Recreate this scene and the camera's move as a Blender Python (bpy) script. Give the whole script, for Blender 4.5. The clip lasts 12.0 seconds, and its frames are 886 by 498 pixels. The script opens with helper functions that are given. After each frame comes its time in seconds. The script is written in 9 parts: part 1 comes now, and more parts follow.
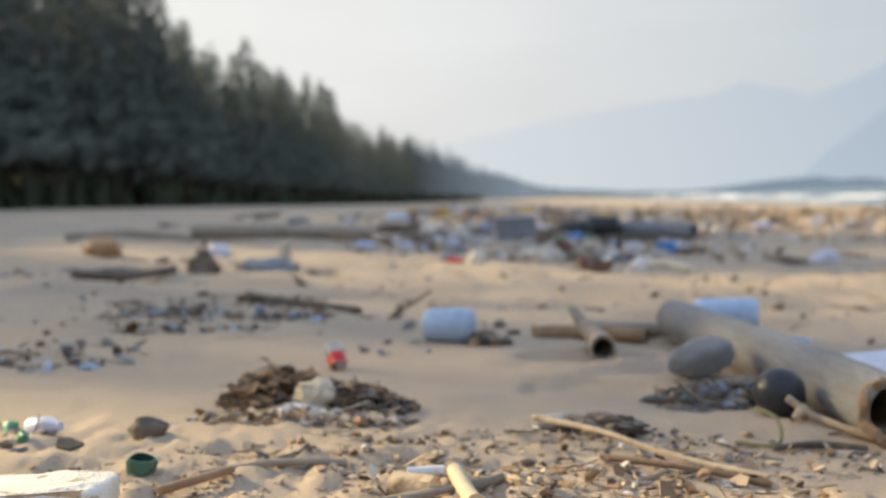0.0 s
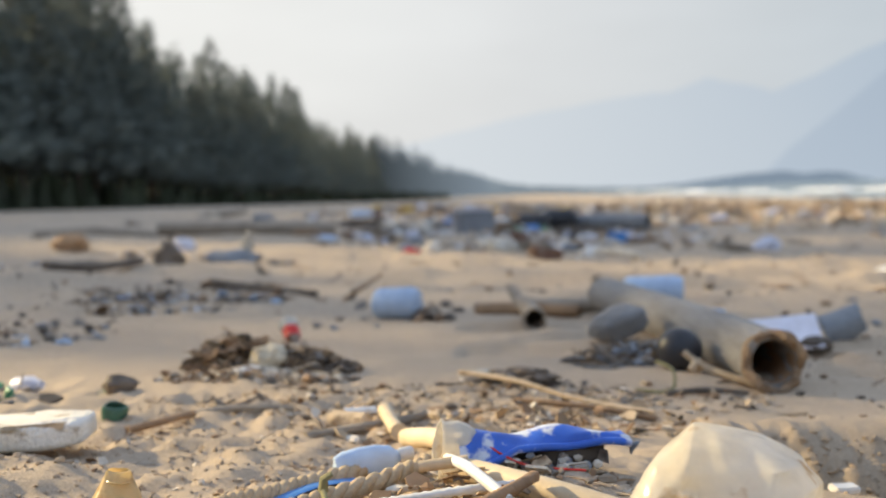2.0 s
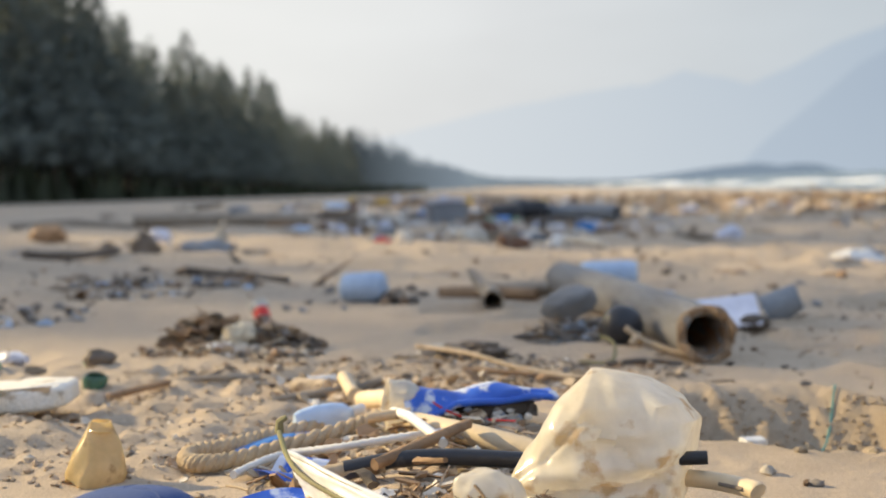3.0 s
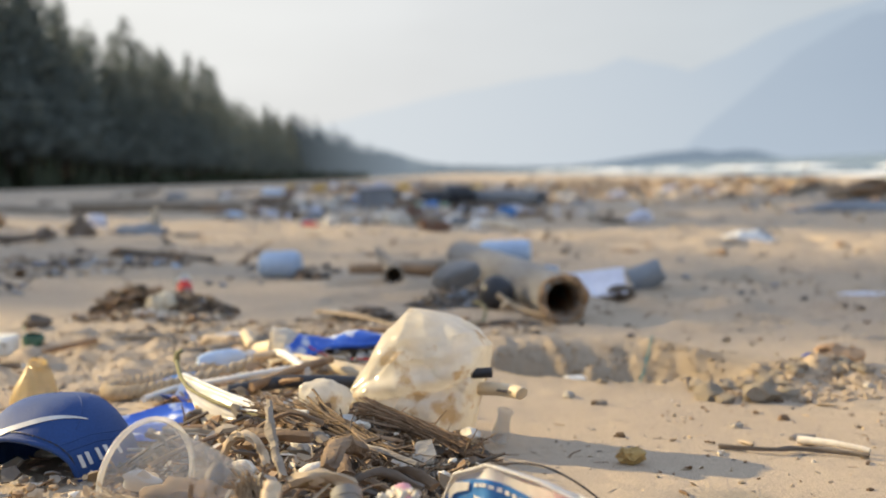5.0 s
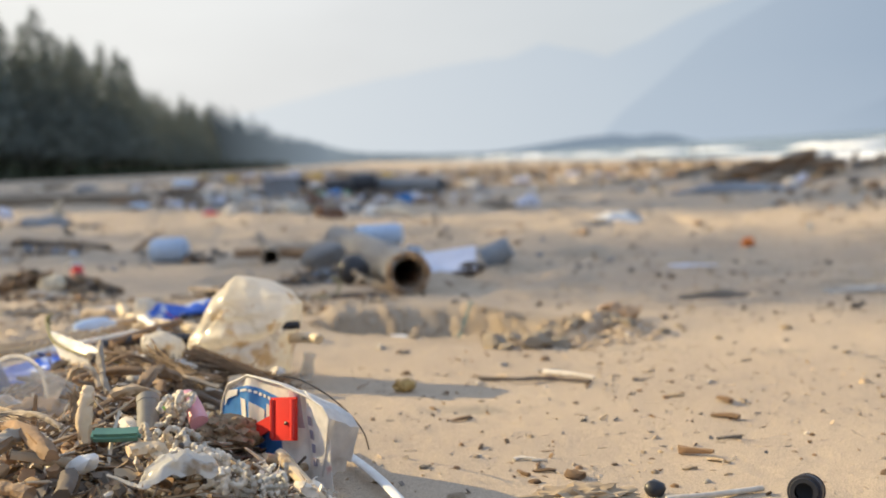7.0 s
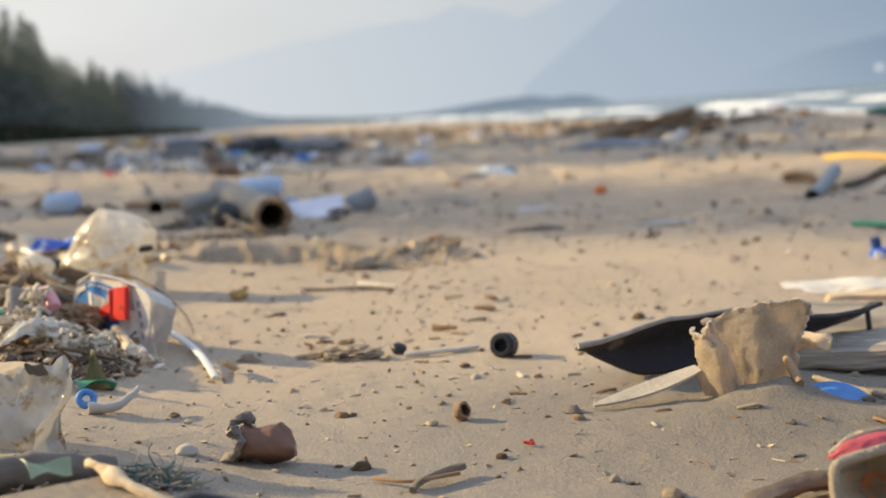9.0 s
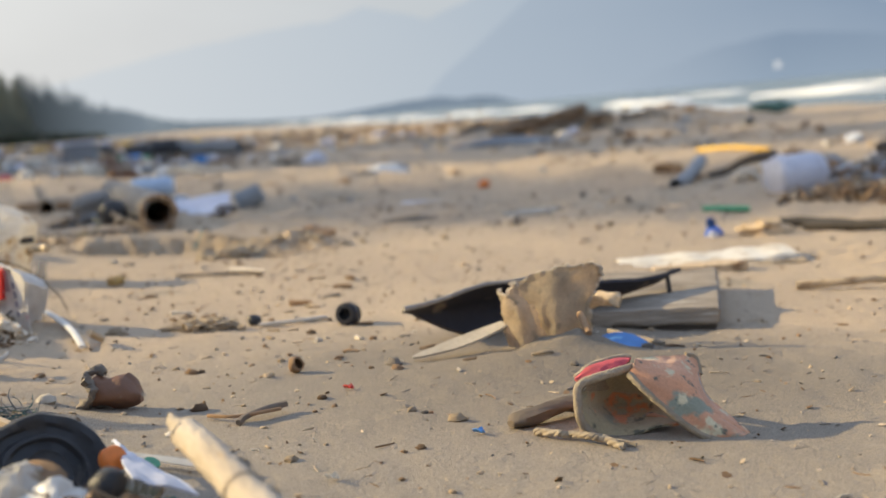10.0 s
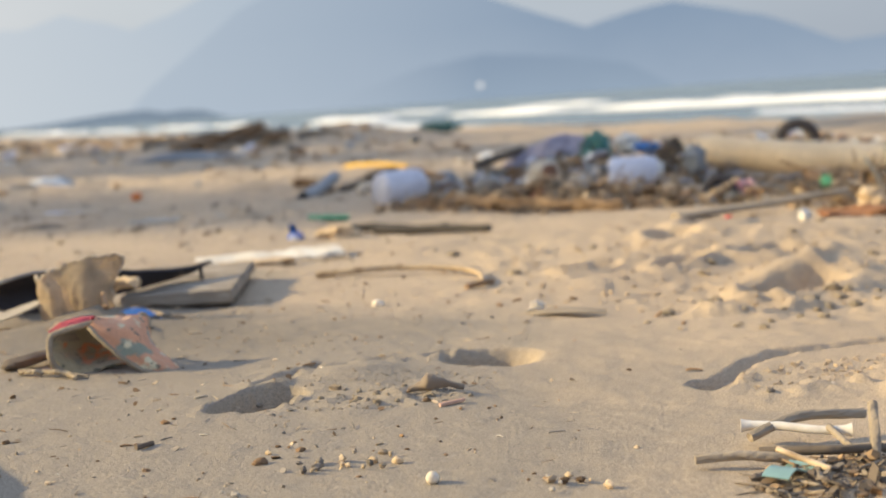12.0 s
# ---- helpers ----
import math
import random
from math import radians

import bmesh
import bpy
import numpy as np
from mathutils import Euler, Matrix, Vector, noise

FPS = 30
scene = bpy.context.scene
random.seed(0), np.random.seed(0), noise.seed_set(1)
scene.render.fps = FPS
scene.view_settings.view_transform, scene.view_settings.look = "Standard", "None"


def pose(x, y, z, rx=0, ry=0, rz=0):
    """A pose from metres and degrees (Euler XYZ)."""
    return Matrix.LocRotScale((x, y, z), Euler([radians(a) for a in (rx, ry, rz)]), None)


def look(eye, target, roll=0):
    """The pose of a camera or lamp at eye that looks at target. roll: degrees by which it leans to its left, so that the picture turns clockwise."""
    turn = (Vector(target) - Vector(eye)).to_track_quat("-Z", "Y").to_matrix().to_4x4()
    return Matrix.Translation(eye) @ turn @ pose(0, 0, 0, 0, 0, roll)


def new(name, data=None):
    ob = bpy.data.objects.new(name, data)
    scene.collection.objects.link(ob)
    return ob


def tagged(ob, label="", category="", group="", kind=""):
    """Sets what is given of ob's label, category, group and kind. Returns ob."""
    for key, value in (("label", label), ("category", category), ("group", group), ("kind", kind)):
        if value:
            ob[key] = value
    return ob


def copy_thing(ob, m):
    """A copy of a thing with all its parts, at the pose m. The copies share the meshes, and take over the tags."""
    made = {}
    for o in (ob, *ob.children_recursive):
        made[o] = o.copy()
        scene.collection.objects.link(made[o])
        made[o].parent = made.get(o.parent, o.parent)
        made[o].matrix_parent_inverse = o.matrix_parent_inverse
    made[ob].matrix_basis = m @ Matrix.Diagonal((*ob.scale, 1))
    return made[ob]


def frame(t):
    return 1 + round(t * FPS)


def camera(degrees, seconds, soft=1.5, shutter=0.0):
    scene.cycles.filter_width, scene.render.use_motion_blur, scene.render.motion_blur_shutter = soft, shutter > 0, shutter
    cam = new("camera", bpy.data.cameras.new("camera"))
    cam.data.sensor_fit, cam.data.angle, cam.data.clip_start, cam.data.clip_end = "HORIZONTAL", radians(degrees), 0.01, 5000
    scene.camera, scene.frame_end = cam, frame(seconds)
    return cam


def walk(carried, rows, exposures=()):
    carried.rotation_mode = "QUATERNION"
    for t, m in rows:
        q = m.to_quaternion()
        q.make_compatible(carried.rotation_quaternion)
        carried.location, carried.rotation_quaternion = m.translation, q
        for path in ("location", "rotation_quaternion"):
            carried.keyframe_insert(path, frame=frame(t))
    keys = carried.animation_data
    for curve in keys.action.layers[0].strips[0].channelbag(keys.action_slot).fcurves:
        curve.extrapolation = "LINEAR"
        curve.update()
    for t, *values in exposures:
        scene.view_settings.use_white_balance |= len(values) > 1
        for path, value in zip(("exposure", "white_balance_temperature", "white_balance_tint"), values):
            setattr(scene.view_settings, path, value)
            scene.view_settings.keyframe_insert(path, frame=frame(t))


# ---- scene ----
LENS = 39.0
cam = camera(LENS, 12.0, soft=1.75)
# seconds, eye, yaw, pitch, roll
ROWS = [
    (0.0, -0.0000, -0.0000, 0.3400, -0.00, -2.18, 1.88),
    (0.5, 0.0127, -0.0492, 0.3364, -0.20, -2.21, 2.05),
    (1.0, 0.0251, -0.1079, 0.3280, -0.57, -2.20, 2.28),
    (1.5, 0.0374, -0.1771, 0.3191, -0.96, -2.25, 2.33),
    (2.0, 0.0539, -0.2609, 0.3087, -1.49, -2.32, 2.52),
    (2.5, 0.0680, -0.3400, 0.3003, -2.14, -2.48, 2.66),
    (3.0, 0.0857, -0.4269, 0.2949, -2.53, -2.69, 2.67),
    (5.0, 0.1726, -0.8018, 0.2877, -5.15, -3.42, 2.75),
    (5.5, 0.2034, -0.8977, 0.2877, -5.70, -3.53, 2.93),
    (6.0, 0.2385, -1.0011, 0.2894, -6.63, -3.73, 3.28),
    (6.5, 0.2674, -1.0981, 0.2885, -7.80, -3.90, 3.52),
    (8.5, 0.3585, -1.5227, 0.2653, -11.36, -5.66, 3.85),
    (9.0, 0.3829, -1.6291, 0.2524, -12.59, -6.13, 4.21),
    (9.5, 0.4025, -1.7246, 0.2402, -14.33, -6.22, 4.61),
    (10.0, 0.4242, -1.8342, 0.2334, -16.80, -6.40, 4.97),
    (10.5, 0.4462, -1.9408, 0.2305, -19.17, -6.54, 5.16),
    (11.0, 0.4729, -2.0683, 0.2271, -21.50, -6.41, 4.99),
    (11.5, 0.4942, -2.2071, 0.2252, -25.42, -6.46, 4.59),
    (12.0, 0.5141, -2.3454, 0.2279, -29.99, -6.70, 3.96),
]
walk(cam, [(t, pose(x, y, z, 90 + pitch, roll, yaw)) for t, x, y, z, yaw, pitch, roll in ROWS],
     exposures=((0.0, 0.03), (3.0, 0.02), (6.5, 0.07), (8.5, 0.02), (10.0, -0.09), (11.0, -0.05), (12.0, -0.03)))
cam.data.dof.use_dof = True
cam.data.dof.focus_distance = 1.15
cam.data.dof.aperture_fstop = 5.2

# ---------------------------------------------------------------- light
SUN_DIR = Vector((-0.86, 0.51, 0.445)).normalized()
world = bpy.data.worlds.new("hazy_sky")
scene.world = world
world.use_nodes = True
wn, wl = world.node_tree.nodes, world.node_tree.links
wn.clear()
w_out = wn.new("ShaderNodeOutputWorld")
w_bg = wn.new("ShaderNodeBackground")
w_sky = wn.new("ShaderNodeTexSky")
w_sky.sky_type, w_sky.sun_disc = "NISHITA", False
w_sky.sun_elevation = math.asin(SUN_DIR.z)
w_sky.sun_rotation = math.atan2(SUN_DIR.x, SUN_DIR.y)
w_sky.dust_density, w_sky.air_density = 4.0, 1.2
w_co = wn.new("ShaderNodeTexCoord")
w_norm = wn.new("ShaderNodeVectorMath")
w_norm.operation = "NORMALIZE"
wl.new(w_co.outputs["Generated"], w_norm.inputs[0])
# bright milky haze round the sun, cooler away from it
w_dot = wn.new("ShaderNodeVectorMath")
w_dot.operation = "DOT_PRODUCT"
w_dot.inputs[1].default_value = Vector((-0.60, 0.74, 0.30)).normalized()
wl.new(w_norm.outputs[0], w_dot.inputs[0])
w_ramp = wn.new("ShaderNodeValToRGB")
w_ramp.color_ramp.elements[0].position, w_ramp.color_ramp.elements[0].color = 0.0, (0.44, 0.50, 0.58, 1)
w_ramp.color_ramp.elements[1].position, w_ramp.color_ramp.elements[1].color = 1.0, (0.95, 0.93, 0.90, 1)
for p, c in ((0.25, (0.50, 0.56, 0.63, 1)), (0.52, (0.59, 0.645, 0.695, 1)), (0.72, (0.76, 0.775, 0.785, 1)), (0.86, (0.89, 0.89, 0.87, 1))):
    w_ramp.color_ramp.elements.new(p).color = c
wl.new(w_dot.outputs["Value"], w_ramp.inputs[0])
w_cloud = wn.new("ShaderNodeTexNoise")
w_cloud.inputs["Scale"].default_value, w_cloud.inputs["Detail"].default_value = 3.5, 4.0
w_map = wn.new("ShaderNodeMapping")
w_map.inputs["Scale"].default_value = (1, 1, 3.0)
wl.new(w_norm.outputs[0], w_map.inputs[0])
wl.new(w_map.outputs[0], w_cloud.inputs[0])
w_cm = wn.new("ShaderNodeMapRange")
w_cm.inputs["From Min"].default_value, w_cm.inputs["From Max"].default_value = 0.3, 0.75
w_cm.inputs["To Min"].default_value, w_cm.inputs["To Max"].default_value = 0.95, 1.07
wl.new(w_cloud.outputs["Fac"], w_cm.inputs[0])
w_mul = wn.new("ShaderNodeVectorMath")
w_mul.operation = "SCALE"
wl.new(w_ramp.outputs[0], w_mul.inputs[0])
wl.new(w_cm.outputs[0], w_mul.inputs["Scale"])
w_skys = wn.new("ShaderNodeVectorMath")
w_skys.operation = "SCALE"
w_skys.inputs["Scale"].default_value = 0.10
wl.new(w_sky.outputs[0], w_skys.inputs[0])
w_mix = wn.new("ShaderNodeMixRGB")
w_mix.inputs[0].default_value = 0.9
wl.new(w_skys.outputs[0], w_mix.inputs[1])
w_sep = wn.new("ShaderNodeSeparateXYZ")
wl.new(w_norm.outputs[0], w_sep.inputs[0])
w_up = wn.new("ShaderNodeMapRange")
w_up.inputs["From Min"].default_value, w_up.inputs["From Max"].default_value = 0.16, 0.55
wl.new(w_sep.outputs["Z"], w_up.inputs[0])
w_zen = wn.new("ShaderNodeMixRGB")
w_zen.inputs[2].default_value = (0.55, 0.69, 0.96, 1)
wl.new(w_up.outputs[0], w_zen.inputs[0])
wl.new(w_mul.outputs[0], w_zen.inputs[1])
wl.new(w_zen.outputs[0], w_mix.inputs[2])
wl.new(w_mix.outputs[0], w_bg.inputs[0])
w_bg.inputs[1].default_value = 1.0
wl.new(w_bg.outputs[0], w_out.inputs[0])

sun = new("sun", bpy.data.lights.new("sun", "SUN"))
sun.data.energy, sun.data.angle, sun.data.color = 7.2, radians(0.9), (1.0, 0.785, 0.43)
sun.matrix_world = look(SUN_DIR * 50, (0, 0, 0))


# ---------------------------------------------------------------- materials
def mat(name, a, b=None, scale=8.0, rough=0.7, bump=0.3, fine=60.0, metal=0.0, vary=0.12, spots=None, spot_at=0.62,
        through_light=0.0, clear=0.0, sheen=0.0, coords="Object", ior=1.45, dist=0.004, stretch=(1, 1, 1), grain=0.22, island=0.0):
    """A node material: two colours mixed at a coarse scale, fine grain, wear spots, relief; vary: change from thing to thing."""
    b = b or tuple(0.72 * c for c in a)
    m = bpy.data.materials.new(name)
    m.use_nodes = True
    n, l = m.node_tree.nodes, m.node_tree.links
    bs, out = n["Principled BSDF"], n["Material Output"]
    co, mp = n.new("ShaderNodeTexCoord"), n.new("ShaderNodeMapping")
    mp.inputs["Scale"].default_value = stretch
    l.new(co.outputs[coords], mp.inputs[0])
    n1, n2 = n.new("ShaderNodeTexNoise"), n.new("ShaderNodeTexNoise")
    for q, s, d in ((n1, scale, 5), (n2, fine, 4)):
        q.inputs["Scale"].default_value, q.inputs["Detail"].default_value = s, d
        l.new(mp.outputs[0], q.inputs["Vector"])
    r1 = n.new("ShaderNodeValToRGB")
    r1.color_ramp.elements[0].position, r1.color_ramp.elements[0].color = 0.32, (*b, 1)
    r1.color_ramp.elements[1].position, r1.color_ramp.elements[1].color = 0.66, (*a, 1)
    l.new(n1.outputs["Fac"], r1.inputs[0])
    colour = r1.outputs[0]
    if spots:
        r2 = n.new("ShaderNodeValToRGB")
        r2.color_ramp.elements[0].position, r2.color_ramp.elements[0].color = spot_at, (0, 0, 0, 1)
        r2.color_ramp.elements[1].position, r2.color_ramp.elements[1].color = spot_at + 0.08, (1, 1, 1, 1)
        n3 = n.new("ShaderNodeTexNoise")
        n3.inputs["Scale"].default_value, n3.inputs["Detail"].default_value = scale * 2.3, 6
        l.new(mp.outputs[0], n3.inputs["Vector"])
        l.new(n3.outputs["Fac"], r2.inputs[0])
        mx = n.new("ShaderNodeMixRGB")
        l.new(r2.outputs[0], mx.inputs[0])
        l.new(colour, mx.inputs[1])
        mx.inputs[2].default_value = (*spots, 1)
        colour = mx.outputs[0]
    g = n.new("ShaderNodeMapRange")
    g.inputs["To Min"].default_value, g.inputs["To Max"].default_value = 1 - grain, 1 + grain
    l.new(n2.outputs["Fac"], g.inputs[0])
    info = n.new("ShaderNodeObjectInfo")
    v = n.new("ShaderNodeMapRange")
    v.inputs["To Min"].default_value, v.inputs["To Max"].default_value = 1 - vary, 1 + vary
    l.new(info.outputs["Random"], v.inputs[0])
    k = n.new("ShaderNodeMath")
    k.operation = "MULTIPLY"
    l.new(g.outputs[0], k.inputs[0])
    l.new(v.outputs[0], k.inputs[1])
    if island:
        geo, iv, k2 = n.new("ShaderNodeNewGeometry"), n.new("ShaderNodeMapRange"), n.new("ShaderNodeMath")
        iv.inputs["To Min"].default_value, iv.inputs["To Max"].default_value = 1 - island, 1 + island
        l.new(geo.outputs["Random Per Island"], iv.inputs[0])
        k2.operation = "MULTIPLY"
        l.new(k.outputs[0], k2.inputs[0])
        l.new(iv.outputs[0], k2.inputs[1])
        k = k2
    hs = n.new("ShaderNodeHueSaturation")
    l.new(colour, hs.inputs["Color"])
    l.new(k.outputs[0], hs.inputs["Value"])
    l.new(hs.outputs[0], bs.inputs["Base Color"])
    rr = n.new("ShaderNodeMapRange")
    rr.inputs["To Min"].default_value, rr.inputs["To Max"].default_value = max(0.02, rough - 0.12), min(1.0, rough + 0.12)
    l.new(n1.outputs["Fac"], rr.inputs[0])
    l.new(rr.outputs[0], bs.inputs["Roughness"])
    bs.inputs["Metallic"].default_value, bs.inputs["IOR"].default_value = metal, ior
    bs.inputs["Sheen Weight"].default_value = sheen
    if bump:
        bp = n.new("ShaderNodeBump")
        bp.inputs["Strength"].default_value, bp.inputs["Distance"].default_value = bump, dist
        l.new(n2.outputs["Fac"], bp.inputs["Height"])
        l.new(bp.outputs[0], bs.inputs["Normal"])
    last = bs.outputs[0]
    if through_light:
        tr, ms = n.new("ShaderNodeBsdfTranslucent"), n.new("ShaderNodeMixShader")
        l.new(hs.outputs[0], tr.inputs[0])
        ms.inputs[0].default_value = through_light
        l.new(last, ms.inputs[1]), l.new(tr.outputs[0], ms.inputs[2])
        last = ms.outputs[0]
    if clear:
        tp, ms = n.new("ShaderNodeBsdfTransparent"), n.new("ShaderNodeMixShader")
        ms.inputs[0].default_value = clear
        l.new(last, ms.inputs[1]), l.new(tp.outputs[0], ms.inputs[2])
        last = ms.outputs[0]
    l.new(last, out.inputs[0])
    return m


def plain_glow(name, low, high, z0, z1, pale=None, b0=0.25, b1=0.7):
    """Far hazy hills and the like: air-light painted as emitted colour, from the foot to the top."""
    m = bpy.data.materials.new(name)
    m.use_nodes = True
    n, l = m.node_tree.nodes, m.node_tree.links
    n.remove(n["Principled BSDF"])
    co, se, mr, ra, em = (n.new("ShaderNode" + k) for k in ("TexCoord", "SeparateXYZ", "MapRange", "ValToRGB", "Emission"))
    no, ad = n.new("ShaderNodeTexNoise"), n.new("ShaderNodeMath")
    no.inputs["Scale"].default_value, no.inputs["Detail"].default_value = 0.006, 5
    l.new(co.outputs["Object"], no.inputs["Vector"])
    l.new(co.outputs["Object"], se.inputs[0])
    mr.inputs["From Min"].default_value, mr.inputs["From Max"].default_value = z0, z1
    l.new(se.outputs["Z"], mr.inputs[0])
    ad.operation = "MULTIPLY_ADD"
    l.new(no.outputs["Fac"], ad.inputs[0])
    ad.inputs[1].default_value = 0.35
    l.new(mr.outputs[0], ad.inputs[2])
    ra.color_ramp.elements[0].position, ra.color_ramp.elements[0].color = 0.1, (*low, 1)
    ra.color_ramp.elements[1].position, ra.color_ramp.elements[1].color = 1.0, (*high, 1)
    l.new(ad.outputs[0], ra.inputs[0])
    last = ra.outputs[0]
    if pale:                                                    # haze colour painted paler towards b0, for the ranges the sun's side
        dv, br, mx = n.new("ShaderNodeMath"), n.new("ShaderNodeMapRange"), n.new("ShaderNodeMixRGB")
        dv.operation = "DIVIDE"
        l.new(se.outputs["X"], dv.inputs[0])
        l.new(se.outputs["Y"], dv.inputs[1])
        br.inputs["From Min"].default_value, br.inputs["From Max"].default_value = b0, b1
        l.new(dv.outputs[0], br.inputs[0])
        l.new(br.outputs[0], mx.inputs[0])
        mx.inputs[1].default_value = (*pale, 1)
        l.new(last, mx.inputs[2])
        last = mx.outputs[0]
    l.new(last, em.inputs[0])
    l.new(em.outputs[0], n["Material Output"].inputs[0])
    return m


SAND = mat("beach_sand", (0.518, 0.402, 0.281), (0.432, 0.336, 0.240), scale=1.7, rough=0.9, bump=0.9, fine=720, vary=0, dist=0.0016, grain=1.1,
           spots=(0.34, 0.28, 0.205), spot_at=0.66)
# sand between the bank and the open beach: greyer and darker, with a ragged edge
sn, sl = SAND.node_tree.nodes, SAND.node_tree.links
s_hue = next(q for q in sn if q.bl_idname == "ShaderNodeHueSaturation")
s_src = s_hue.inputs["Color"].links[0].from_socket
s_co, s_dist, s_no, s_add, s_map, s_mix = (sn.new("ShaderNode" + k) for k in ("TexCoord", "VectorMath", "TexNoise", "Math", "MapRange", "MixRGB"))
s_dist.operation = "DISTANCE"
s_dist.inputs[1].default_value = (0.78, -0.98, -0.05)
sl.new(s_co.outputs["Object"], s_dist.inputs[0])
s_no.inputs["Scale"].default_value, s_no.inputs["Detail"].default_value = 3.0, 6
sl.new(s_co.outputs["Object"], s_no.inputs["Vector"])
s_add.operation = "MULTIPLY_ADD"
s_add.inputs[1].default_value = 0.7
sl.new(s_no.outputs["Fac"], s_add.inputs[0])
sl.new(s_dist.outputs["Value"], s_add.inputs[2])
s_map.inputs["From Min"].default_value, s_map.inputs["From Max"].default_value = 0.88, 1.22
s_map.inputs["To Min"].default_value, s_map.inputs["To Max"].default_value = 1, 0
sl.new(s_add.outputs[0], s_map.inputs[0])
sl.new(s_map.outputs[0], s_mix.inputs[0])
sl.new(s_src, s_mix.inputs[1])
s_mix.inputs[2].default_value = (0.330, 0.276, 0.214, 1)
sl.new(s_mix.outputs[0], s_hue.inputs["Color"])
# dug-up damper sand round the hollow; under the torn felt with shade painted in
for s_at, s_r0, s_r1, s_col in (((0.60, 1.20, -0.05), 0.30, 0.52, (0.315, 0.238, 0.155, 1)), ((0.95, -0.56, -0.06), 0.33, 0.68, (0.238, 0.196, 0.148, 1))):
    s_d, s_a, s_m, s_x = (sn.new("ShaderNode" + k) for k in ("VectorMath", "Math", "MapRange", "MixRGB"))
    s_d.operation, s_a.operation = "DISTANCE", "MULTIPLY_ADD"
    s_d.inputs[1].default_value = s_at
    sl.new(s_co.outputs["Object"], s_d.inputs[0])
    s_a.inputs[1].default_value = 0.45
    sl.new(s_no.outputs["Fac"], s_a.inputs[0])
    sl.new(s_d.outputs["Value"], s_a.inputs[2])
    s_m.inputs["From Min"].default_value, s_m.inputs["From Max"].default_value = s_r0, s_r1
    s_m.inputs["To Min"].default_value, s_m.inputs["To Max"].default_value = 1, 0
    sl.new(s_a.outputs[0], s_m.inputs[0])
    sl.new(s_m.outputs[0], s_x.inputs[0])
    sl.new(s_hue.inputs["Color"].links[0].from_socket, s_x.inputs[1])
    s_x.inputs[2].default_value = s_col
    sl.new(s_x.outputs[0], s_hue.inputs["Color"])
# small crumbs and pits, coarser than the grains
s_bump = next(q for q in sn if q.bl_idname == "ShaderNodeBump")
s_pit, s_b2 = sn.new("ShaderNodeTexNoise"), sn.new("ShaderNodeBump")
s_pit.inputs["Scale"].default_value, s_pit.inputs["Detail"].default_value = 170, 4
sl.new(s_co.outputs["Object"], s_pit.inputs["Vector"])
s_b2.inputs["Strength"].default_value, s_b2.inputs["Distance"].default_value = 0.40, 0.004
sl.new(s_pit.outputs["Fac"], s_b2.inputs["Height"])
sl.new(s_b2.outputs[0], s_bump.inputs["Normal"])
BARK = mat("bark", (0.10, 0.075, 0.055), (0.05, 0.04, 0.03), scale=3, rough=0.95, bump=0.6, fine=20)
NEEDLE = mat("casuarina_needles", (0.210, 0.236, 0.208), (0.158, 0.182, 0.164), scale=0.5, rough=0.9, bump=0, vary=0.18, through_light=0.32, island=0.2)
GRASS = mat("dune_grass", (0.06, 0.075, 0.04), (0.04, 0.05, 0.03), scale=0.6, rough=0.8, bump=0, vary=0.1)
FOAM = mat("sea_foam", (0.85, 0.86, 0.86), (0.72, 0.74, 0.76), scale=0.7, rough=0.8, bump=0.6, fine=4, vary=0, dist=0.2)
WATER = mat("sea_water", (0.17, 0.23, 0.24), (0.12, 0.165, 0.18), scale=0.05, rough=0.28, bump=0.5, fine=0.9, vary=0, dist=0.25,
            spots=(0.55, 0.58, 0.58), spot_at=0.70, stretch=(1, 0.25, 1))


# ---------------------------------------------------------------- mesh helpers
def link(name, me, material, parent=None, label=""):
    me.materials.append(material)
    ob = new(name, me)
    if parent is not None:
        ob.parent = parent
    if label:
        ob["label"] = label
    return ob


def mesh_of(name, verts, faces, smooth=50):
    me = bpy.data.meshes.new(name)
    me.from_pydata([tuple(v) for v in verts], [], [tuple(f) for f in faces])
    if smooth:
        me.shade_smooth()
        me.set_sharp_from_angle(angle=radians(smooth))
    return me


def hashed(ix, iy, seed):
    h = np.sin(ix * 127.1 + iy * 311.7 + seed * 74.7) * 43758.5453
    return h - np.floor(h)


def vn(x, y, seed=0):
    """Smooth value noise, 0 to 1, for numbers or arrays."""
    x, y = np.asarray(x, float), np.asarray(y, float)
    ix, iy = np.floor(x), np.floor(y)
    fx, fy = x - ix, y - iy
    fx, fy = fx * fx * (3 - 2 * fx), fy * fy * (3 - 2 * fy)
    a, b = hashed(ix, iy, seed), hashed(ix + 1, iy, seed)
    c, d = hashed(ix, iy + 1, seed), hashed(ix + 1, iy + 1, seed)
    return (a * (1 - fx) + b * fx) * (1 - fy) + (c * (1 - fx) + d * fx) * fy


def smooth01(v):
    v = np.clip(v, 0, 1)
    return v * v * (3 - 2 * v)


# ---------------------------------------------------------------- ground
SHORE_L = (-400, -60, -24, -10, -3, 0, 1, 1.5, 2, 4, 7.5, 9, 14, 20, 400)
SHORE_Z = (1.5, 1.0, 0.6, 0.30, 0.115, -0.016, -0.064, -0.092, -0.112, -0.118, -0.125, -0.2, -1.15, -1.7, -9.0)


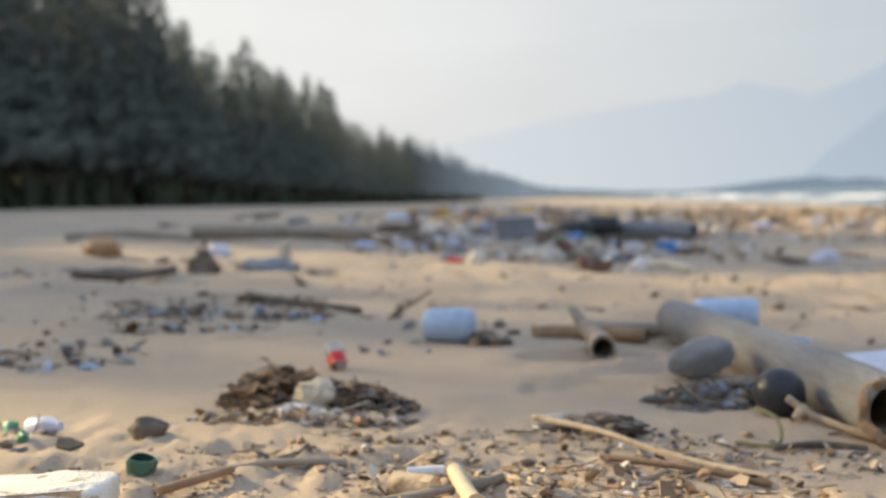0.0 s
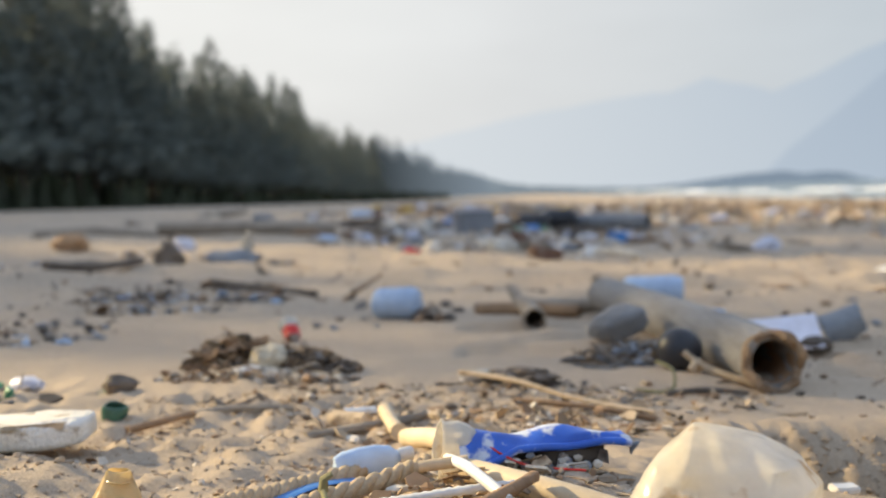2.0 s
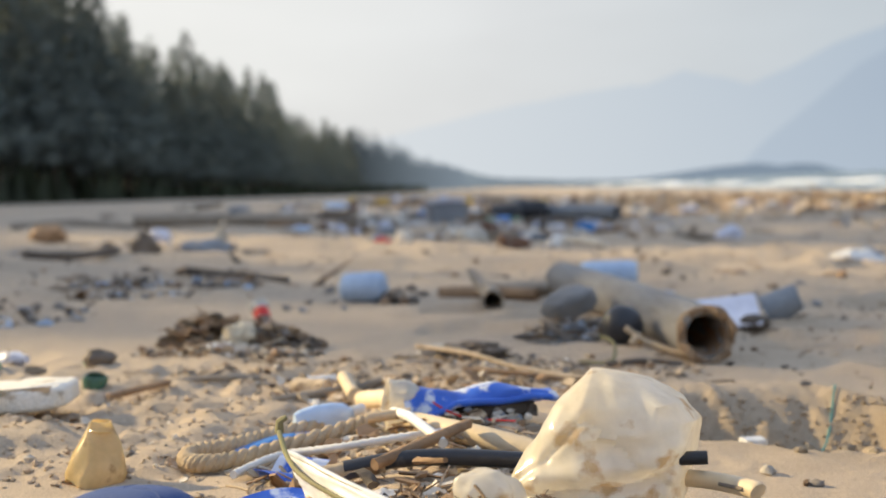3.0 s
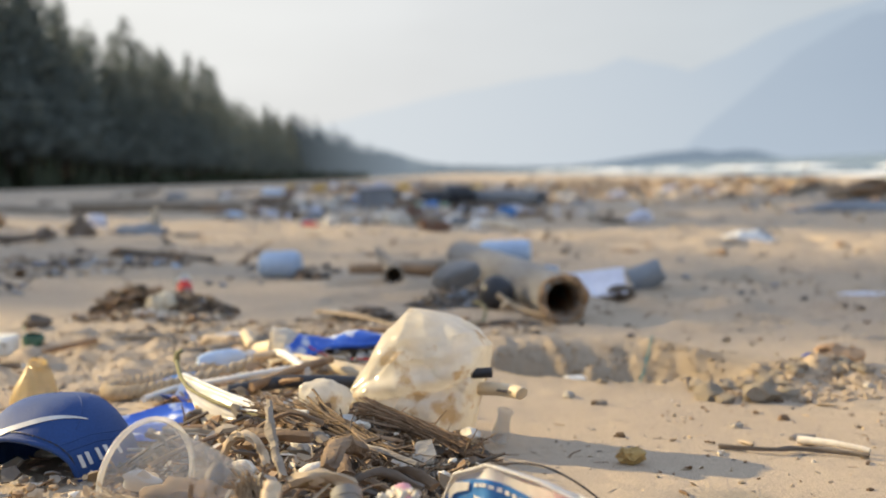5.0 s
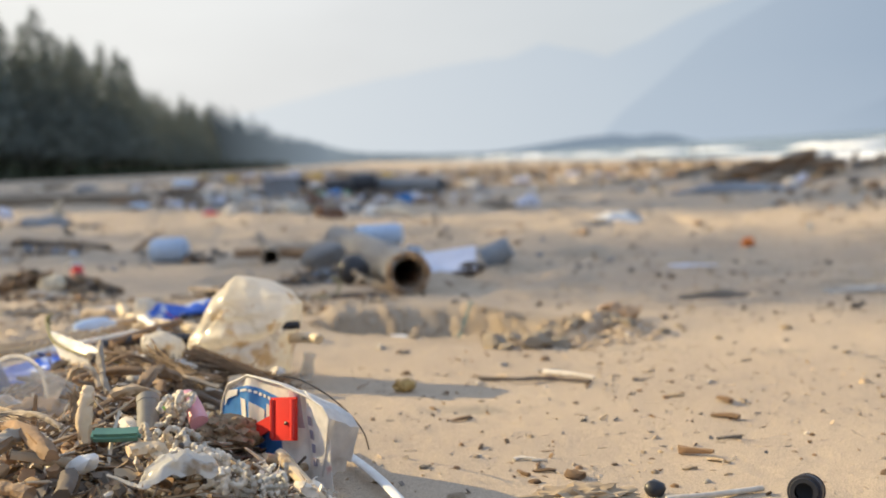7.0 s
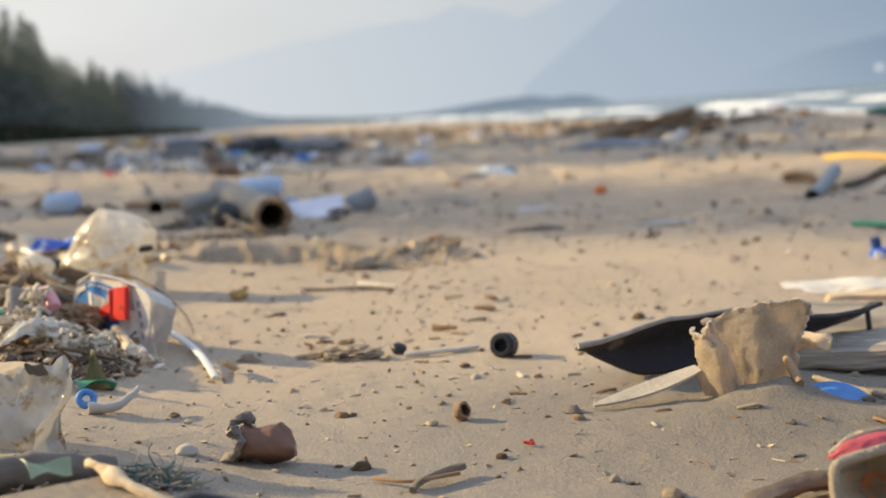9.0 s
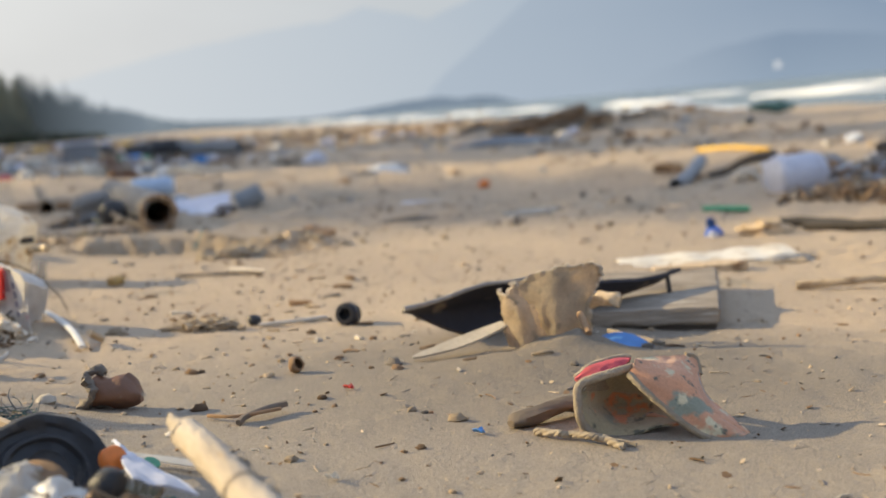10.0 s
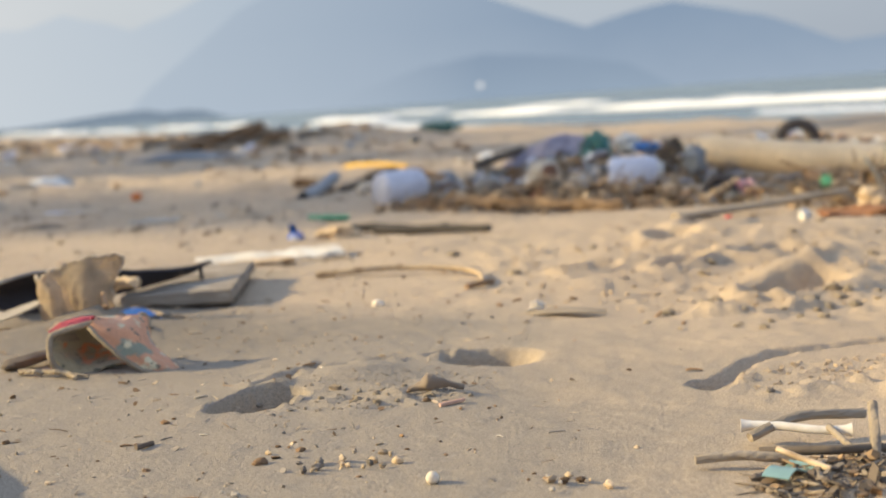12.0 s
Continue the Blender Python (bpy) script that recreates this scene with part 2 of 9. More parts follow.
def gap_to(x, y, pts):
    """Distance from points to a broken line, and how far along it (0 to 1)."""
    best, along = np.full(np.shape(x), 1e9), np.zeros(np.shape(x))
    for k in range(len(pts) - 1):
        (ax, ay), (bx, by) = pts[k], pts[k + 1]
        t = np.clip(((x - ax) * (bx - ax) + (y - ay) * (by - ay)) / ((bx - ax) ** 2 + (by - ay) ** 2), 0, 1)
        d = np.hypot(x - ax - t * (bx - ax), y - ay - t * (by - ay))
        along = np.where(d < best, (k + t) / (len(pts) - 1), along)
        best = np.minimum(best, d)
    return best, along


def bump_at(x, y, cx, cy, rx, ry, h):
    return h * np.exp(-((x - cx) / rx) ** 2 - ((y - cy) / ry) ** 2)


# footprints: place, turn, half length, half width, depth, rim
TREADS = [(2.03, -0.57, 0.5, 0.085, 0.040, 0.020, 0.018), (2.00, -0.90, 0.2, 0.115, 0.060, 0.030, 0.024), (1.80, -0.99, -0.2, 0.060, 0.028, 0.006, 0.020),
          (2.24, -0.30, 0.9, 0.110, 0.055, 0.020, 0.022), (2.22, -0.62, -0.3, 0.09, 0.05, 0.016, 0.020), (1.92, -0.44, 0.1, 0.065, 0.026, 0.010, 0.014), (2.5, -0.85, 0.6, 0.13, 0.06, 0.03, 0.025),
          (2.48, -0.20, 0.4, 0.12, 0.06, 0.022, 0.02), (1.62, -1.50, 0.4, 0.09, 0.04, 0.012, 0.012),
          (1.28, 1.46, 0.1, 0.12, 0.05, 0.014, 0.018), (1.66, 1.66, 0.2, 0.16, 0.06, 0.018, 0.022), (1.02, 1.72, 0.3, 0.11, 0.05, 0.012, 0.016), (2.0, 1.50, -0.2, 0.13, 0.06, 0.02, 0.02)]
_tr = random.Random(23)
for _k in range(70):
    _y = _tr.uniform(1.9, 7.5)
    TREADS.append((_tr.uniform(-0.55, 0.62) * _y * 1.05, _y, _tr.uniform(-0.6, 0.6), _tr.uniform(0.12, 0.22) + 0.012 * _y, _tr.uniform(0.07, 0.11), _tr.uniform(0.004, 0.014), _tr.uniform(0.005, 0.014)))
PILE_SPINE = ((0.20, 1.12), (0.12, 0.75), (0.10, 0.35), (0.16, -0.05), (0.22, -0.55), (0.30, -0.95), (0.22, -1.3))


def ground(x, y):
    x, y = np.asarray(x, float), np.asarray(y, float)
    l, s = 0.995 * x - 0.1 * y, 0.1 * x + 0.995 * y
    z = np.interp(l, SHORE_L, SHORE_Z)
    far = smooth01((s - 40) / 110)
    z = np.where(l < -3, 0.115 + (z - 0.115) * (1 - 0.85 * far), z)
    near = 1 - smooth01((np.hypot(x - 0.8, y) - 12) / 15)
    # low wind ridges, then footed and trampled sand, then small lumps
    z = z + 0.030 * (vn(x * 0.55 + 3, y * 0.8, 1) - 0.5) * smooth01((np.hypot(x - 0.5, y + 0.6) - 1.5) / 2)
    z = z + 0.05 * (vn(x * 0.25, y * 0.35 + 9, 7) - 0.5) * smooth01((y - 4) / 5)
    # long low hummocks on the middle and far beach, lying across the view
    open_beach = np.maximum(smooth01((y - 3.5) / 0.8), smooth01((x - 1.15) / 0.4) * smooth01((y - 1.75) / 0.5) * (1 - smooth01((x - 2.1) / 0.3) * (y < 2.5)))
    z = z + open_beach * near * (0.050 * (vn(x * 0.9 + 4, y * 2.3, 51) - 0.5) + 0.040 * (vn(x * 2.2, y * 5.5, 52) - 0.5) + 0.022 * smooth01((vn(x * 3.0, y * 9.0, 53) - 0.5) * 3))
    rough = 0.35 + 0.65 * smooth01((vn(x * 1.3, y * 1.3, 5) - 0.45) * 5)
    rough = rough * (0.30 + 0.70 * smooth01((y - 0.75) / 0.5) + 0.6 * smooth01((x - 1.35) / 0.4) * smooth01((y + 1.0) / 0.4))
    z = z + rough * near * (0.012 * (vn(x * 5, y * 6, 2) - 0.5) + 0.010 * (vn(x * 13, y * 15, 3) - 0.5))
    z = z + near * (0.0035 * (vn(x * 9, y * 9, 14) - 0.5) + (0.0015 + 0.0035 * rough) * (vn(x * 38, y * 38, 4) - 0.5) + 0.0016 * (vn(x * 90, y * 90, 6) - 0.5))
    # crumbly sand beyond the bank
    z = z + 0.010 * smooth01((vn(x * 24, y * 26, 34) - 0.42) * 2.4) * smooth01((y - 0.85) / 0.2) * (1 - smooth01((y - 1.75) / 0.3)) * (1 - smooth01((x - 0.1) / 0.25))
    z = z + 0.007 * (vn(x * 60, y * 64, 36) - 0.4) * smooth01((y - 0.85) / 0.2) * (1 - smooth01((y - 1.9) / 0.3)) * (1 - smooth01((x - 0.3) / 0.25))
    # litter bank
    d, a = gap_to(x, y, PILE_SPINE)
    z = z + 0.030 * np.exp(-(d / 0.17) ** 2)
    # cut bank: a crumbling wall that faces the path, its foot hollowed out
    lip = np.interp(x, (0.40, 0.47, 0.55, 0.63, 0.71, 0.80), (1.37, 1.36, 1.40, 1.43, 1.40, 1.26)) + 0.036 * (vn(x * 16, y * 6, 8) - 0.5) + 0.022 * (vn(x * 45, y * 12, 9) - 0.5)
    foot = lip - np.interp(x, (0.40, 0.50, 0.60, 0.70, 0.80), (0.03, 0.09, 0.20, 0.22, 0.12))
    span = smooth01((x - 0.40) / 0.05) * (1 - smooth01((x - 0.72) / 0.14))
    drop = smooth01((lip - y) / np.maximum(lip - foot, 0.02)) * (1 - smooth01((foot - y) / 0.20))
    z = z - 0.062 * span * drop + 0.020 * span * np.exp(-((y - lip - 0.04) / 0.06) ** 2)
    crust = 0.006 * smooth01((vn(x * 30, y * 24, 35) - 0.42) * 2.8) + 0.006 * smooth01((vn(x * 62, y * 55, 37) - 0.45) * 3)
    z = z + crust * span * np.exp(-((y - 0.5 * (lip + foot)) / 0.13) ** 2)
    block = smooth01((vn(x * 21, y * 24, 11) - 0.38) * 2.6) + 0.4 * smooth01((vn(x * 50, y * 50, 25) - 0.45) * 3)
    z = z + bump_at(x, y, 0.84, 1.05, 0.17, 0.085, 0.026) * (0.25 + block)
    # heap under the torn felt, dip under the board
    z = z + bump_at(x, y, 0.965, -0.485, 0.050, 0.030, 0.022) * (0.7 + 0.6 * vn(x * 45, y * 45, 68)) + bump_at(x, y, 0.93, -0.53, 0.12, 0.07, 0.012) - bump_at(x, y, 1.22, -0.32, 0.16, 0.12, 0.012)
    # footprint with a crisp rim, a broken groove to a second print, thrown-up sand between them
    ragged = 0.010 * (vn(x * 34, y * 34, 12) - 0.5) + 0.006 * (vn(x * 90, y * 90, 22) - 0.5)
    crumb = smooth01((vn(x * 52, y * 52, 13) - 0.45) * 3.5) + 0.6 * smooth01((vn(x * 24, y * 24, 24) - 0.45) * 3)
    u, v = 0.868 * (x - 0.965) + 0.496 * (y + 1.135), 0.868 * (y + 1.135) - 0.496 * (x - 0.965)
    d = (np.abs(u / 0.064) ** 2.6 + np.abs(v / (0.026 + 0.12 * np.clip(u + 0.06, 0, 0.07))) ** 2.6) ** (1 / 2.6) + 9 * ragged
    z = z - 0.032 * (1 - smooth01((d - 0.88) / 0.16)) + 0.004 * np.exp(-((d - 1.15) / 0.14) ** 2) * crumb
    d, a = gap_to(x, y, ((1.00, -1.065), (1.078, -1.012), (1.147, -0.984), (1.206, -0.990), (1.27, -1.00)))
    z = z - 0.008 * smooth01((vn(x * 22, y * 22, 55) - 0.30) * 4) * (1 - smooth01((d + ragged - 0.006) / 0.008)) + 0.004 * crumb * np.exp(-((d - 0.018) / 0.012) ** 2)
    d = np.hypot((x - 1.305) / 0.066, (y + 1.055) / 0.056) + 10 * ragged
    z = z - 0.040 * (1 - smooth01((d - 0.62) / 0.42))
    z = z + bump_at(x, y, 1.12, -1.075, 0.085, 0.05, 0.015) + bump_at(x, y, 1.10, -1.20, 0.10, 0.045, 0.007) * (0.3 + 0.9 * crumb)
    # dragged line with its starting pit
    d, a = gap_to(x, y, ((1.405, -1.335), (1.455, -1.310), (1.51, -1.275), (1.60, -1.248), (1.74, -1.262), (1.95, -1.33)))
    w = 0.006 + 0.020 * smooth01((0.20 - a) / 0.2)
    z = z - (0.010 + 0.012 * smooth01((0.22 - a) / 0.2)) * (1 - smooth01((d + 0.8 * ragged - w * 0.6) / 0.009))
    z = z + bump_at(x, y, 1.50, -1.345, 0.10, 0.022, 0.007) * crumb + bump_at(x, y, 1.56, -1.42, 0.16, 0.035, 0.008) * crumb
    # footprints with crumbled rims in the trampled sand
    for cx, cy, turn, ln, wd, deep, rim in TREADS:
        rim = min(rim, 0.014)
        near_it = (np.abs(x - cx) < ln * 2.6) & (np.abs(y - cy) < ln * 2.6)
        if not np.any(near_it):
            continue
        c, sn_ = math.cos(turn), math.sin(turn)
        u, v = (x - cx) * c + (y - cy) * sn_, (y - cy) * c - (x - cx) * sn_
        k = 0.10 / ln
        d = np.hypot(u / ln, v / wd) + 0.55 * (vn(x * 14 * k, y * 14 * k, cx) - 0.5) + 0.25 * (vn(x * 42 * k, y * 42 * k, cy) - 0.5)
        lumps = 0.45 + 0.8 * smooth01((vn(x * 13 * k, y * 13 * k, 26) - 0.30) * 1.8) + 0.22 * vn(x * 55 * k, y * 55 * k, 27)
        dz = rim * np.exp(-((d - 1.35) / 0.42) ** 2) * lumps - deep * (1 - smooth01((d - 0.80) / 0.22))
        z = z + np.where(near_it, dz, 0.0)
    z = z + (0.005 * smooth01((vn(x * 34, y * 34, 38) - 0.5) * 3.2) + 0.004 * (vn(x * 70, y * 70, 39) - 0.5)) * smooth01((x - 1.6) / 0.25) * (1 - smooth01((y - 0.2) / 0.3)) * smooth01((y + 1.25) / 0.2)
    # low crumbled banks across the open beach
    z = z + (bump_at(x, y, 1.48, 1.62, 0.34, 0.055, 0.022) + bump_at(x, y, 2.0, 1.95, 0.40, 0.07, 0.024) + bump_at(x, y, 1.35, 2.05, 0.25, 0.05, 0.016)) * (0.35 + 0.9 * vn(x * 9, y * 9, 66) + 0.3 * vn(x * 30, y * 30, 67))
    # broad humps under them
    z = z + bump_at(x, y, 2.40, -0.42, 0.36, 0.22, 0.036) + bump_at(x, y, 2.12, -0.80, 0.12, 0.07, 0.030) * (0.7 + 0.6 * vn(x * 12, y * 12, 69)) + bump_at(x, y, 1.90, -0.62, 0.16, 0.06, 0.014) + bump_at(x, y, 1.95, -0.15, 0.35, 0.2, 0.014)
    # mound under the seaward heap
    z = z + bump_at(x, y, 3.28, 1.38, 0.36, 0.34, 0.085) + bump_at(x, y, 2.98, 0.98, 0.25, 0.18, 0.03)
    # bank with buried roots near the water's edge
    z = z + (bump_at(x, y, 5.5, 8.7, 1.7, 0.8, 0.15) + bump_at(x, y, 4.9, 9.8, 2.4, 0.8, 0.07)) * (0.65 + 0.7 * vn(x * 2.6, y * 1.4, 58))
    return z


def graded(mid, lo, hi, grow):
    """The given places, then ever wider steps out to lo and hi."""
    mid = list(mid)
    up, st = [mid[-1]], mid[-1] - mid[-2]
    while up[-1] < hi:
        st *= grow
        up.append(up[-1] + st)
    down, st = [mid[0]], mid[1] - mid[0]
    while down[-1] > lo:
        st *= grow
        down.append(down[-1] - st)
    return np.array(down[:0:-1] + mid + up[1:])


gx = graded(np.concatenate([np.arange(-0.55, 0.25, 0.0085), np.arange(0.25, 1.95, 0.0062), np.arange(1.95, 2.75, 0.012)]), -350, 420, 1.042)
gy = graded(np.concatenate([np.arange(-1.70, -0.85, 0.0062), np.arange(-0.85, 1.50, 0.0100), np.arange(1.50, 3.2, 0.022)]), -60, 3200, 1.032)
GX, GY = np.meshgrid(gx, gy)
GZ = ground(GX, GY)
nx, ny = len(gx), len(gy)


def gz(x, y):
    """Height of the sand at one place."""
    i, j = min(max(int(np.searchsorted(gx, x)) - 1, 0), nx - 2), min(max(int(np.searchsorted(gy, y)) - 1, 0), ny - 2)
    u, v = (x - gx[i]) / (gx[i + 1] - gx[i]), (y - gy[j]) / (gy[j + 1] - gy[j])
    return float((GZ[j, i] * (1 - u) + GZ[j, i + 1] * u) * (1 - v) + (GZ[j + 1, i] * (1 - u) + GZ[j + 1, i + 1] * u) * v)


idx = np.arange(nx * ny).reshape(ny, nx)
quads = np.stack([idx[:-1, :-1], idx[:-1, 1:], idx[1:, 1:], idx[1:, :-1]], -1).reshape(-1, 4)
me = bpy.data.meshes.new("ground")
me.vertices.add(nx * ny)
me.vertices.foreach_set("co", np.stack([GX, GY, GZ], -1).ravel().astype(np.float32))
me.loops.add(quads.size)
me.loops.foreach_set("vertex_index", quads.ravel().astype(np.int32))
me.polygons.add(len(quads))
me.polygons.foreach_set("loop_start", np.arange(0, quads.size, 4, dtype=np.int32))
me.update(calc_edges=True)
me.shade_smooth()
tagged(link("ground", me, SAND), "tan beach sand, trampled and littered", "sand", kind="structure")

# ---------------------------------------------------------------- sea
SEA = -1.25


def shore(l, s):
    return 0.995 * l + 0.1 * s, -0.1 * l + 0.995 * s


def strip(name, ls, ss, height, material):
    L, S = np.meshgrid(ls, ss)
    X, Y = shore(L, S)
    Z = height(L, S)
    w, h = len(ls), len(ss)
    v = np.stack([X, Y, Z], -1).reshape(-1, 3)
    f = [(j * w + i, j * w + i + 1, (j + 1) * w + i + 1, (j + 1) * w + i) for j in range(h - 1) for i in range(w - 1)]
    return link(name, mesh_of(name, v, f, smooth=80), material)


ls = np.concatenate([np.arange(9, 60, 1.2), np.geomspace(62, 2600, 40)])
ss = np.concatenate([np.linspace(-900, -60, 18), np.arange(-55, 260, 3.0), np.geomspace(265, 4200, 45)])
sea = strip("sea", ls, ss, lambda L, S: SEA + 0.22 * (vn(L * 0.16, S * 0.03, 21) - 0.5) + 0.10 * (vn(L * 0.5, S * 0.12, 22) - 0.5), WATER)
tagged(sea, "grey-green sea under haze", "sea", kind="structure")


def breaker(l0, width, high, s0, s1, seed, step=1.2):
    n = 9
    ss = np.arange(s0, s1, step)
    v, f = [], []
    for j, s in enumerate(ss):
        env = float(smooth01((vn(s * 0.06, l0, seed) - 0.36) * 4.5)) * min(1, (s - s0) / 8, (s1 - s) / 8)
        h = high * (0.02 + 0.98 * env) * (0.8 + 0.4 * float(vn(s * 0.22, l0, seed + 1)))
        mid = l0 + 3.0 * (float(vn(s * 0.02, l0, seed + 2)) - 0.5)
        for i in range(n):
            a = i / (n - 1)
            lump = 0.13 * high * (float(vn(s * 0.9, i * 1.7, seed + 3)) - 0.5)
            z = SEA - 0.12 + max(0.0, math.sin(math.pi * a ** 0.75)) * (h + lump)
            x, y = shore(mid + (a - 0.5) * width, s)
            v.append((x, y, z))
    for j in range(len(ss) - 1):
        for i in range(n - 1):
            f.append((j * n + i, j * n + i + 1, (j + 1) * n + i + 1, (j + 1) * n + i))
    return tagged(link("breaker", mesh_of("breaker", v, f, smooth=80), FOAM), "white foaming breaker rolling towards the beach", "wave", "breakers", "stuff")


breaker(52, 4.5, 0.56, -30, 150, 31)
breaker(50, 5.0, 0.50, 165, 420, 33, 2.5)
breaker(80, 5.0, 0.46, -30, 210, 37, 2.0)
breaker(33, 4.5, 0.30, 60, 190, 41, 1.6)
breaker(24, 4.0, 0.22, 15, 110, 47, 1.4)
breaker(40, 10.0, 0.13, -30, 300, 49, 2.0)
breaker(30, 9.0, 0.12, -25, 240, 59, 2.0)
breaker(60, 6.0, 0.80, 440, 900, 43, 5.0)


# ---------------------------------------------------------------- far hills
def ridge(name, r, profile, material, label, seed, rough=0.10):
    """A hazy range at distance r; profile: bearing and height of its crest, in degrees."""
    az, el = zip(*profile)
    v, f = [], []
    bearings = np.arange(az[0], az[-1] + 0.01, 0.2)
    for k, b in enumerate(bearings):
        top = np.interp(b, az, el)
        top += rough * min(1, abs(top)) * (float(vn(b * 1.1, 0.3, seed)) - 0.5) + 0.4 * rough * min(1, abs(top)) * (float(vn(b * 4, 0.7, seed)) - 0.5)
        ca, sa = math.sin(radians(b)), math.cos(radians(b))
        for q, back in ((0.0, 0), (0.35, 0.01), (0.7, 0.03), (1.0, 0.06), (0.5, 0.12)):
            d = r * (1 + back)
            z = -3 + (0.3 + 3 + d * math.tan(radians(max(top, 0.02)))) * q
            v.append((ca * d, sa * d, z))
        if k:
            for q in range(4):
                f.append(((k - 1) * 5 + q, k * 5 + q, k * 5 + q + 1, (k - 1) * 5 + q + 1))
    ob = link(name, mesh_of(name, v, f, smooth=80), material)
    return tagged(ob, label, "hills", kind="structure")


# haze is painted into the ranges and far woods below as emitted colour
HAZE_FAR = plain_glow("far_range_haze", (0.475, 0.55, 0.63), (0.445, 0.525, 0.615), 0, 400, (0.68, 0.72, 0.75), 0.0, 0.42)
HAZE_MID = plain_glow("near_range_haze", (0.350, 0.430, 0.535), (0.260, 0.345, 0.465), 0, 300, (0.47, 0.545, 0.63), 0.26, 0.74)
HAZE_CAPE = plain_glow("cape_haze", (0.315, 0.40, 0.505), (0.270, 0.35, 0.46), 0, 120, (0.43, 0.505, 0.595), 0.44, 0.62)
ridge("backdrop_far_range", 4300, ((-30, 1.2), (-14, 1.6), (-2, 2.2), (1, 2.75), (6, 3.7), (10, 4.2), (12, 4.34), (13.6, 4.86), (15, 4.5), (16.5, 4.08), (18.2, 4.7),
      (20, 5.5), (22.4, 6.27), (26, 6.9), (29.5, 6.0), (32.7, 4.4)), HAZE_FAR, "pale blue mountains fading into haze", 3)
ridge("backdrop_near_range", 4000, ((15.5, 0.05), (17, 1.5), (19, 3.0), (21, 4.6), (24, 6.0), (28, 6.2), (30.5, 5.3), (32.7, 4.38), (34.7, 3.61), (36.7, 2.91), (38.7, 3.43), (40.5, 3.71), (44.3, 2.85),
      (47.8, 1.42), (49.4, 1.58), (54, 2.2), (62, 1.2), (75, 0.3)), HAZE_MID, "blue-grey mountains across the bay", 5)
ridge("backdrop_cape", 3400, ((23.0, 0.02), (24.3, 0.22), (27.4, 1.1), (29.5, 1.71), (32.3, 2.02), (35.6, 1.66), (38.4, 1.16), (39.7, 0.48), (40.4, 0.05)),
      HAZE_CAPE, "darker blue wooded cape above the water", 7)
# the islet's blue is haze painted as emission
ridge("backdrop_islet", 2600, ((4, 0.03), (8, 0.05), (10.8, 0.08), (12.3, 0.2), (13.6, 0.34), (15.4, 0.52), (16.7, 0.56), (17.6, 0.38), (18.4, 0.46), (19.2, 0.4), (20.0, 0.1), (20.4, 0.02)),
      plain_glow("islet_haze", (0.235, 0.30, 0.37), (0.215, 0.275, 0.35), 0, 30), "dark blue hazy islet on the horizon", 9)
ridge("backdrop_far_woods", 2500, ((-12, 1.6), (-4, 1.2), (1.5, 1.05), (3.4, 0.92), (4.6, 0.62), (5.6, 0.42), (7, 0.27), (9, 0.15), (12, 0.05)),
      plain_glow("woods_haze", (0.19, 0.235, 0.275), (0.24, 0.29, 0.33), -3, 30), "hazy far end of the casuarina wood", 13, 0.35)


# ---------------------------------------------------------------- casuarina wood
def crown_mesh(seed, n=940, big=1.0):
    """A ragged cone of drooping needle tufts on upswept limbs; the tree is one unit high."""
    rnd = random.Random(seed)
    v, f = [], []
    lean = rnd.uniform(-0.03, 0.03)
    for k in range(n):
        h = 0.10 + 0.90 * rnd.random() ** 0.85
        span = 0.205 * (1.0 - h) * (0.7 + 0.6 * rnd.random()) + 0.006
        a = rnd.uniform(0, 2 * math.pi)
        r = span * math.sqrt(rnd.uniform(0.08, 1.0))
        lobe = 1 + 0.28 * math.sin(3 * a + 9 * h + seed)
        base = Vector((r * lobe * math.cos(a) + lean * h, r * lobe * math.sin(a), h + 0.35 * r))
        size = rnd.uniform(0.015, 0.034) * (1.12 - 0.86 * h) * big
        out = Vector((math.cos(a), math.sin(a), rnd.uniform(0.1, 1.5))).normalized()
        side = out.cross(Vector((rnd.uniform(-1, 1), rnd.uniform(-1, 1), rnd.uniform(-1, 1)))).normalized()
        for q in range(2):
            tip = base + out * size * rnd.uniform(1.2, 2.2) + Vector((rnd.uniform(-1, 1), rnd.uniform(-1, 1), rnd.uniform(-1.0, 0.6))) * size * 0.8
            w = side * size * rnd.uniform(0.35, 0.7)
            m = (base + tip) / 2 + out.cross(side) * size * 0.3
            i = len(v)
            v += [base - w * 0.5, base + w * 0.5, m + w, tip, m - w]
            f += [(i, i + 1, i + 2, i + 4), (i + 4, i + 2, i + 3)]
            side = side.cross(out)
    me = mesh_of("crown", v, f, smooth=0)
    me.materials.append(NEEDLE)
    return me


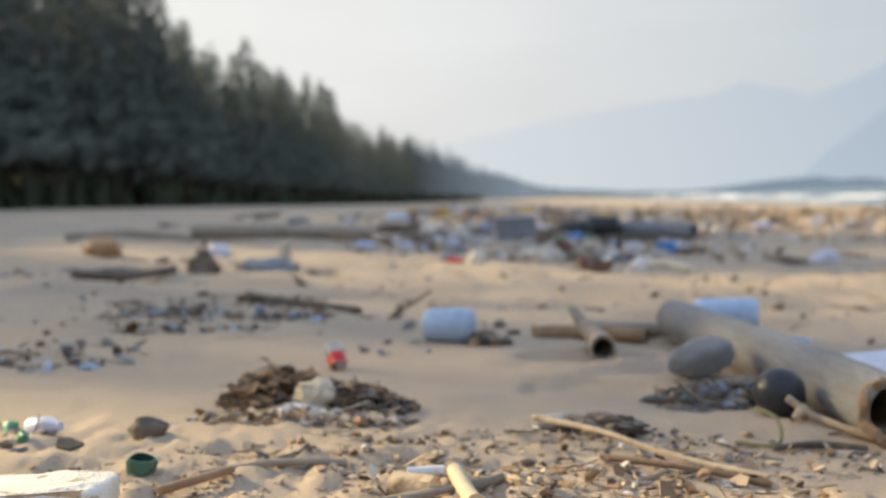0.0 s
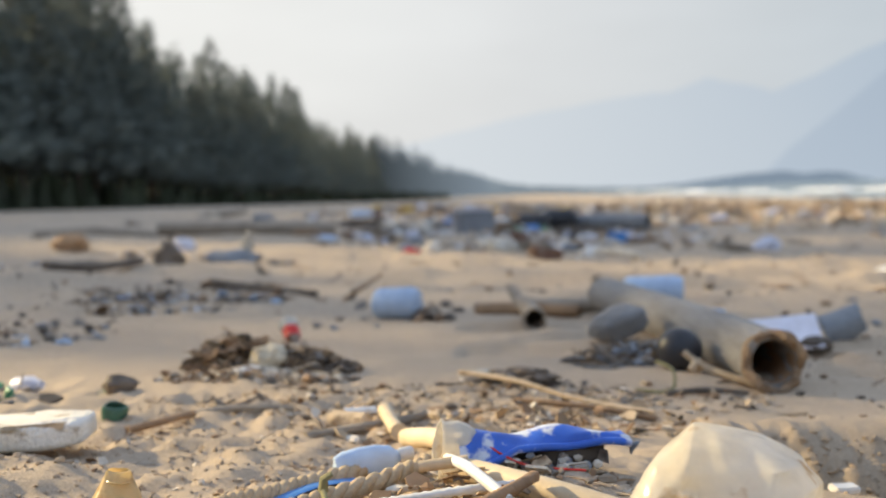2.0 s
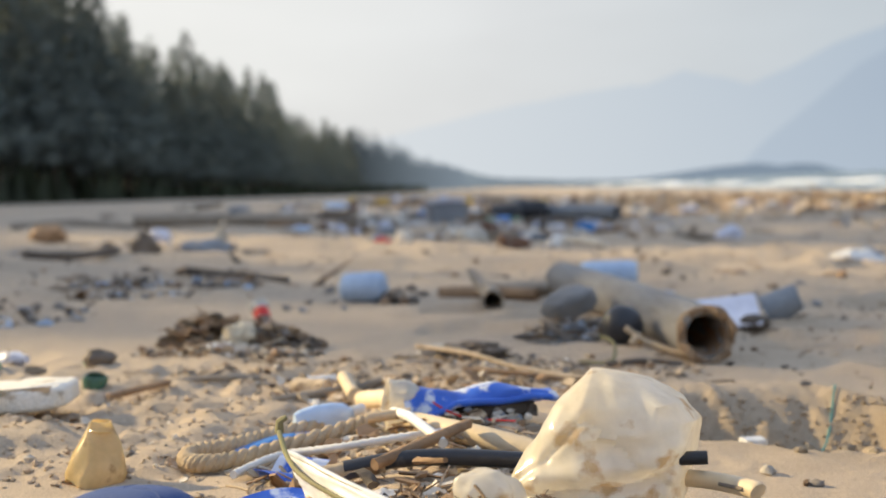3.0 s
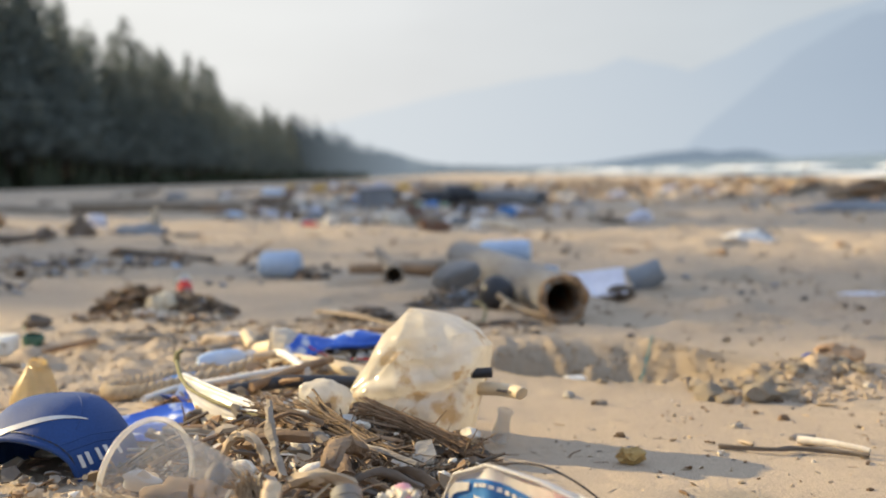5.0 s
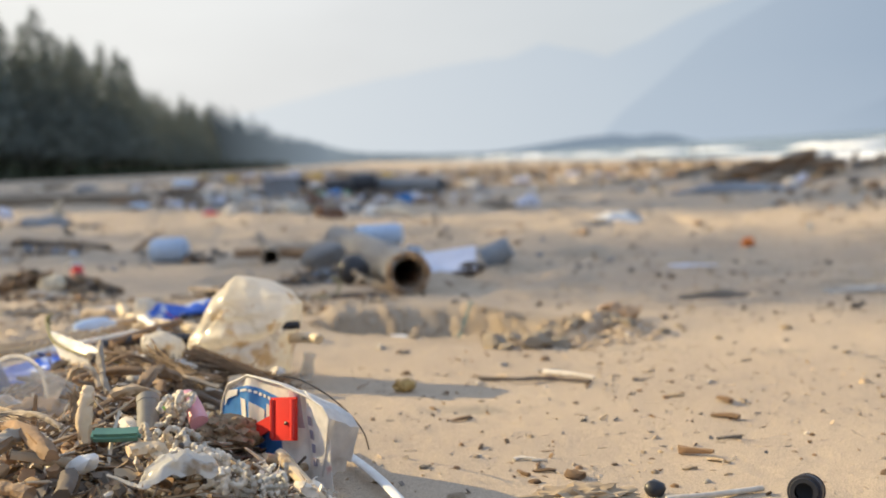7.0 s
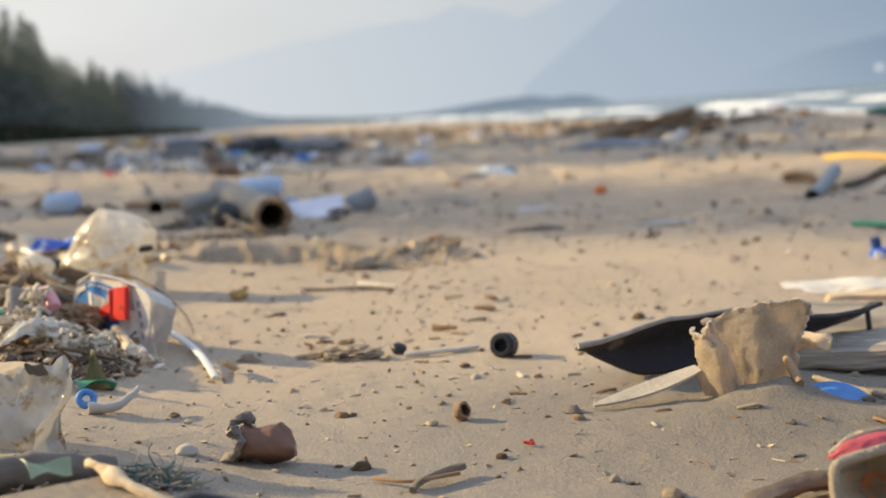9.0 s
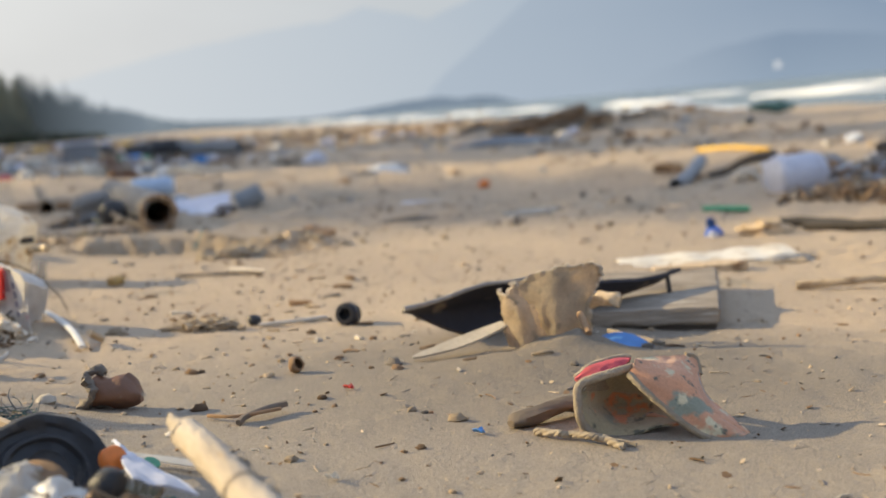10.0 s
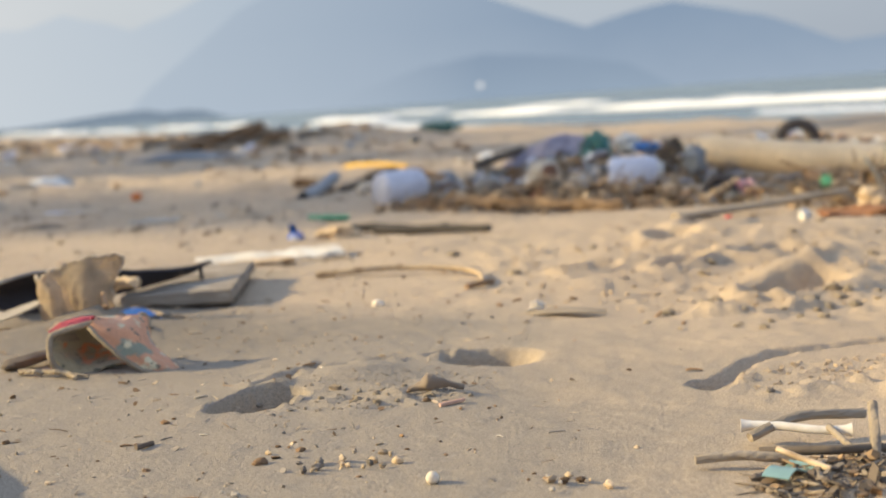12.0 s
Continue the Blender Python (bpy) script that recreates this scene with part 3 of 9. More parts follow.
def trunk_mesh(seed):
    rnd = random.Random(seed)
    v, f, n = [], [], 7
    rings = 9
    bend = rnd.uniform(-0.02, 0.02)
    for j in range(rings):
        t = j / (rings - 1)
        r = 0.016 * (1 - 0.92 * t) + 0.006 * max(0, 1 - t * 9)
        for i in range(n):
            a = 2 * math.pi * i / n
            v.append((r * math.cos(a) + bend * math.sin(3 * t), r * math.sin(a), t * 0.97 - 0.02))
    for j in range(rings - 1):
        for i in range(n):
            f.append((j * n + i, j * n + (i + 1) % n, (j + 1) * n + (i + 1) % n, (j + 1) * n + i))
    for k in range(16):
        h, a = rnd.uniform(0.12, 0.8), rnd.uniform(0, 6.28)
        ln = 0.16 * (1.05 - h)
        b, tip = Vector((0, 0, h)), Vector((ln * math.cos(a), ln * math.sin(a), h + ln * 0.6))
        sd = Vector((-math.sin(a), math.cos(a), 0)) * 0.0035
        i = len(v)
        v += [b - sd, b + sd, b + Vector((0, 0, 0.006)), tip]
        f += [(i, i + 1, i + 3), (i + 1, i + 2, i + 3), (i + 2, i, i + 3)]
    me = mesh_of("trunk", v, f)
    me.materials.append(BARK)
    return me


TREES = []
for seed in range(6):
    t = tagged(new("casuarina_tree"), "tall dark green casuarina tree at the beach edge", "tree", "casuarina wood")
    tr, cr = new("trunk", trunk_mesh(seed)), new("crown", crown_mesh(seed + 50))
    tr.parent = cr.parent = t
    TREES.append(t)
used = set()
rnd = random.Random(5)


def plant(l, s, h, slim=1.0):
    x, y = shore(l, s)
    k = rnd.randrange(6)
    m = pose(x, y, gz(x, y) - 0.1, 0, 0, rnd.uniform(0, 360))
    if k not in used:
        used.add(k)
        t = TREES[k]
        t.matrix_basis = m
    else:
        t = copy_thing(TREES[k], m)
    t.scale = (h * slim * rnd.uniform(0.95, 1.3),) * 2 + (h,)


def wood_height(s):
    """Tree height along the wood: a low stretch, then tall trees with a gap, lower ones farther on."""
    # below 44 the trees are unseen; heights and gap chosen to shape the beach shade
    if s < 14.1 or 16.0 < s < 18.7:
        return 7.0
    if s < 44:
        return 15.2 if s < 24.0 else 12.8
    return 14.6 - 3.4 * smooth01((s - 56) / 62) - 1.4 * smooth01((s - 105) / 75) + 2.2 * (float(vn(s * 0.07, 0.5, 61)) - 0.4)


BEHIND = []
s = -34.0
while s < 620:
    step = 0.6 if 13.2 < s < 24 else 0.9 if 24 <= s < 44 else (2.0 if s < 120 else (3.4 if s < 300 else 6.0))
    tall = wood_height(s)
    if s < 190:
        plant(-24 - rnd.uniform(0, 1.2), s, tall * (rnd.uniform(0.90, 1.05) if s < 34 else rnd.uniform(0.80, 1.08)), 0.77 if s < 44 else 1.0)
    else:
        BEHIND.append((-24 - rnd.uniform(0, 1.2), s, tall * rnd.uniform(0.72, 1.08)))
    if s > 30:
        BEHIND.append((-36 - rnd.uniform(0, 5.0), s + 0.6, max(tall, 9.0) * rnd.uniform(0.7, 0.95)))
    if s > 44:
        BEHIND.append((-27 - rnd.uniform(0, 2.0), s + 0.9, tall * rnd.uniform(0.75, 1.10)))
        BEHIND.append((-31.5 - rnd.uniform(0, 3.0), s + 0.4, tall * rnd.uniform(0.8, 1.08)))
    s += step * rnd.uniform(0.75, 1.25)


def wood_behind():
    """The rest of the wood, too many trees to tell apart."""
    light = []
    for k in range(4):
        m = crown_mesh(k + 80, 118, 2.1)
        light.append(([q.co.copy() for q in m.vertices], [tuple(q.vertices) for q in m.polygons]))
        bpy.data.meshes.remove(m)
    near, far = ([], []), ([], [])
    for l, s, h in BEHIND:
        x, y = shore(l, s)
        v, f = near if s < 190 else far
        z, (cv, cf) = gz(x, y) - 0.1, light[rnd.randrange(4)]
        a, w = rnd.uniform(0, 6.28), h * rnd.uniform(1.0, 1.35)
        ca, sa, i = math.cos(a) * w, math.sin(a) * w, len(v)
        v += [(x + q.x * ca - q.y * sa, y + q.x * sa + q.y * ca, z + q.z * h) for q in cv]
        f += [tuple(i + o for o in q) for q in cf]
    tagged(link("wood_behind", mesh_of("wood_behind", *near, smooth=0), NEEDLE), "dense dark green casuarina wood behind the front trees", "trees", kind="stuff")
    # far trees emit a painted haze colour instead of being lit
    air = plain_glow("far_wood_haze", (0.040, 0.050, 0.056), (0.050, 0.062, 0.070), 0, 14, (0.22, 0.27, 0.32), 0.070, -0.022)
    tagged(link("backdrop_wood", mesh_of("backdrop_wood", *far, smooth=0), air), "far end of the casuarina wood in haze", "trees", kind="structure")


wood_behind()


def undergrowth():
    rnd = random.Random(8)
    v, f = [], []
    for k in range(9000):
        s = 40 + 300 * rnd.random() ** 1.4
        x, y = shore(-23.2 - rnd.random() ** 2 * 12, s)
        h = rnd.uniform(0.25, 0.9) if rnd.random() < 0.8 else rnd.uniform(0.9, 2.4)
        z, a = gz(x, y) - 0.05, rnd.uniform(0, 6.28)
        w = h * rnd.uniform(0.12, 0.3)
        i = len(v)
        dx, dy = w * math.cos(a), w * math.sin(a)
        v += [(x - dx, y - dy, z), (x + dx, y + dy, z), (x + dy * 0.8, y - dx * 0.8, z + h)]
        f.append((i, i + 1, i + 2))
    return link("undergrowth", mesh_of("undergrowth", v, f, smooth=0), GRASS)


tagged(undergrowth(), "low green scrub along the foot of the wood", "scrub", kind="stuff")


# ---------------------------------------------------------------- shapes for the things
def tube(pts, radius, n=10, flat=1.0, rough=0.0, seed=0, hollow=0.0, twist=0.0, step=None):
    """A round bar along points. radius: number, or a function of 0..1. hollow: wall thickness of an open pipe."""
    pts = [Vector(p) for p in pts]
    if step:
        fine, m = [], len(pts)
        for k in range(m - 1):
            p0, p1, p2, p3 = pts[max(k - 1, 0)], pts[k], pts[k + 1], pts[min(k + 2, m - 1)]
            for q in range(step):
                t = q / step
                fine.append(0.5 * ((2 * p1) + (p2 - p0) * t + (2 * p0 - 5 * p1 + 4 * p2 - p3) * t * t + (3 * p1 - p0 - 3 * p2 + p3) * t ** 3))
        pts = fine + [pts[-1]]
    m = len(pts)
    rad = radius if callable(radius) else (lambda t: radius)
    v, f, side = [], [], None
    lay = [0.0] if not hollow else [0.0, hollow]
    for off in lay:
        side = None
        for k, p in enumerate(pts):
            d = (pts[min(k + 1, m - 1)] - pts[max(k - 1, 0)]).normalized()
            if side is None:
                side = d.cross(Vector((0, 0, 1)) if abs(d.z) < 0.95 else Vector((1, 0, 0))).normalized()
            side = (side - d * side.dot(d)).normalized()
            up, t = side.cross(d), k / (m - 1)
            for i in range(n):
                a = 2 * math.pi * i / n + twist * t
                r = max(rad(t) - off, 0.0004) * (1 + rough * (2 * float(vn(i * 1.9 + seed * 3, k * 0.9 + seed, seed)) - 1))
                v.append(p + side * math.cos(a) * r + up * math.sin(a) * r * flat)
    for s in range(len(lay)):
        b = s * m * n
        for k in range(m - 1):
            for i in range(n):
                q = (b + k * n + i, b + k * n + (i + 1) % n, b + (k + 1) * n + (i + 1) % n, b + (k + 1) * n + i)
                f.append(q if s else q[::-1])
    if hollow:
        b = m * n
        for i in range(n):
            j = (i + 1) % n
            f += [(i, j, b + j, b + i), ((m - 1) * n + j, (m - 1) * n + i, b + (m - 1) * n + i, b + (m - 1) * n + j)]
    else:
        f += [tuple(range(n)), tuple(range((m - 1) * n + n - 1, (m - 1) * n - 1, -1))]
    return v, f


def lathe(profile, n=24, shape=None):
    """A turned body from (radius, z) rows; shape: a function that bends each point."""
    v, f, m = [], [], len(profile)
    for r, z in profile:
        for i in range(n):
            a = 2 * math.pi * i / n
            p = Vector((r * math.cos(a), r * math.sin(a), z))
            v.append(shape(p, a) if shape else p)
    for k in range(m - 1):
        for i in range(n):
            j = (i + 1) % n
            f.append((k * n + i, k * n + j, (k + 1) * n + j, (k + 1) * n + i))
    if profile[0][0] > 1e-4:
        f.append(tuple(range(n - 1, -1, -1)))
    if profile[-1][0] > 1e-4:
        f.append(tuple(range((m - 1) * n, m * n)))
    return v, f


def open_lathe(profile, wall, n=28, shape=None):
    """A thin-walled vessel: out along the profile and back inside it."""
    inner = [(max(r - wall, 0.0002), z + (wall if k == 0 else 0)) for k, (r, z) in enumerate(profile)]
    return lathe([(0.0002, profile[0][1])] + profile + inner[::-1] + [(0.0002, inner[0][1])], n, shape)


def sheet(fn, nu=20, nv=14, thick=0.0015):
    """A thin curved piece: fn(u, v) gives its middle; both faces and the rim are built."""
    P = [[Vector(fn(i / (nu - 1), j / (nv - 1))) for i in range(nu)] for j in range(nv)]
    top, low = [], []
    for j in range(nv):
        for i in range(nu):
            du = P[j][min(i + 1, nu - 1)] - P[j][max(i - 1, 0)]
            dv = P[min(j + 1, nv - 1)][i] - P[max(j - 1, 0)][i]
            k = du.cross(dv)
            k = k.normalized() if k.length > 1e-12 else Vector((0, 0, 1))
            top.append(P[j][i] + k * thick / 2)
            low.append(P[j][i] - k * thick / 2)
    v, b, f = top + low, nu * nv, []
    for j in range(nv - 1):
        for i in range(nu - 1):
            q = (j * nu + i, j * nu + i + 1, (j + 1) * nu + i + 1, (j + 1) * nu + i)
            f += [q, tuple(b + k for k in q[::-1])]
    rim = [i for i in range(nu)] + [j * nu + nu - 1 for j in range(1, nv)] + [(nv - 1) * nu + i for i in range(nu - 2, -1, -1)] + [j * nu for j in range(nv - 2, 0, -1)]
    for k in range(len(rim)):
        a, c = rim[k], rim[(k + 1) % len(rim)]
        f.append((c, a, b + a, b + c))
    return v, f


def slab(lx, ly, lz, bevel=0.003, rough=0.0, cuts=6, seed=0, taper=0.0):
    """A worn block, its base at z = 0."""
    bm = bmesh.new()
    bmesh.ops.create_cube(bm, size=1.0)
    for p in bm.verts:
        p.co = Vector((p.co.x * lx, p.co.y * ly, (p.co.z + 0.5) * lz))
    if bevel:
        bmesh.ops.bevel(bm, geom=bm.edges[:], offset=bevel, segments=2, affect="EDGES")
    if cuts:
        long_edges = [e for e in bm.edges if e.calc_length() > max(lx, ly, lz) * 0.3]
        bmesh.ops.subdivide_edges(bm, edges=long_edges, cuts=cuts, use_grid_fill=True)
    v = []
    for p in bm.verts:
        c = p.co.copy()
        if taper:
            c.y *= 1 - taper * (c.x / lx + 0.5)
        if rough:
            c += noise.noise_vector(c * (0.35 / max(rough, 1e-4) ** 0.5 * 2 + 8) + Vector((seed, 0, 0))) * rough
            c += noise.noise_vector(c * 90 + Vector((seed, 3, 0))) * rough * 0.4
        v.append(c)
    bm.verts.index_update()
    f = [[q.index for q in p.verts] for p in bm.faces]
    bm.free()
    return v, f


def lump(r, seed=0, squash=(1, 1, 0.7), rough=0.35, sub=2, freq=1.6):
    """A stone, clod or crumpled ball, centred on its middle."""
    bm = bmesh.new()
    bmesh.ops.create_icosphere(bm, subdivisions=sub, radius=1.0)
    v = []
    for p in bm.verts:
        k = 1 + rough * noise.noise(p.co * freq + Vector((seed * 7.3, seed, 0))) + 0.35 * rough * noise.noise(p.co * freq * 3.1 + Vector((seed, 5, 0)))
        v.append(Vector((p.co.x * squash[0], p.co.y * squash[1], p.co.z * squash[2])) * r * k)
    bm.verts.index_update()
    f = [[q.index for q in p.verts] for p in bm.faces]
    bm.free()
    return v, f


def worn_block(lx, ly, lz, seed=0, rough=0.06, power=0.28):
    """A block with well rounded, uneven edges, standing on z = 0."""
    bm = bmesh.new()
    bmesh.ops.create_icosphere(bm, subdivisions=5, radius=1.0)
    v = []
    for p in bm.verts:
        c = [math.copysign(abs(q) ** power, q) * h / 2 for q, h in zip(p.co, (lx, ly, lz))]
        v.append(Vector(c) + noise.noise_vector(Vector(c) * 30 + Vector((seed, 0, 0))) * rough * lz + noise.noise_vector(Vector(c) * 110) * 0.35 * rough * lz + Vector((0, 0, lz / 2)))
    bm.verts.index_update()
    f = [[q.index for q in e.verts] for e in bm.faces]
    bm.free()
    return v, f


def spline_at(k, m):
    """Weights of a smooth curve through m points, at k in 0..1."""
    q = min(max(k, 0.0), 1.0) * (m - 1)
    i = min(int(q), m - 2)
    t = q - i
    w = np.zeros(m)
    for j, c in zip((i - 1, i, i + 1, i + 2), (-0.5 * t ** 3 + t * t - 0.5 * t, 1.5 * t ** 3 - 2.5 * t * t + 1, -1.5 * t ** 3 + 2 * t * t + 0.5 * t, 0.5 * t ** 3 - 0.5 * t * t)):
        if j < 0:
            w[0] += 2 * c
            w[1] -= c
        elif j >= m:
            w[m - 1] += 2 * c
            w[m - 2] -= c
        else:
            w[j] += c
    return w


def draped(rows, seed=0, wobble=0.002, fine=0.0, frayed=0.0):
    """A smooth bent surface over a few rows of corner points, for sheet(): u along a row, v from row to row."""
    pts = np.array(rows, float)

    def fn(u, v):
        q = np.einsum("j,i,jik->k", spline_at(v, len(pts)), spline_at(u, pts.shape[1]), pts)
        edge = frayed * (max(0, v - 0.8) * 5 + max(0, u - 0.8) * 5)
        return Vector(q) + noise.noise_vector(Vector((u * 4 + seed, v * 4, seed))) * wobble + noise.noise_vector(Vector((u * 14 + seed, v * 12, 5))) * (fine + edge)
    return fn


def part(name, vf, material, parent, label="", smooth=50):
    """One mesh under a thing or under a part."""
    return link(name, mesh_of(name, *vf, smooth=smooth), material, parent, label)


def thing(name, label, category, at, turn=(0, 0, 0), vf=None, material=None, group="", smooth=50, lift=0.0, kind=""):
    """A top-level thing at (x, y) on the sand, or at (x, y, z): one mesh, or an empty for parts."""
    ob = link(name, mesh_of(name, *vf, smooth=smooth), material) if vf else new(name)
    z = at[2] if len(at) > 2 else gz(at[0], at[1]) + lift
    ob.matrix_basis = pose(at[0], at[1], z, *turn)
    return tagged(ob, label, category, group, kind)


# colours of the washed-up things
CREAM = mat("cloudy_cream_plastic", (0.88, 0.85, 0.78), (0.82, 0.74, 0.59), 11, 0.22, 0.10, 60, through_light=0.45, clear=0.14, spots=(0.58, 0.42, 0.24), spot_at=0.575, dist=0.003)
CLEAR = mat("dirty_clear_plastic", (0.74, 0.71, 0.66), (0.62, 0.56, 0.46), 16, 0.12, 0.15, 60, through_light=0.20, clear=0.70, spots=(0.40, 0.31, 0.20), spot_at=0.66)
MILKY = mat("milky_bag_plastic", (0.70, 0.69, 0.66), (0.60, 0.57, 0.51), 12, 0.22, 0.3, 50, through_light=0.3, clear=0.38, spots=(0.34, 0.26, 0.17), spot_at=0.57)
WHITE = mat("white_plastic", (0.78, 0.77, 0.74), (0.62, 0.59, 0.54), 9, 0.38, 0.15, 70, spots=(0.42, 0.35, 0.26), spot_at=0.70)
BLUEWHITE = mat("pale_blue_plastic", (0.52, 0.64, 0.80), (0.42, 0.53, 0.70), 6, 0.40, 0.1, 50, spots=(0.40, 0.36, 0.30), spot_at=0.72)
LILAC = mat("bluish_white_drum_plastic", (0.66, 0.67, 0.76), (0.56, 0.57, 0.66), 6, 0.42, 0.1, 50, spots=(0.42, 0.40, 0.38), spot_at=0.73)
FOAMW = mat("weathered_polystyrene", (0.78, 0.74, 0.66), (0.62, 0.55, 0.43), 12, 0.85, 0.9, 150, spots=(0.36, 0.28, 0.18), spot_at=0.57, dist=0.004)
NAVY = mat("navy_fabric", (0.018, 0.062, 0.215), (0.012, 0.042, 0.15), 10, 0.72, 0.5, 420, sheen=0.04, spots=(0.16, 0.15, 0.16), spot_at=0.76, dist=0.001)
BLUE = mat("bright_blue_film", (0.04, 0.14, 0.60), (0.03, 0.09, 0.44), 14, 0.35, 0.15, 60, spots=(0.62, 0.65, 0.74), spot_at=0.515)
SKYB = mat("sky_blue_plastic", (0.09, 0.29, 0.66), (0.06, 0.21, 0.54), 9, 0.45, 0.1, 60)
RED = mat("red_plastic", (0.72, 0.035, 0.025), (0.58, 0.03, 0.02), 10, 0.35, 0.1, 60)
PINK = mat("pink_plastic", (0.72, 0.36, 0.38), (0.62, 0.28, 0.31), 10, 0.5, 0.1, 60)
ORANGE = mat("orange_plastic", (0.80, 0.24, 0.05), (0.66, 0.18, 0.04), 8, 0.5, 0.1, 60)
YELLOW = mat("yellow_plastic", (0.72, 0.46, 0.06), (0.60, 0.36, 0.05), 5, 0.55, 0.1, 50)
GREEN = mat("green_plastic", (0.10, 0.36, 0.20), (0.07, 0.26, 0.15), 8, 0.45, 0.1, 60)
TEAL = mat("teal_net", (0.10, 0.27, 0.25), (0.07, 0.19, 0.18), 8, 0.6, 0.2, 60)
BLACK = mat("black_plastic", (0.034, 0.034, 0.038), (0.023, 0.023, 0.026), 12, 0.42, 0.2, 80, spots=(0.10, 0.09, 0.08), spot_at=0.70)
RUBBER = mat("matt_black_rubber", (0.044, 0.041, 0.050), (0.030, 0.028, 0.034), 10, 0.8, 0.3, 120, spots=(0.16, 0.13, 0.10), spot_at=0.66)
GREYP = mat("grey_plastic", (0.26, 0.28, 0.30), (0.19, 0.20, 0.22), 7, 0.55, 0.15, 60, spots=(0.36, 0.31, 0.25), spot_at=0.68)
DRIFT = mat("pale_driftwood", (0.58, 0.45, 0.30), (0.42, 0.31, 0.195), 9, 0.85, 0.6, 70, island=0.3, stretch=(1, 1, 1), spots=(0.24, 0.155, 0.085), spot_at=0.60)
BAMBOO = mat("bleached_bamboo", (0.68, 0.55, 0.37), (0.54, 0.42, 0.27), 7, 0.6, 0.35, 50, spots=(0.28, 0.20, 0.12), spot_at=0.70)
GREYWOOD = mat("grey_weathered_wood", (0.385, 0.32, 0.245), (0.25, 0.205, 0.155), 12, 0.9, 0.8, 60, stretch=(0.35, 2.5, 2.5), dist=0.006)
BROWNW = mat("brown_wet_wood", (0.33, 0.205, 0.112), (0.19, 0.118, 0.066), 14, 0.85, 0.7, 70, vary=0.25, island=0.4)
DARKW = mat("dark_wood", (0.17, 0.135, 0.102), (0.105, 0.082, 0.064), 10, 0.88, 0.7, 60, vary=0.25, island=0.4)
ROPE = mat("sandy_rope", (0.52, 0.40, 0.26), (0.38, 0.28, 0.17), 30, 0.9, 0.8, 260, stretch=(1, 1, 1), dist=0.002)
SHELLM = mat("bleached_shell_and_coral", (0.72, 0.65, 0.54), (0.54, 0.46, 0.36), 20, 0.75, 0.5, 120, vary=0.2, island=0.3)
STONE = mat("grey_pebble", (0.25, 0.215, 0.18), (0.16, 0.135, 0.112), 30, 0.85, 0.4, 150, vary=0.3, island=0.45)
CLAY = mat("brown_fired_clay", (0.23, 0.115, 0.068), (0.155, 0.08, 0.05), 14, 0.5, 0.4, 90, spots=(0.26, 0.22, 0.18), spot_at=0.58)
FELT = mat("beige_torn_felt", (0.74, 0.62, 0.46), (0.54, 0.44, 0.32), 30, 0.95, 0.5, 320, dist=0.002, sheen=0.2, through_light=0.66, spots=(0.46, 0.39, 0.29), spot_at=0.62)
SANDCLOD = mat("damp_sand_clod", (0.48, 0.39, 0.28), (0.41, 0.335, 0.245), 9, 0.95, 0.8, 220, vary=0.12, dist=0.003)
PAPER = mat("white_coated_paper", (0.84, 0.81, 0.77), (0.76, 0.71, 0.66), 14, 0.5, 0.3, 90, spots=(0.66, 0.42, 0.40), spot_at=0.68, through_light=0.35)
CLOTHG = mat("grey_cloth", (0.27, 0.265, 0.26), (0.20, 0.195, 0.19), 8, 0.95, 0.6, 160, sheen=0.2)
VIOLET = mat("faded_violet_sheet", (0.42, 0.39, 0.47), (0.32, 0.29, 0.37), 4, 0.6, 0.3, 40, through_light=0.15)
CHAR = mat("charred_wood", (0.075, 0.066, 0.058), (0.045, 0.040, 0.036), 12, 0.9, 0.7, 70)
ORGANIC = mat("dry_leaf_litter", (0.37, 0.25, 0.140), (0.20, 0.132, 0.078), 22, 0.9, 0.5, 90, vary=0.3, island=0.45)
NETG = mat("dull_green_net", (0.10, 0.19, 0.16), (0.07, 0.13, 0.115), 8, 0.8, 0.4, 60)
ROOTW = mat("sandy_brown_root", (0.29, 0.20, 0.125), (0.15, 0.10, 0.064), 30, 0.9, 1.0, 110, dist=0.006, vary=0.2, island=0.3)
OLIVE = mat("olive_green_weed", (0.24, 0.22, 0.10), (0.17, 0.15, 0.075), 12, 0.8, 0.3, 80)
BINDING = mat("grey_tan_binding", (0.40, 0.33, 0.24), (0.30, 0.245, 0.18), 30, 0.95, 0.6, 300)


# ---------------------------------------------------------------- litter bank beside the path
def crumple(seed, amount, freq=14.0):
    def bend(p, a=0):
        return p + noise.noise_vector(p * freq + Vector((seed * 3.1, seed, 0))) * amount + noise.noise_vector(p * freq * 2.6 + Vector((seed, 0, 4))) * amount * 0.4
    return bend


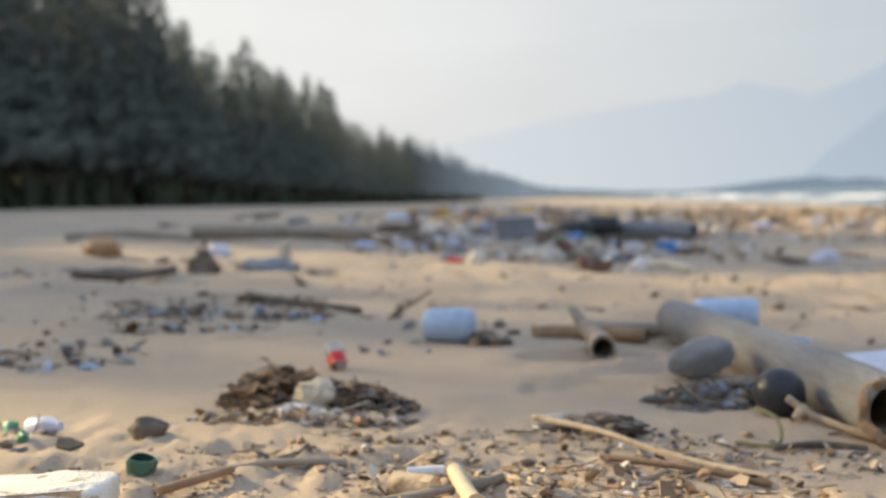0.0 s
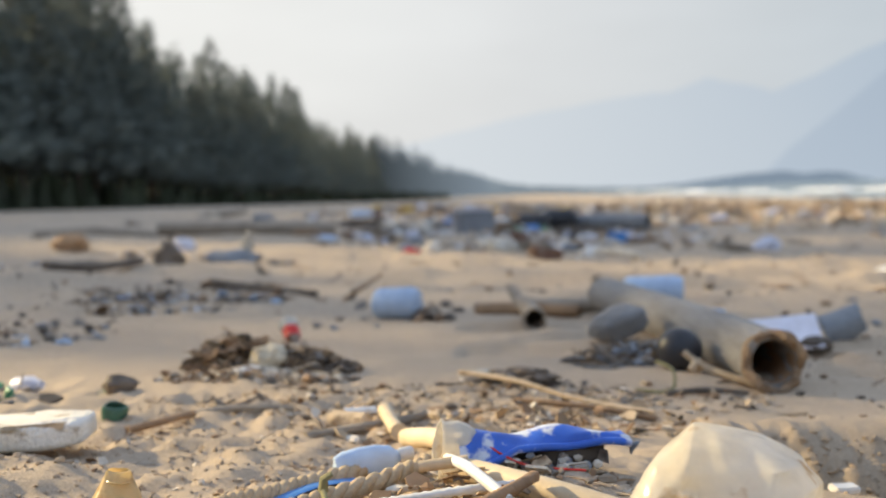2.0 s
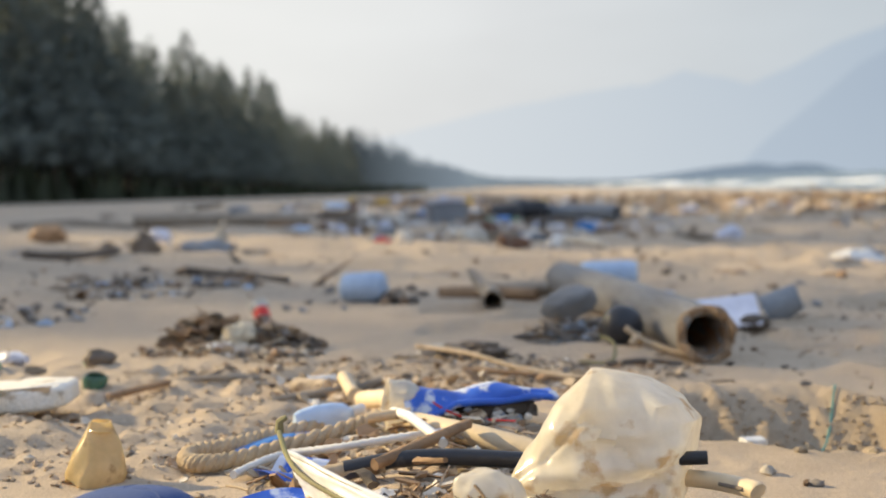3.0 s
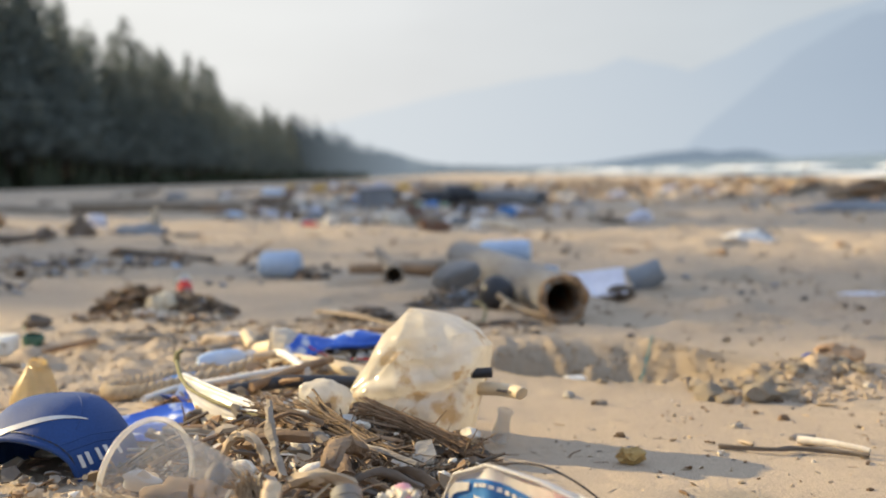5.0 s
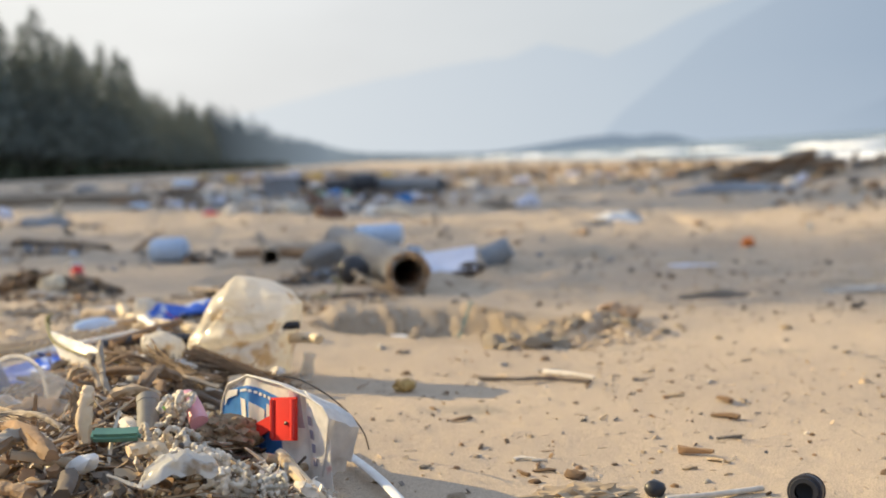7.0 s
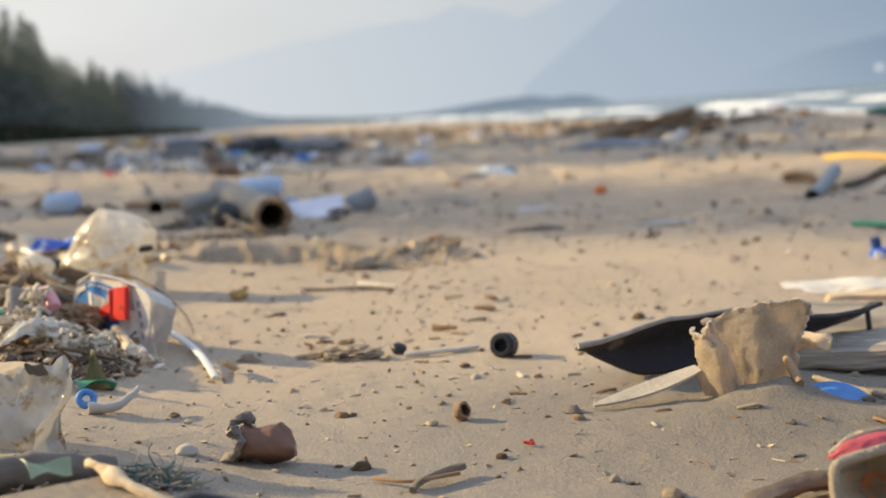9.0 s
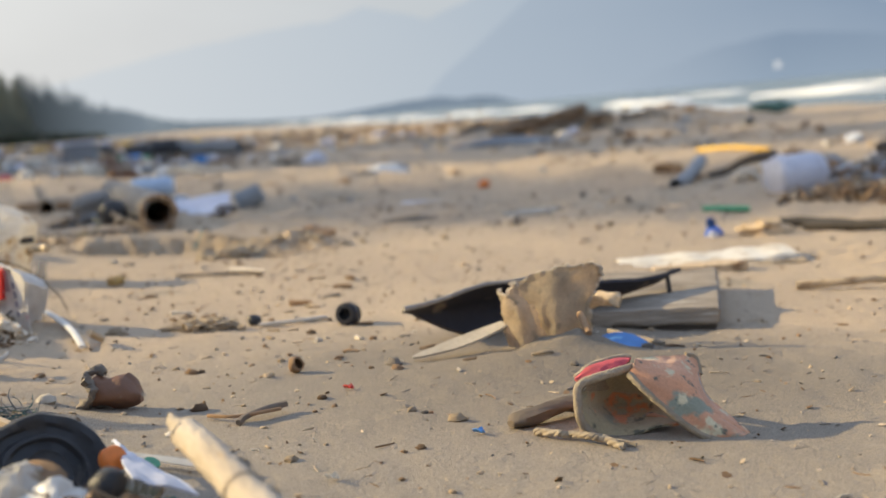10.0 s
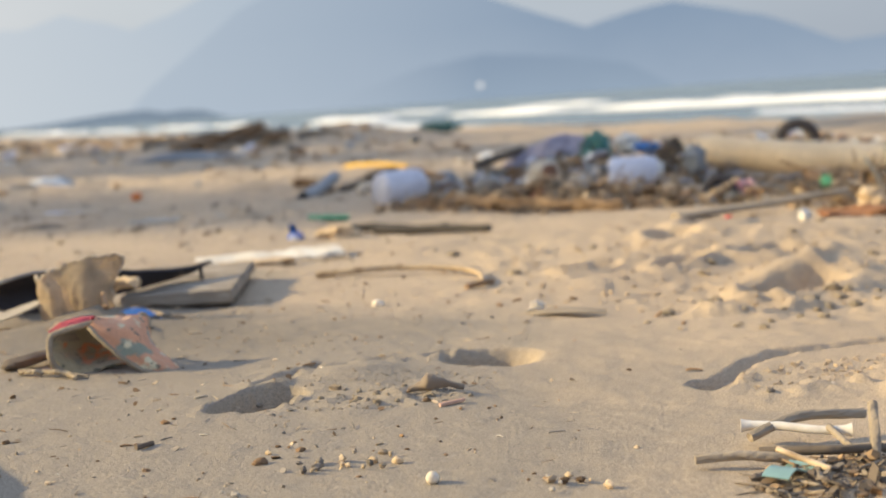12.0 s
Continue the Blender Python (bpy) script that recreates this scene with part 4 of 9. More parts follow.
def cut_jug():
    """Cream jug, cut open, standing mouth down, dented, its shoulder sunk to one side."""
    t = thing("plastic_jug", "cloudy cream plastic jug, dented and dirty, upside down in litter", "jug", (0.261, 0.675, 0.0), (0, 0, -21.7))
    zs = (-0.040, -0.010, 0.020, 0.055, 0.085, 0.105, 0.118, 0.126, 0.129)
    left = (-0.050, -0.070, -0.079, -0.066, -0.043, -0.026, -0.013, -0.005, -0.001)
    right = (0.060, 0.070, 0.079, 0.086, 0.088, 0.076, 0.050, 0.022, 0.004)
    deep = (0.046, 0.050, 0.054, 0.054, 0.050, 0.042, 0.030, 0.014, 0.003)

    def skin(a, z, inset=0.0):
        xl, xr, d = np.interp(z, zs, left) + inset, np.interp(z, zs, right) - inset, np.interp(z, zs, deep) - inset
        c, s = math.cos(a), math.sin(a)
        e = 0.62
        p = Vector(((xl + xr) / 2 + (xr - xl) / 2 * math.copysign(abs(c) ** e, c), d * math.copysign(abs(s) ** e, s), z))
        fold = p.z - (0.034 + 0.22 * p.x)                       # one long slanting crease across the front
        if s < 0:
            p.y += 0.010 * math.exp(-(fold / 0.006) ** 2) - 0.006 * math.exp(-((fold - 0.016) / 0.010) ** 2)
            crease = p.z - 0.095 + 0.9 * abs(p.x - 0.004)
            p.y += 0.004 * math.exp(-(crease / 0.005) ** 2)
        p += noise.noise_vector(p * 18 + Vector((2, 0, 0))) * 0.0060 + noise.noise_vector(p * 80) * 0.0010
        for k, (sx, sz, amount) in enumerate(((22, 9, 0.0075), (10, 26, 0.0055), (40, 30, 0.0012))):          # sharp folds
            p.y += amount * (abs(noise.noise(Vector((p.x * sx + 3 * k, 4.0 * k, p.z * sz + p.x * 6)))) * 2 - 0.5) * (s < 0.2)
        return p
    n, rows = 110, np.concatenate([np.linspace(-0.040, 0.11, 56), np.linspace(0.114, 0.129, 8)])
    v = [skin(2 * math.pi * i / n, float(z)) for z in rows for i in range(n)]
    f = [(k * n + i, k * n + (i + 1) % n, (k + 1) * n + (i + 1) % n, (k + 1) * n + i) for k in range(len(rows) - 1) for i in range(n)]
    f.append(tuple(range((len(rows) - 1) * n, len(rows) * n)))
    main = part("body", (v, f), CREAM, t, smooth=28)
    part("cut_edge", tube([skin(a, -0.038) for a in np.linspace(0, 6.283, 40)], 0.0022, 6, rough=0.2), CREAM, main)
    return t


cut_jug()

t = thing("brush_handle", "pale wooden tool handle sticking out beside the jug", "handle", (0.370, 0.552, 0.043), (0, 0, 113))
part("shaft", tube([(0.0, 0, -0.001), (0.008, 0, 0.0), (0.05, 0, -0.002), (0.10, 0, -0.008), (0.17, 0, -0.02)], lambda q: 0.0078 - 0.0025 * (q < 0.03), 12, step=5), BAMBOO, t)
part("slot", tube([(0.010, 0.0072, 0.0005), (0.040, 0.0072, -0.001)], 0.0018, 8), DARKW, t, "dark worn groove")
thing("foam_grip", "short black plastic tube by the jug", "tube", (0.352, 0.615, 0.058), (0, 88, -14), tube([(0, 0, -0.03), (0, 0, -0.006)], 0.0060, 14, hollow=0.002), BLACK)
thing("bottle_neck", "clear plastic bottle neck beside the jug", "bottle", (0.350, 0.610, -0.020), (20, 0, 35),
      open_lathe([(0.010, 0.0), (0.011, 0.01), (0.008, 0.022), (0.008, 0.034), (0.0095, 0.035), (0.0095, 0.038), (0.008, 0.039)], 0.001, 20), CLEAR)


def twisted_rope(path, r, strands=3, turns=16, per=14):
    """Three strands laid round one another along a path."""
    core_v, _ = tube(path, 0.0005, 3, step=per)
    mids = [sum((Vector(core_v[k * 3 + i]) for i in range(3)), Vector()) / 3 for k in range(len(core_v) // 3)]
    out = []
    for s in range(strands):
        side, pts = None, []
        for k, p in enumerate(mids):
            d = (mids[min(k + 1, len(mids) - 1)] - mids[max(k - 1, 0)]).normalized()
            if side is None:
                side = d.cross(Vector((0, 0, 1))).normalized()
            side = (side - d * side.dot(d)).normalized()
            up = side.cross(d)
            a = 2 * math.pi * (turns * k / (len(mids) - 1) + s / strands)
            pts.append(p + (side * math.cos(a) + up * math.sin(a)) * r * 0.44)
        out.append(tube(pts, r * 0.58, 9, rough=0.05, seed=s))
    return out


t = thing("rope", "thick sandy three-strand rope lying in a loop", "rope", (0, 0, 0))
for vf in twisted_rope([(0.075, 1.13, 0.020), (0.03, 1.075, 0.015), (-0.05, 1.005, 0.008), (-0.11, 0.955, 0.006), (-0.148, 0.963, 0.006), (-0.152, 1.0, 0.008), (-0.11, 1.045, 0.006), (-0.06, 1.09, 0.008), (0.0, 1.14, 0.008)], 0.0108, turns=15, per=24):
    part("strand", vf, ROPE, t)


def bent_tube(name, label, category, pts, r, material, n=10, rough=0.0, hollow=0.0, flat=1.0, lift=0.0, group="", step=5, seed=0):
    """A stick, hose or strip along (x, y, height over the sand) rows."""
    w = [(x, y, gz(x, y) + h + lift) for x, y, h in pts]
    o = w[0]
    v, f = tube([(a - o[0], b - o[1], c - o[2]) for a, b, c in w], r, n, flat, rough, seed, hollow, step=step)
    return thing(name, label, category, o, (0, 0, 0), (v, f), material, group)


bent_tube("hose", "thin white ribbed hose lying across the litter", "hose", [(-0.09, 0.88, 0.008), (-0.05, 0.955, 0.012), (0.02, 0.93, 0.016), (0.10, 0.92, 0.02), (0.17, 0.94, 0.02)], lambda q: 0.0046 + 0.0007 * math.sin(q * 260), WHITE, 10, step=18)
bent_tube("plastic_strip", "flat blue plastic strip between rope strands", "strip", [(-0.105, 1.022, 0.006), (-0.06, 1.064, 0.008), (-0.015, 1.105, 0.008)], 0.010, SKYB, 8, flat=0.18)
bent_tube("pipe", "black plastic pipe half under the jug", "pipe", [(0.03, 0.80, 0.016), (0.10, 0.80, 0.018), (0.20, 0.80, 0.020), (0.28, 0.80, 0.02)], 0.0085, BLACK, 14, hollow=0.0015)
bent_tube("bamboo_stick", "short pale bamboo stick in the sand", "stick", [(0.004, 1.50, 0.008), (0.016, 1.43, 0.010), (0.026, 1.37, 0.012)], lambda q: 0.0105 + 0.002 * (q > 0.9), BAMBOO, 12, 0.04, group="bamboo sticks")
bent_tube("bamboo_stick", "pale bamboo stick leaning on a crushed bottle", "stick", [(0.036, 1.335, 0.014), (0.075, 1.23, 0.018), (0.105, 1.13, 0.020)], 0.0125, BAMBOO, 14, 0.04, group="bamboo sticks")
bent_tube("bamboo_stick", "pale split bamboo stick under the black pipe", "stick", [(0.10, 1.03, 0.012), (0.17, 0.93, 0.014), (0.26, 0.85, 0.014)], 0.013, BAMBOO, 12, 0.05, group="bamboo sticks")
for k, (pts, r) in enumerate((([(0.08, 1.02, 0.03), (0.10, 0.93, 0.038), (0.13, 0.84, 0.025)], 0.0055), ([(0.05, 0.985, 0.03), (0.10, 0.985, 0.036)], 0.006),
                              ([(0.06, 0.78, 0.02), (0.12, 0.84, 0.03), (0.16, 0.92, 0.03)], 0.006), ([(-0.02, 0.80, 0.012), (0.07, 0.80, 0.014)], 0.009))):
    bent_tube("stick", "bleached broken stick in the litter", "stick", pts, r, (WHITE, DRIFT, BROWNW, DRIFT)[k], 9, 0.1, group="loose sticks", seed=k)


def squeeze_bottle(at, turn):
    t = thing("squeeze_bottle", "small white and pale blue squeeze bottle lying on sand", "bottle", at, turn)
    sh = lambda p, a: Vector((p.x, p.y * 0.62, p.z))
    part("body", lathe([(0.006, 0), (0.016, 0.003), (0.0195, 0.012), (0.0205, 0.03), (0.019, 0.05), (0.015, 0.066), (0.008, 0.073), (0.006, 0.078)], 22, sh), BLUEWHITE, t)
    part("cap", lathe([(0.0085, 0.076), (0.0085, 0.09), (0.006, 0.093)], 16), WHITE, t, "white cap")
    return t


squeeze_bottle((-0.045, 1.125, 0.010), (0, 82, 14))


def label_bottle():
    """Crushed bottle: frayed pale neck, blue and white film, open side full of shells."""
    t = thing("crushed_bottle", "crushed bottle in torn blue and white film, shells inside", "bottle", (0.078, 1.062, 0.012), (0, 0, 6))
    t.scale = (0.80, 0.90, 1.0)

    def film(u, v):
        a0 = 38 - 60 * max(0, 1 - u / 0.34)
        a = radians(a0 + (166 - a0) * v)
        r = 0.041 * (1 - 0.25 * u) + 0.004 * math.sin(9 * u + 4 * v)
        x = 0.015 + 0.235 * u
        cut = 0.50 * u * max(0, 0.55 - v)
        return Vector((x, -r * math.cos(a) * (1 - cut), 0.012 + r * math.sin(a) * (0.86 - 0.45 * cut))) + noise.noise_vector(Vector((u * 4, v * 3, 1))) * 0.006
    part("film", sheet(film, 34, 22, 0.0012), BLUE, t, "blue and white printed film")
    part("edge_band", tube([film(q, 0.0) + Vector((0, -0.001, 0.0)) for q in np.linspace(0.02, 1, 14)], 0.0042, 8), BLUE, t)

    def neck(p, a):
        return p + noise.noise_vector(p * 55 + Vector((4, 4, 0))) * 0.005
    v, f = open_lathe([(0.012, 0.0), (0.026, 0.004), (0.034, 0.016), (0.036, 0.032), (0.031, 0.050), (0.033, 0.056)], 0.002, 26, neck)
    rot = pose(0.045, 0.0, 0.018, 0, -78, 0)
    part("neck", ([rot @ p for p in v], f), CREAM, t, "frayed pale neck end")
    # solid dark lump stands in for the shade inside the open bottle
    part("pouch", ([Vector((0.15 + p.x * 2.3, 0.0 + p.y, 0.012 + p.z)) for p in lump(0.027, 3, (1.1, 0.8, 0.75), 0.4)[0]], lump(0.027, 3)[1]), DARKW, t, "dark lump for the shaded hollow with debris")
    rnd = random.Random(9)
    for k in range(26):
        c = Vector((0.07 + 0.15 * rnd.random(), -0.020 - 0.008 * rnd.random(), -0.004 + 0.026 * rnd.random()))
        vf = lump(rnd.uniform(0.004, 0.008), k, (1.3, 0.8, 0.8), 0.5, 2)
        part("shell", ([p + c for p in vf[0]], vf[1]), (SHELLM, STONE, GREYP)[k % 3], t)
    return t


label_bottle()
rnd = random.Random(12)
SHELL_V = sheet(lambda u, v: (0.012 * (u - 0.5) * (1.2 - 0.5 * v), 0.014 * (v - 0.5), 0.006 * math.sin(math.pi * u) * math.sin(math.pi * (0.15 + 0.85 * v))), 8, 7, 0.0012)
for k in range(16):
    thing("shell", "small grey bivalve shell in the crushed bottle", "shell", (0.15 + rnd.random() * 0.14, 1.075 + rnd.uniform(-0.012, 0.02), 0.022 + rnd.random() * 0.022),
          (rnd.uniform(20, 110), rnd.uniform(-40, 40), rnd.uniform(0, 360)), SHELL_V, (STONE, SHELLM, GREYP)[k % 3], "shells in the bottle")
bent_tube("wire", "thin red wire hanging over the bottle", "wire", [(0.105, 1.08, 0.052), (0.112, 1.06, 0.042), (0.12, 1.045, 0.03), (0.16, 1.02, 0.012), (0.22, 1.00, 0.012)], 0.0012, RED, 6)


YELLOWED = mat("yellowed_cloudy_plastic", (0.84, 0.70, 0.40), (0.72, 0.56, 0.28), 18, 0.25, 0.12, 60, through_light=0.45, clear=0.12, spots=(0.58, 0.42, 0.22), spot_at=0.60)


def cone_cup():
    t = thing("cut_bottle_top", "yellowed translucent cut bottle end standing in sand", "bottle", (-0.245, 0.93), (0, 8, 20), lift=-0.004)
    part("shell", open_lathe([(0.031, 0.0), (0.033, 0.010), (0.028, 0.028), (0.018, 0.046), (0.010, 0.058), (0.0085, 0.064)], 0.0016, 30, crumple(5, 0.009, 30)), YELLOWED, t)
    part("lip", tube([(0.0105 * math.cos(a), 0.0105 * math.sin(a), 0.058) for a in np.linspace(0, 6.28, 14)], 0.0012, 6), YELLOWED, t)


cone_cup()

t = thing("polystyrene_slab", "broken white polystyrene slab with dirty pitted edges", "foam slab", (-0.630, 1.325), (0, -2, 3), lift=-0.006)
foam_slab = part("slab", worn_block(0.53, 0.125, 0.036, 3, 0.09), FOAMW, t, smooth=70)
rnd = random.Random(9)
for k in range(26):
    part("pit", ([p + Vector((0.25 * (2 * rnd.random() - 1), -0.0575, 0.006 + 0.028 * rnd.random())) for p in lump(rnd.uniform(0.002, 0.005), k, (1, 0.35, 1), 0.3, 1)[0]], lump(0.003, k, sub=1)[1]), DRIFT, foam_slab)


def navy_cap():
    """Upright cap crown with a half-moon opening, stitched rim, seams and white prints."""
    t = thing("navy_cap", "navy blue fabric cap with arched opening and white print", "cap", (-0.128, 0.535, -0.005))

    def low(az):
        d = (math.degrees(az) - 240 + 180) % 360 - 180
        return radians(38) * math.sqrt(max(0.0, 1 - (d / 54) ** 2)) ** 0.9

    def dome(az, el, out=0.0):
        c = max(0.0, math.cos(el)) ** 0.85
        r = 0.083 + out
        p = Vector((r * math.cos(az) * c, r * math.sin(az) * c, (0.081 + out) * math.sin(el)))
        return p + noise.noise_vector(p * 16 + Vector((3, 0, 0))) * 0.0045

    def shell(u, v):
        az = radians(60) + 2 * math.pi * u
        a = low(az)
        return dome(az, a + (math.pi / 2 - a) * v)
    main = part("crown", sheet(shell, 90, 24, 0.0026), NAVY, t)
    arch = [radians(q) for q in np.linspace(186.5, 293.5, 50)]
    part("rim", tube([dome(a, low(a), 0.0006) for a in arch], 0.0028, 8), NAVY, main, "stitched navy rim")
    part("stitching", tube([dome(a, low(a) + 0.10, 0.0016) for a in arch], lambda q: 0.0006 + 0.0004 * math.sin(q * 150), 5, step=4), BLACK, main, "dark stitched line")
    for row in ((282, 30, 312, 34, 12, 30), (282, 24, 315, 28, 15, 25), (60, 4, 70, 45, 90, 88), (300, 40, 320, 62, 355, 86)):
        a0, e0, a1, e1, a2, e2 = row
        a2 = a2 + 360 if a2 < a0 - 180 else a2
        path = [dome(radians(float(np.interp(q, (0, 0.5, 1), (a0, a1, a2)))), radians(float(np.interp(q, (0, 0.5, 1), (e0, e1, e2)))), 0.0008) for q in np.linspace(0, 1, 16)]
        part("seam", tube(path, 0.0011, 6), NAVY, main)
    for k in range(9):
        path = [dome(radians(a), radians(56 - 2.4 * k - 0.05 * abs(a - 330)), 0.0006) for a in np.linspace(300 + 2 * k, 365 - k, 9)]
        part("rib", tube(path, 0.0007, 5), NAVY, main)

    def swoosh(u, v):
        az, el = 222 + 92 * u, 40 + 13.8 * math.sin(math.pi * 0.86 * u)
        return dome(radians(az), radians(el + (v - 0.5) * 6.5 * (1 - u) ** 0.6), 0.0020)
    part("white_print", sheet(swoosh, 26, 4, 0.0006), WHITE, main, "white curved print")
    for k, (a0, w) in enumerate(((298, 3.2), (304, 3.2), (313, 3.0), (320, 3.4), (331, 3.4))):
        bar = lambda u, v: dome(radians(a0 + w * u - 2.5 * v + 1.2 * k * 0), radians(11 + 1.2 * k + 9.5 * v), 0.0020)
        part("print_bar", sheet(bar, 4, 6, 0.0006), WHITE, main, "worn white printed bar")


navy_cap()

pk = lambda u, v: (0.16 * (u - 0.5), 0.14 * (v - 0.5), 0.010 + 0.006 * math.sin(7 * u + 3 * v) + 0.004 * math.sin(13 * v))
thing("snack_packet", "flat blue and white printed plastic packet", "packet", (-0.035, 0.653), (6, 3, 18), sheet(pk, 22, 22, 0.001), BLUE, lift=0.0)
thing("snack_packet", "crumpled blue printed packet beside the cap", "packet", (-0.03, 0.88), (10, -4, 60), sheet(lambda u, v: (0.07 * (u - 0.5), 0.05 * (v - 0.5), 0.012 + 0.009 * math.sin(8 * u + 2 * v)), 18, 14, 0.001), BLUE, lift=-0.005)


def broken_bowl():
    """Broken side of a white basin: a wide stained rim band sloping down, cream wall hanging under its tip."""
    t = thing("broken_basin", "broken white plastic basin with stained rim", "basin", (0, 0, 0))
    upper = ((-0.013, 0.700, 0.064), (0.033, 0.610, 0.060), (0.085, 0.540, 0.050), (0.138, 0.490, 0.047))
    lower = ((-0.010, 0.688, 0.050), (0.034, 0.598, 0.045), (0.085, 0.528, 0.040), (0.138, 0.484, 0.040))
    hem = ((0.000, 0.665, 0.036), (0.036, 0.595, 0.031), (0.081, 0.532, 0.030), (0.128, 0.488, 0.030))
    foot = ((0.024, 0.595, 0.006), (0.046, 0.575, 0.012), (0.078, 0.530, 0.016), (0.120, 0.492, 0.018))
    band = draped((upper, lower), 2, 0.002, 0.0006)
    part("rim_band", sheet(band, 36, 10, 0.0022), WHITE, t)
    part("rim_lip", tube([band(q, 0.0) for q in np.linspace(0, 1, 30)], 0.0024, 8, rough=0.12), WHITE, t)
    part("stain_line", tube([band(q, 0.93) + Vector((0, -0.0012, 0)) for q in np.linspace(0, 1, 26)], 0.0018, 6, rough=0.4), BROWNW, t, "dark stain along the rim")
    part("under_rim", sheet(draped((lower, hem), 5, 0.0015, 0.0005), 30, 8, 0.002), WHITE, t)
    part("wall", sheet(draped((hem, foot), 8, 0.002, 0.0005), 26, 12, 0.0018), CREAM, t, "cream stained wall")


broken_bowl()
bent_tube("reed", "olive green reed stalk bent over the basin", "stalk", [(-0.028, 0.755, 0.070), (-0.010, 0.680, 0.050), (0.030, 0.590, 0.040), (0.085, 0.520, 0.032), (0.150, 0.470, 0.026)], lambda q: 0.0026 - 0.0010 * q, OLIVE, 8, 0.15)
thing("reed_tip", "frayed dry reed tip", "stalk", (-0.029, 0.765, 0.082), (20, 0, 10), tube([(0, 0, -0.012), (0.001, 0, 0.0), (0.008, 0, 0.004)], lambda q: 0.0045 - 0.002 * q, 7, rough=0.2), OLIVE)
thing("sponge_ball", "rounded cream plastic float in dry weed", "float", (0.155, 0.560, 0.050), (10, 20, 0), lump(0.024, 4, (1.25, 0.9, 0.80), 0.22, 4, 1.5), CREAM)


TUBP = mat("scuffed_clear_plastic", (0.74, 0.70, 0.64), (0.60, 0.53, 0.43), 20, 0.16, 0.12, 60, through_light=0.2, clear=0.74, spots=(0.46, 0.36, 0.24), spot_at=0.58)
RIMP = mat("frosted_clear_rim", (0.80, 0.78, 0.74), (0.70, 0.67, 0.62), 30, 0.18, 0.1, 80, through_light=0.4, clear=0.5)


def deli_cup():
    """Clear tapering food tub lying on its side."""
    t = thing("food_tub", "clear plastic food tub lying on its side, sandy inside", "tub", (0.092, 0.190, 0.030), (0, -84, -39))
    part("body", open_lathe([(0.026, 0.0), (0.0285, 0.003), (0.039, 0.045), (0.050, 0.105), (0.0515, 0.112)], 0.0011, 40,
                            lambda p, a: p + noise.noise_vector(p * 24 + Vector((8, 0, 0))) * 0.0035), TUBP, t)
    part("rim", tube([(0.0525 * math.cos(a), 0.0525 * math.sin(a), 0.112) for a in np.linspace(0, 6.283, 40)], 0.0026, 8), RIMP, t, "thick clear rolled rim")
    part("sand_fill", ([Vector((-0.015 + 0.026 * q.x, 0.034 * q.y * (0.75 + 0.3 * q.z), 0.056 + 0.050 * q.z)) for q in lump(1.0, 21, (1, 1, 1), 0.35, 4, 2.2)[0]], lump(1.0, 21, sub=4)[1]), ORGANIC, t, "brown sand and husk inside")
    part("foot_ring", tube([(0.026 * math.cos(a), 0.026 * math.sin(a), 0.001) for a in np.linspace(0, 6.283, 30)], 0.0012, 6), RIMP, t)


deli_cup()


PRINTB = mat("blue_printed_paper", (0.09, 0.31, 0.72), (0.06, 0.24, 0.62), 26, 0.45, 0.2, 90, spots=(0.40, 0.50, 0.66), spot_at=0.66, through_light=0.25)


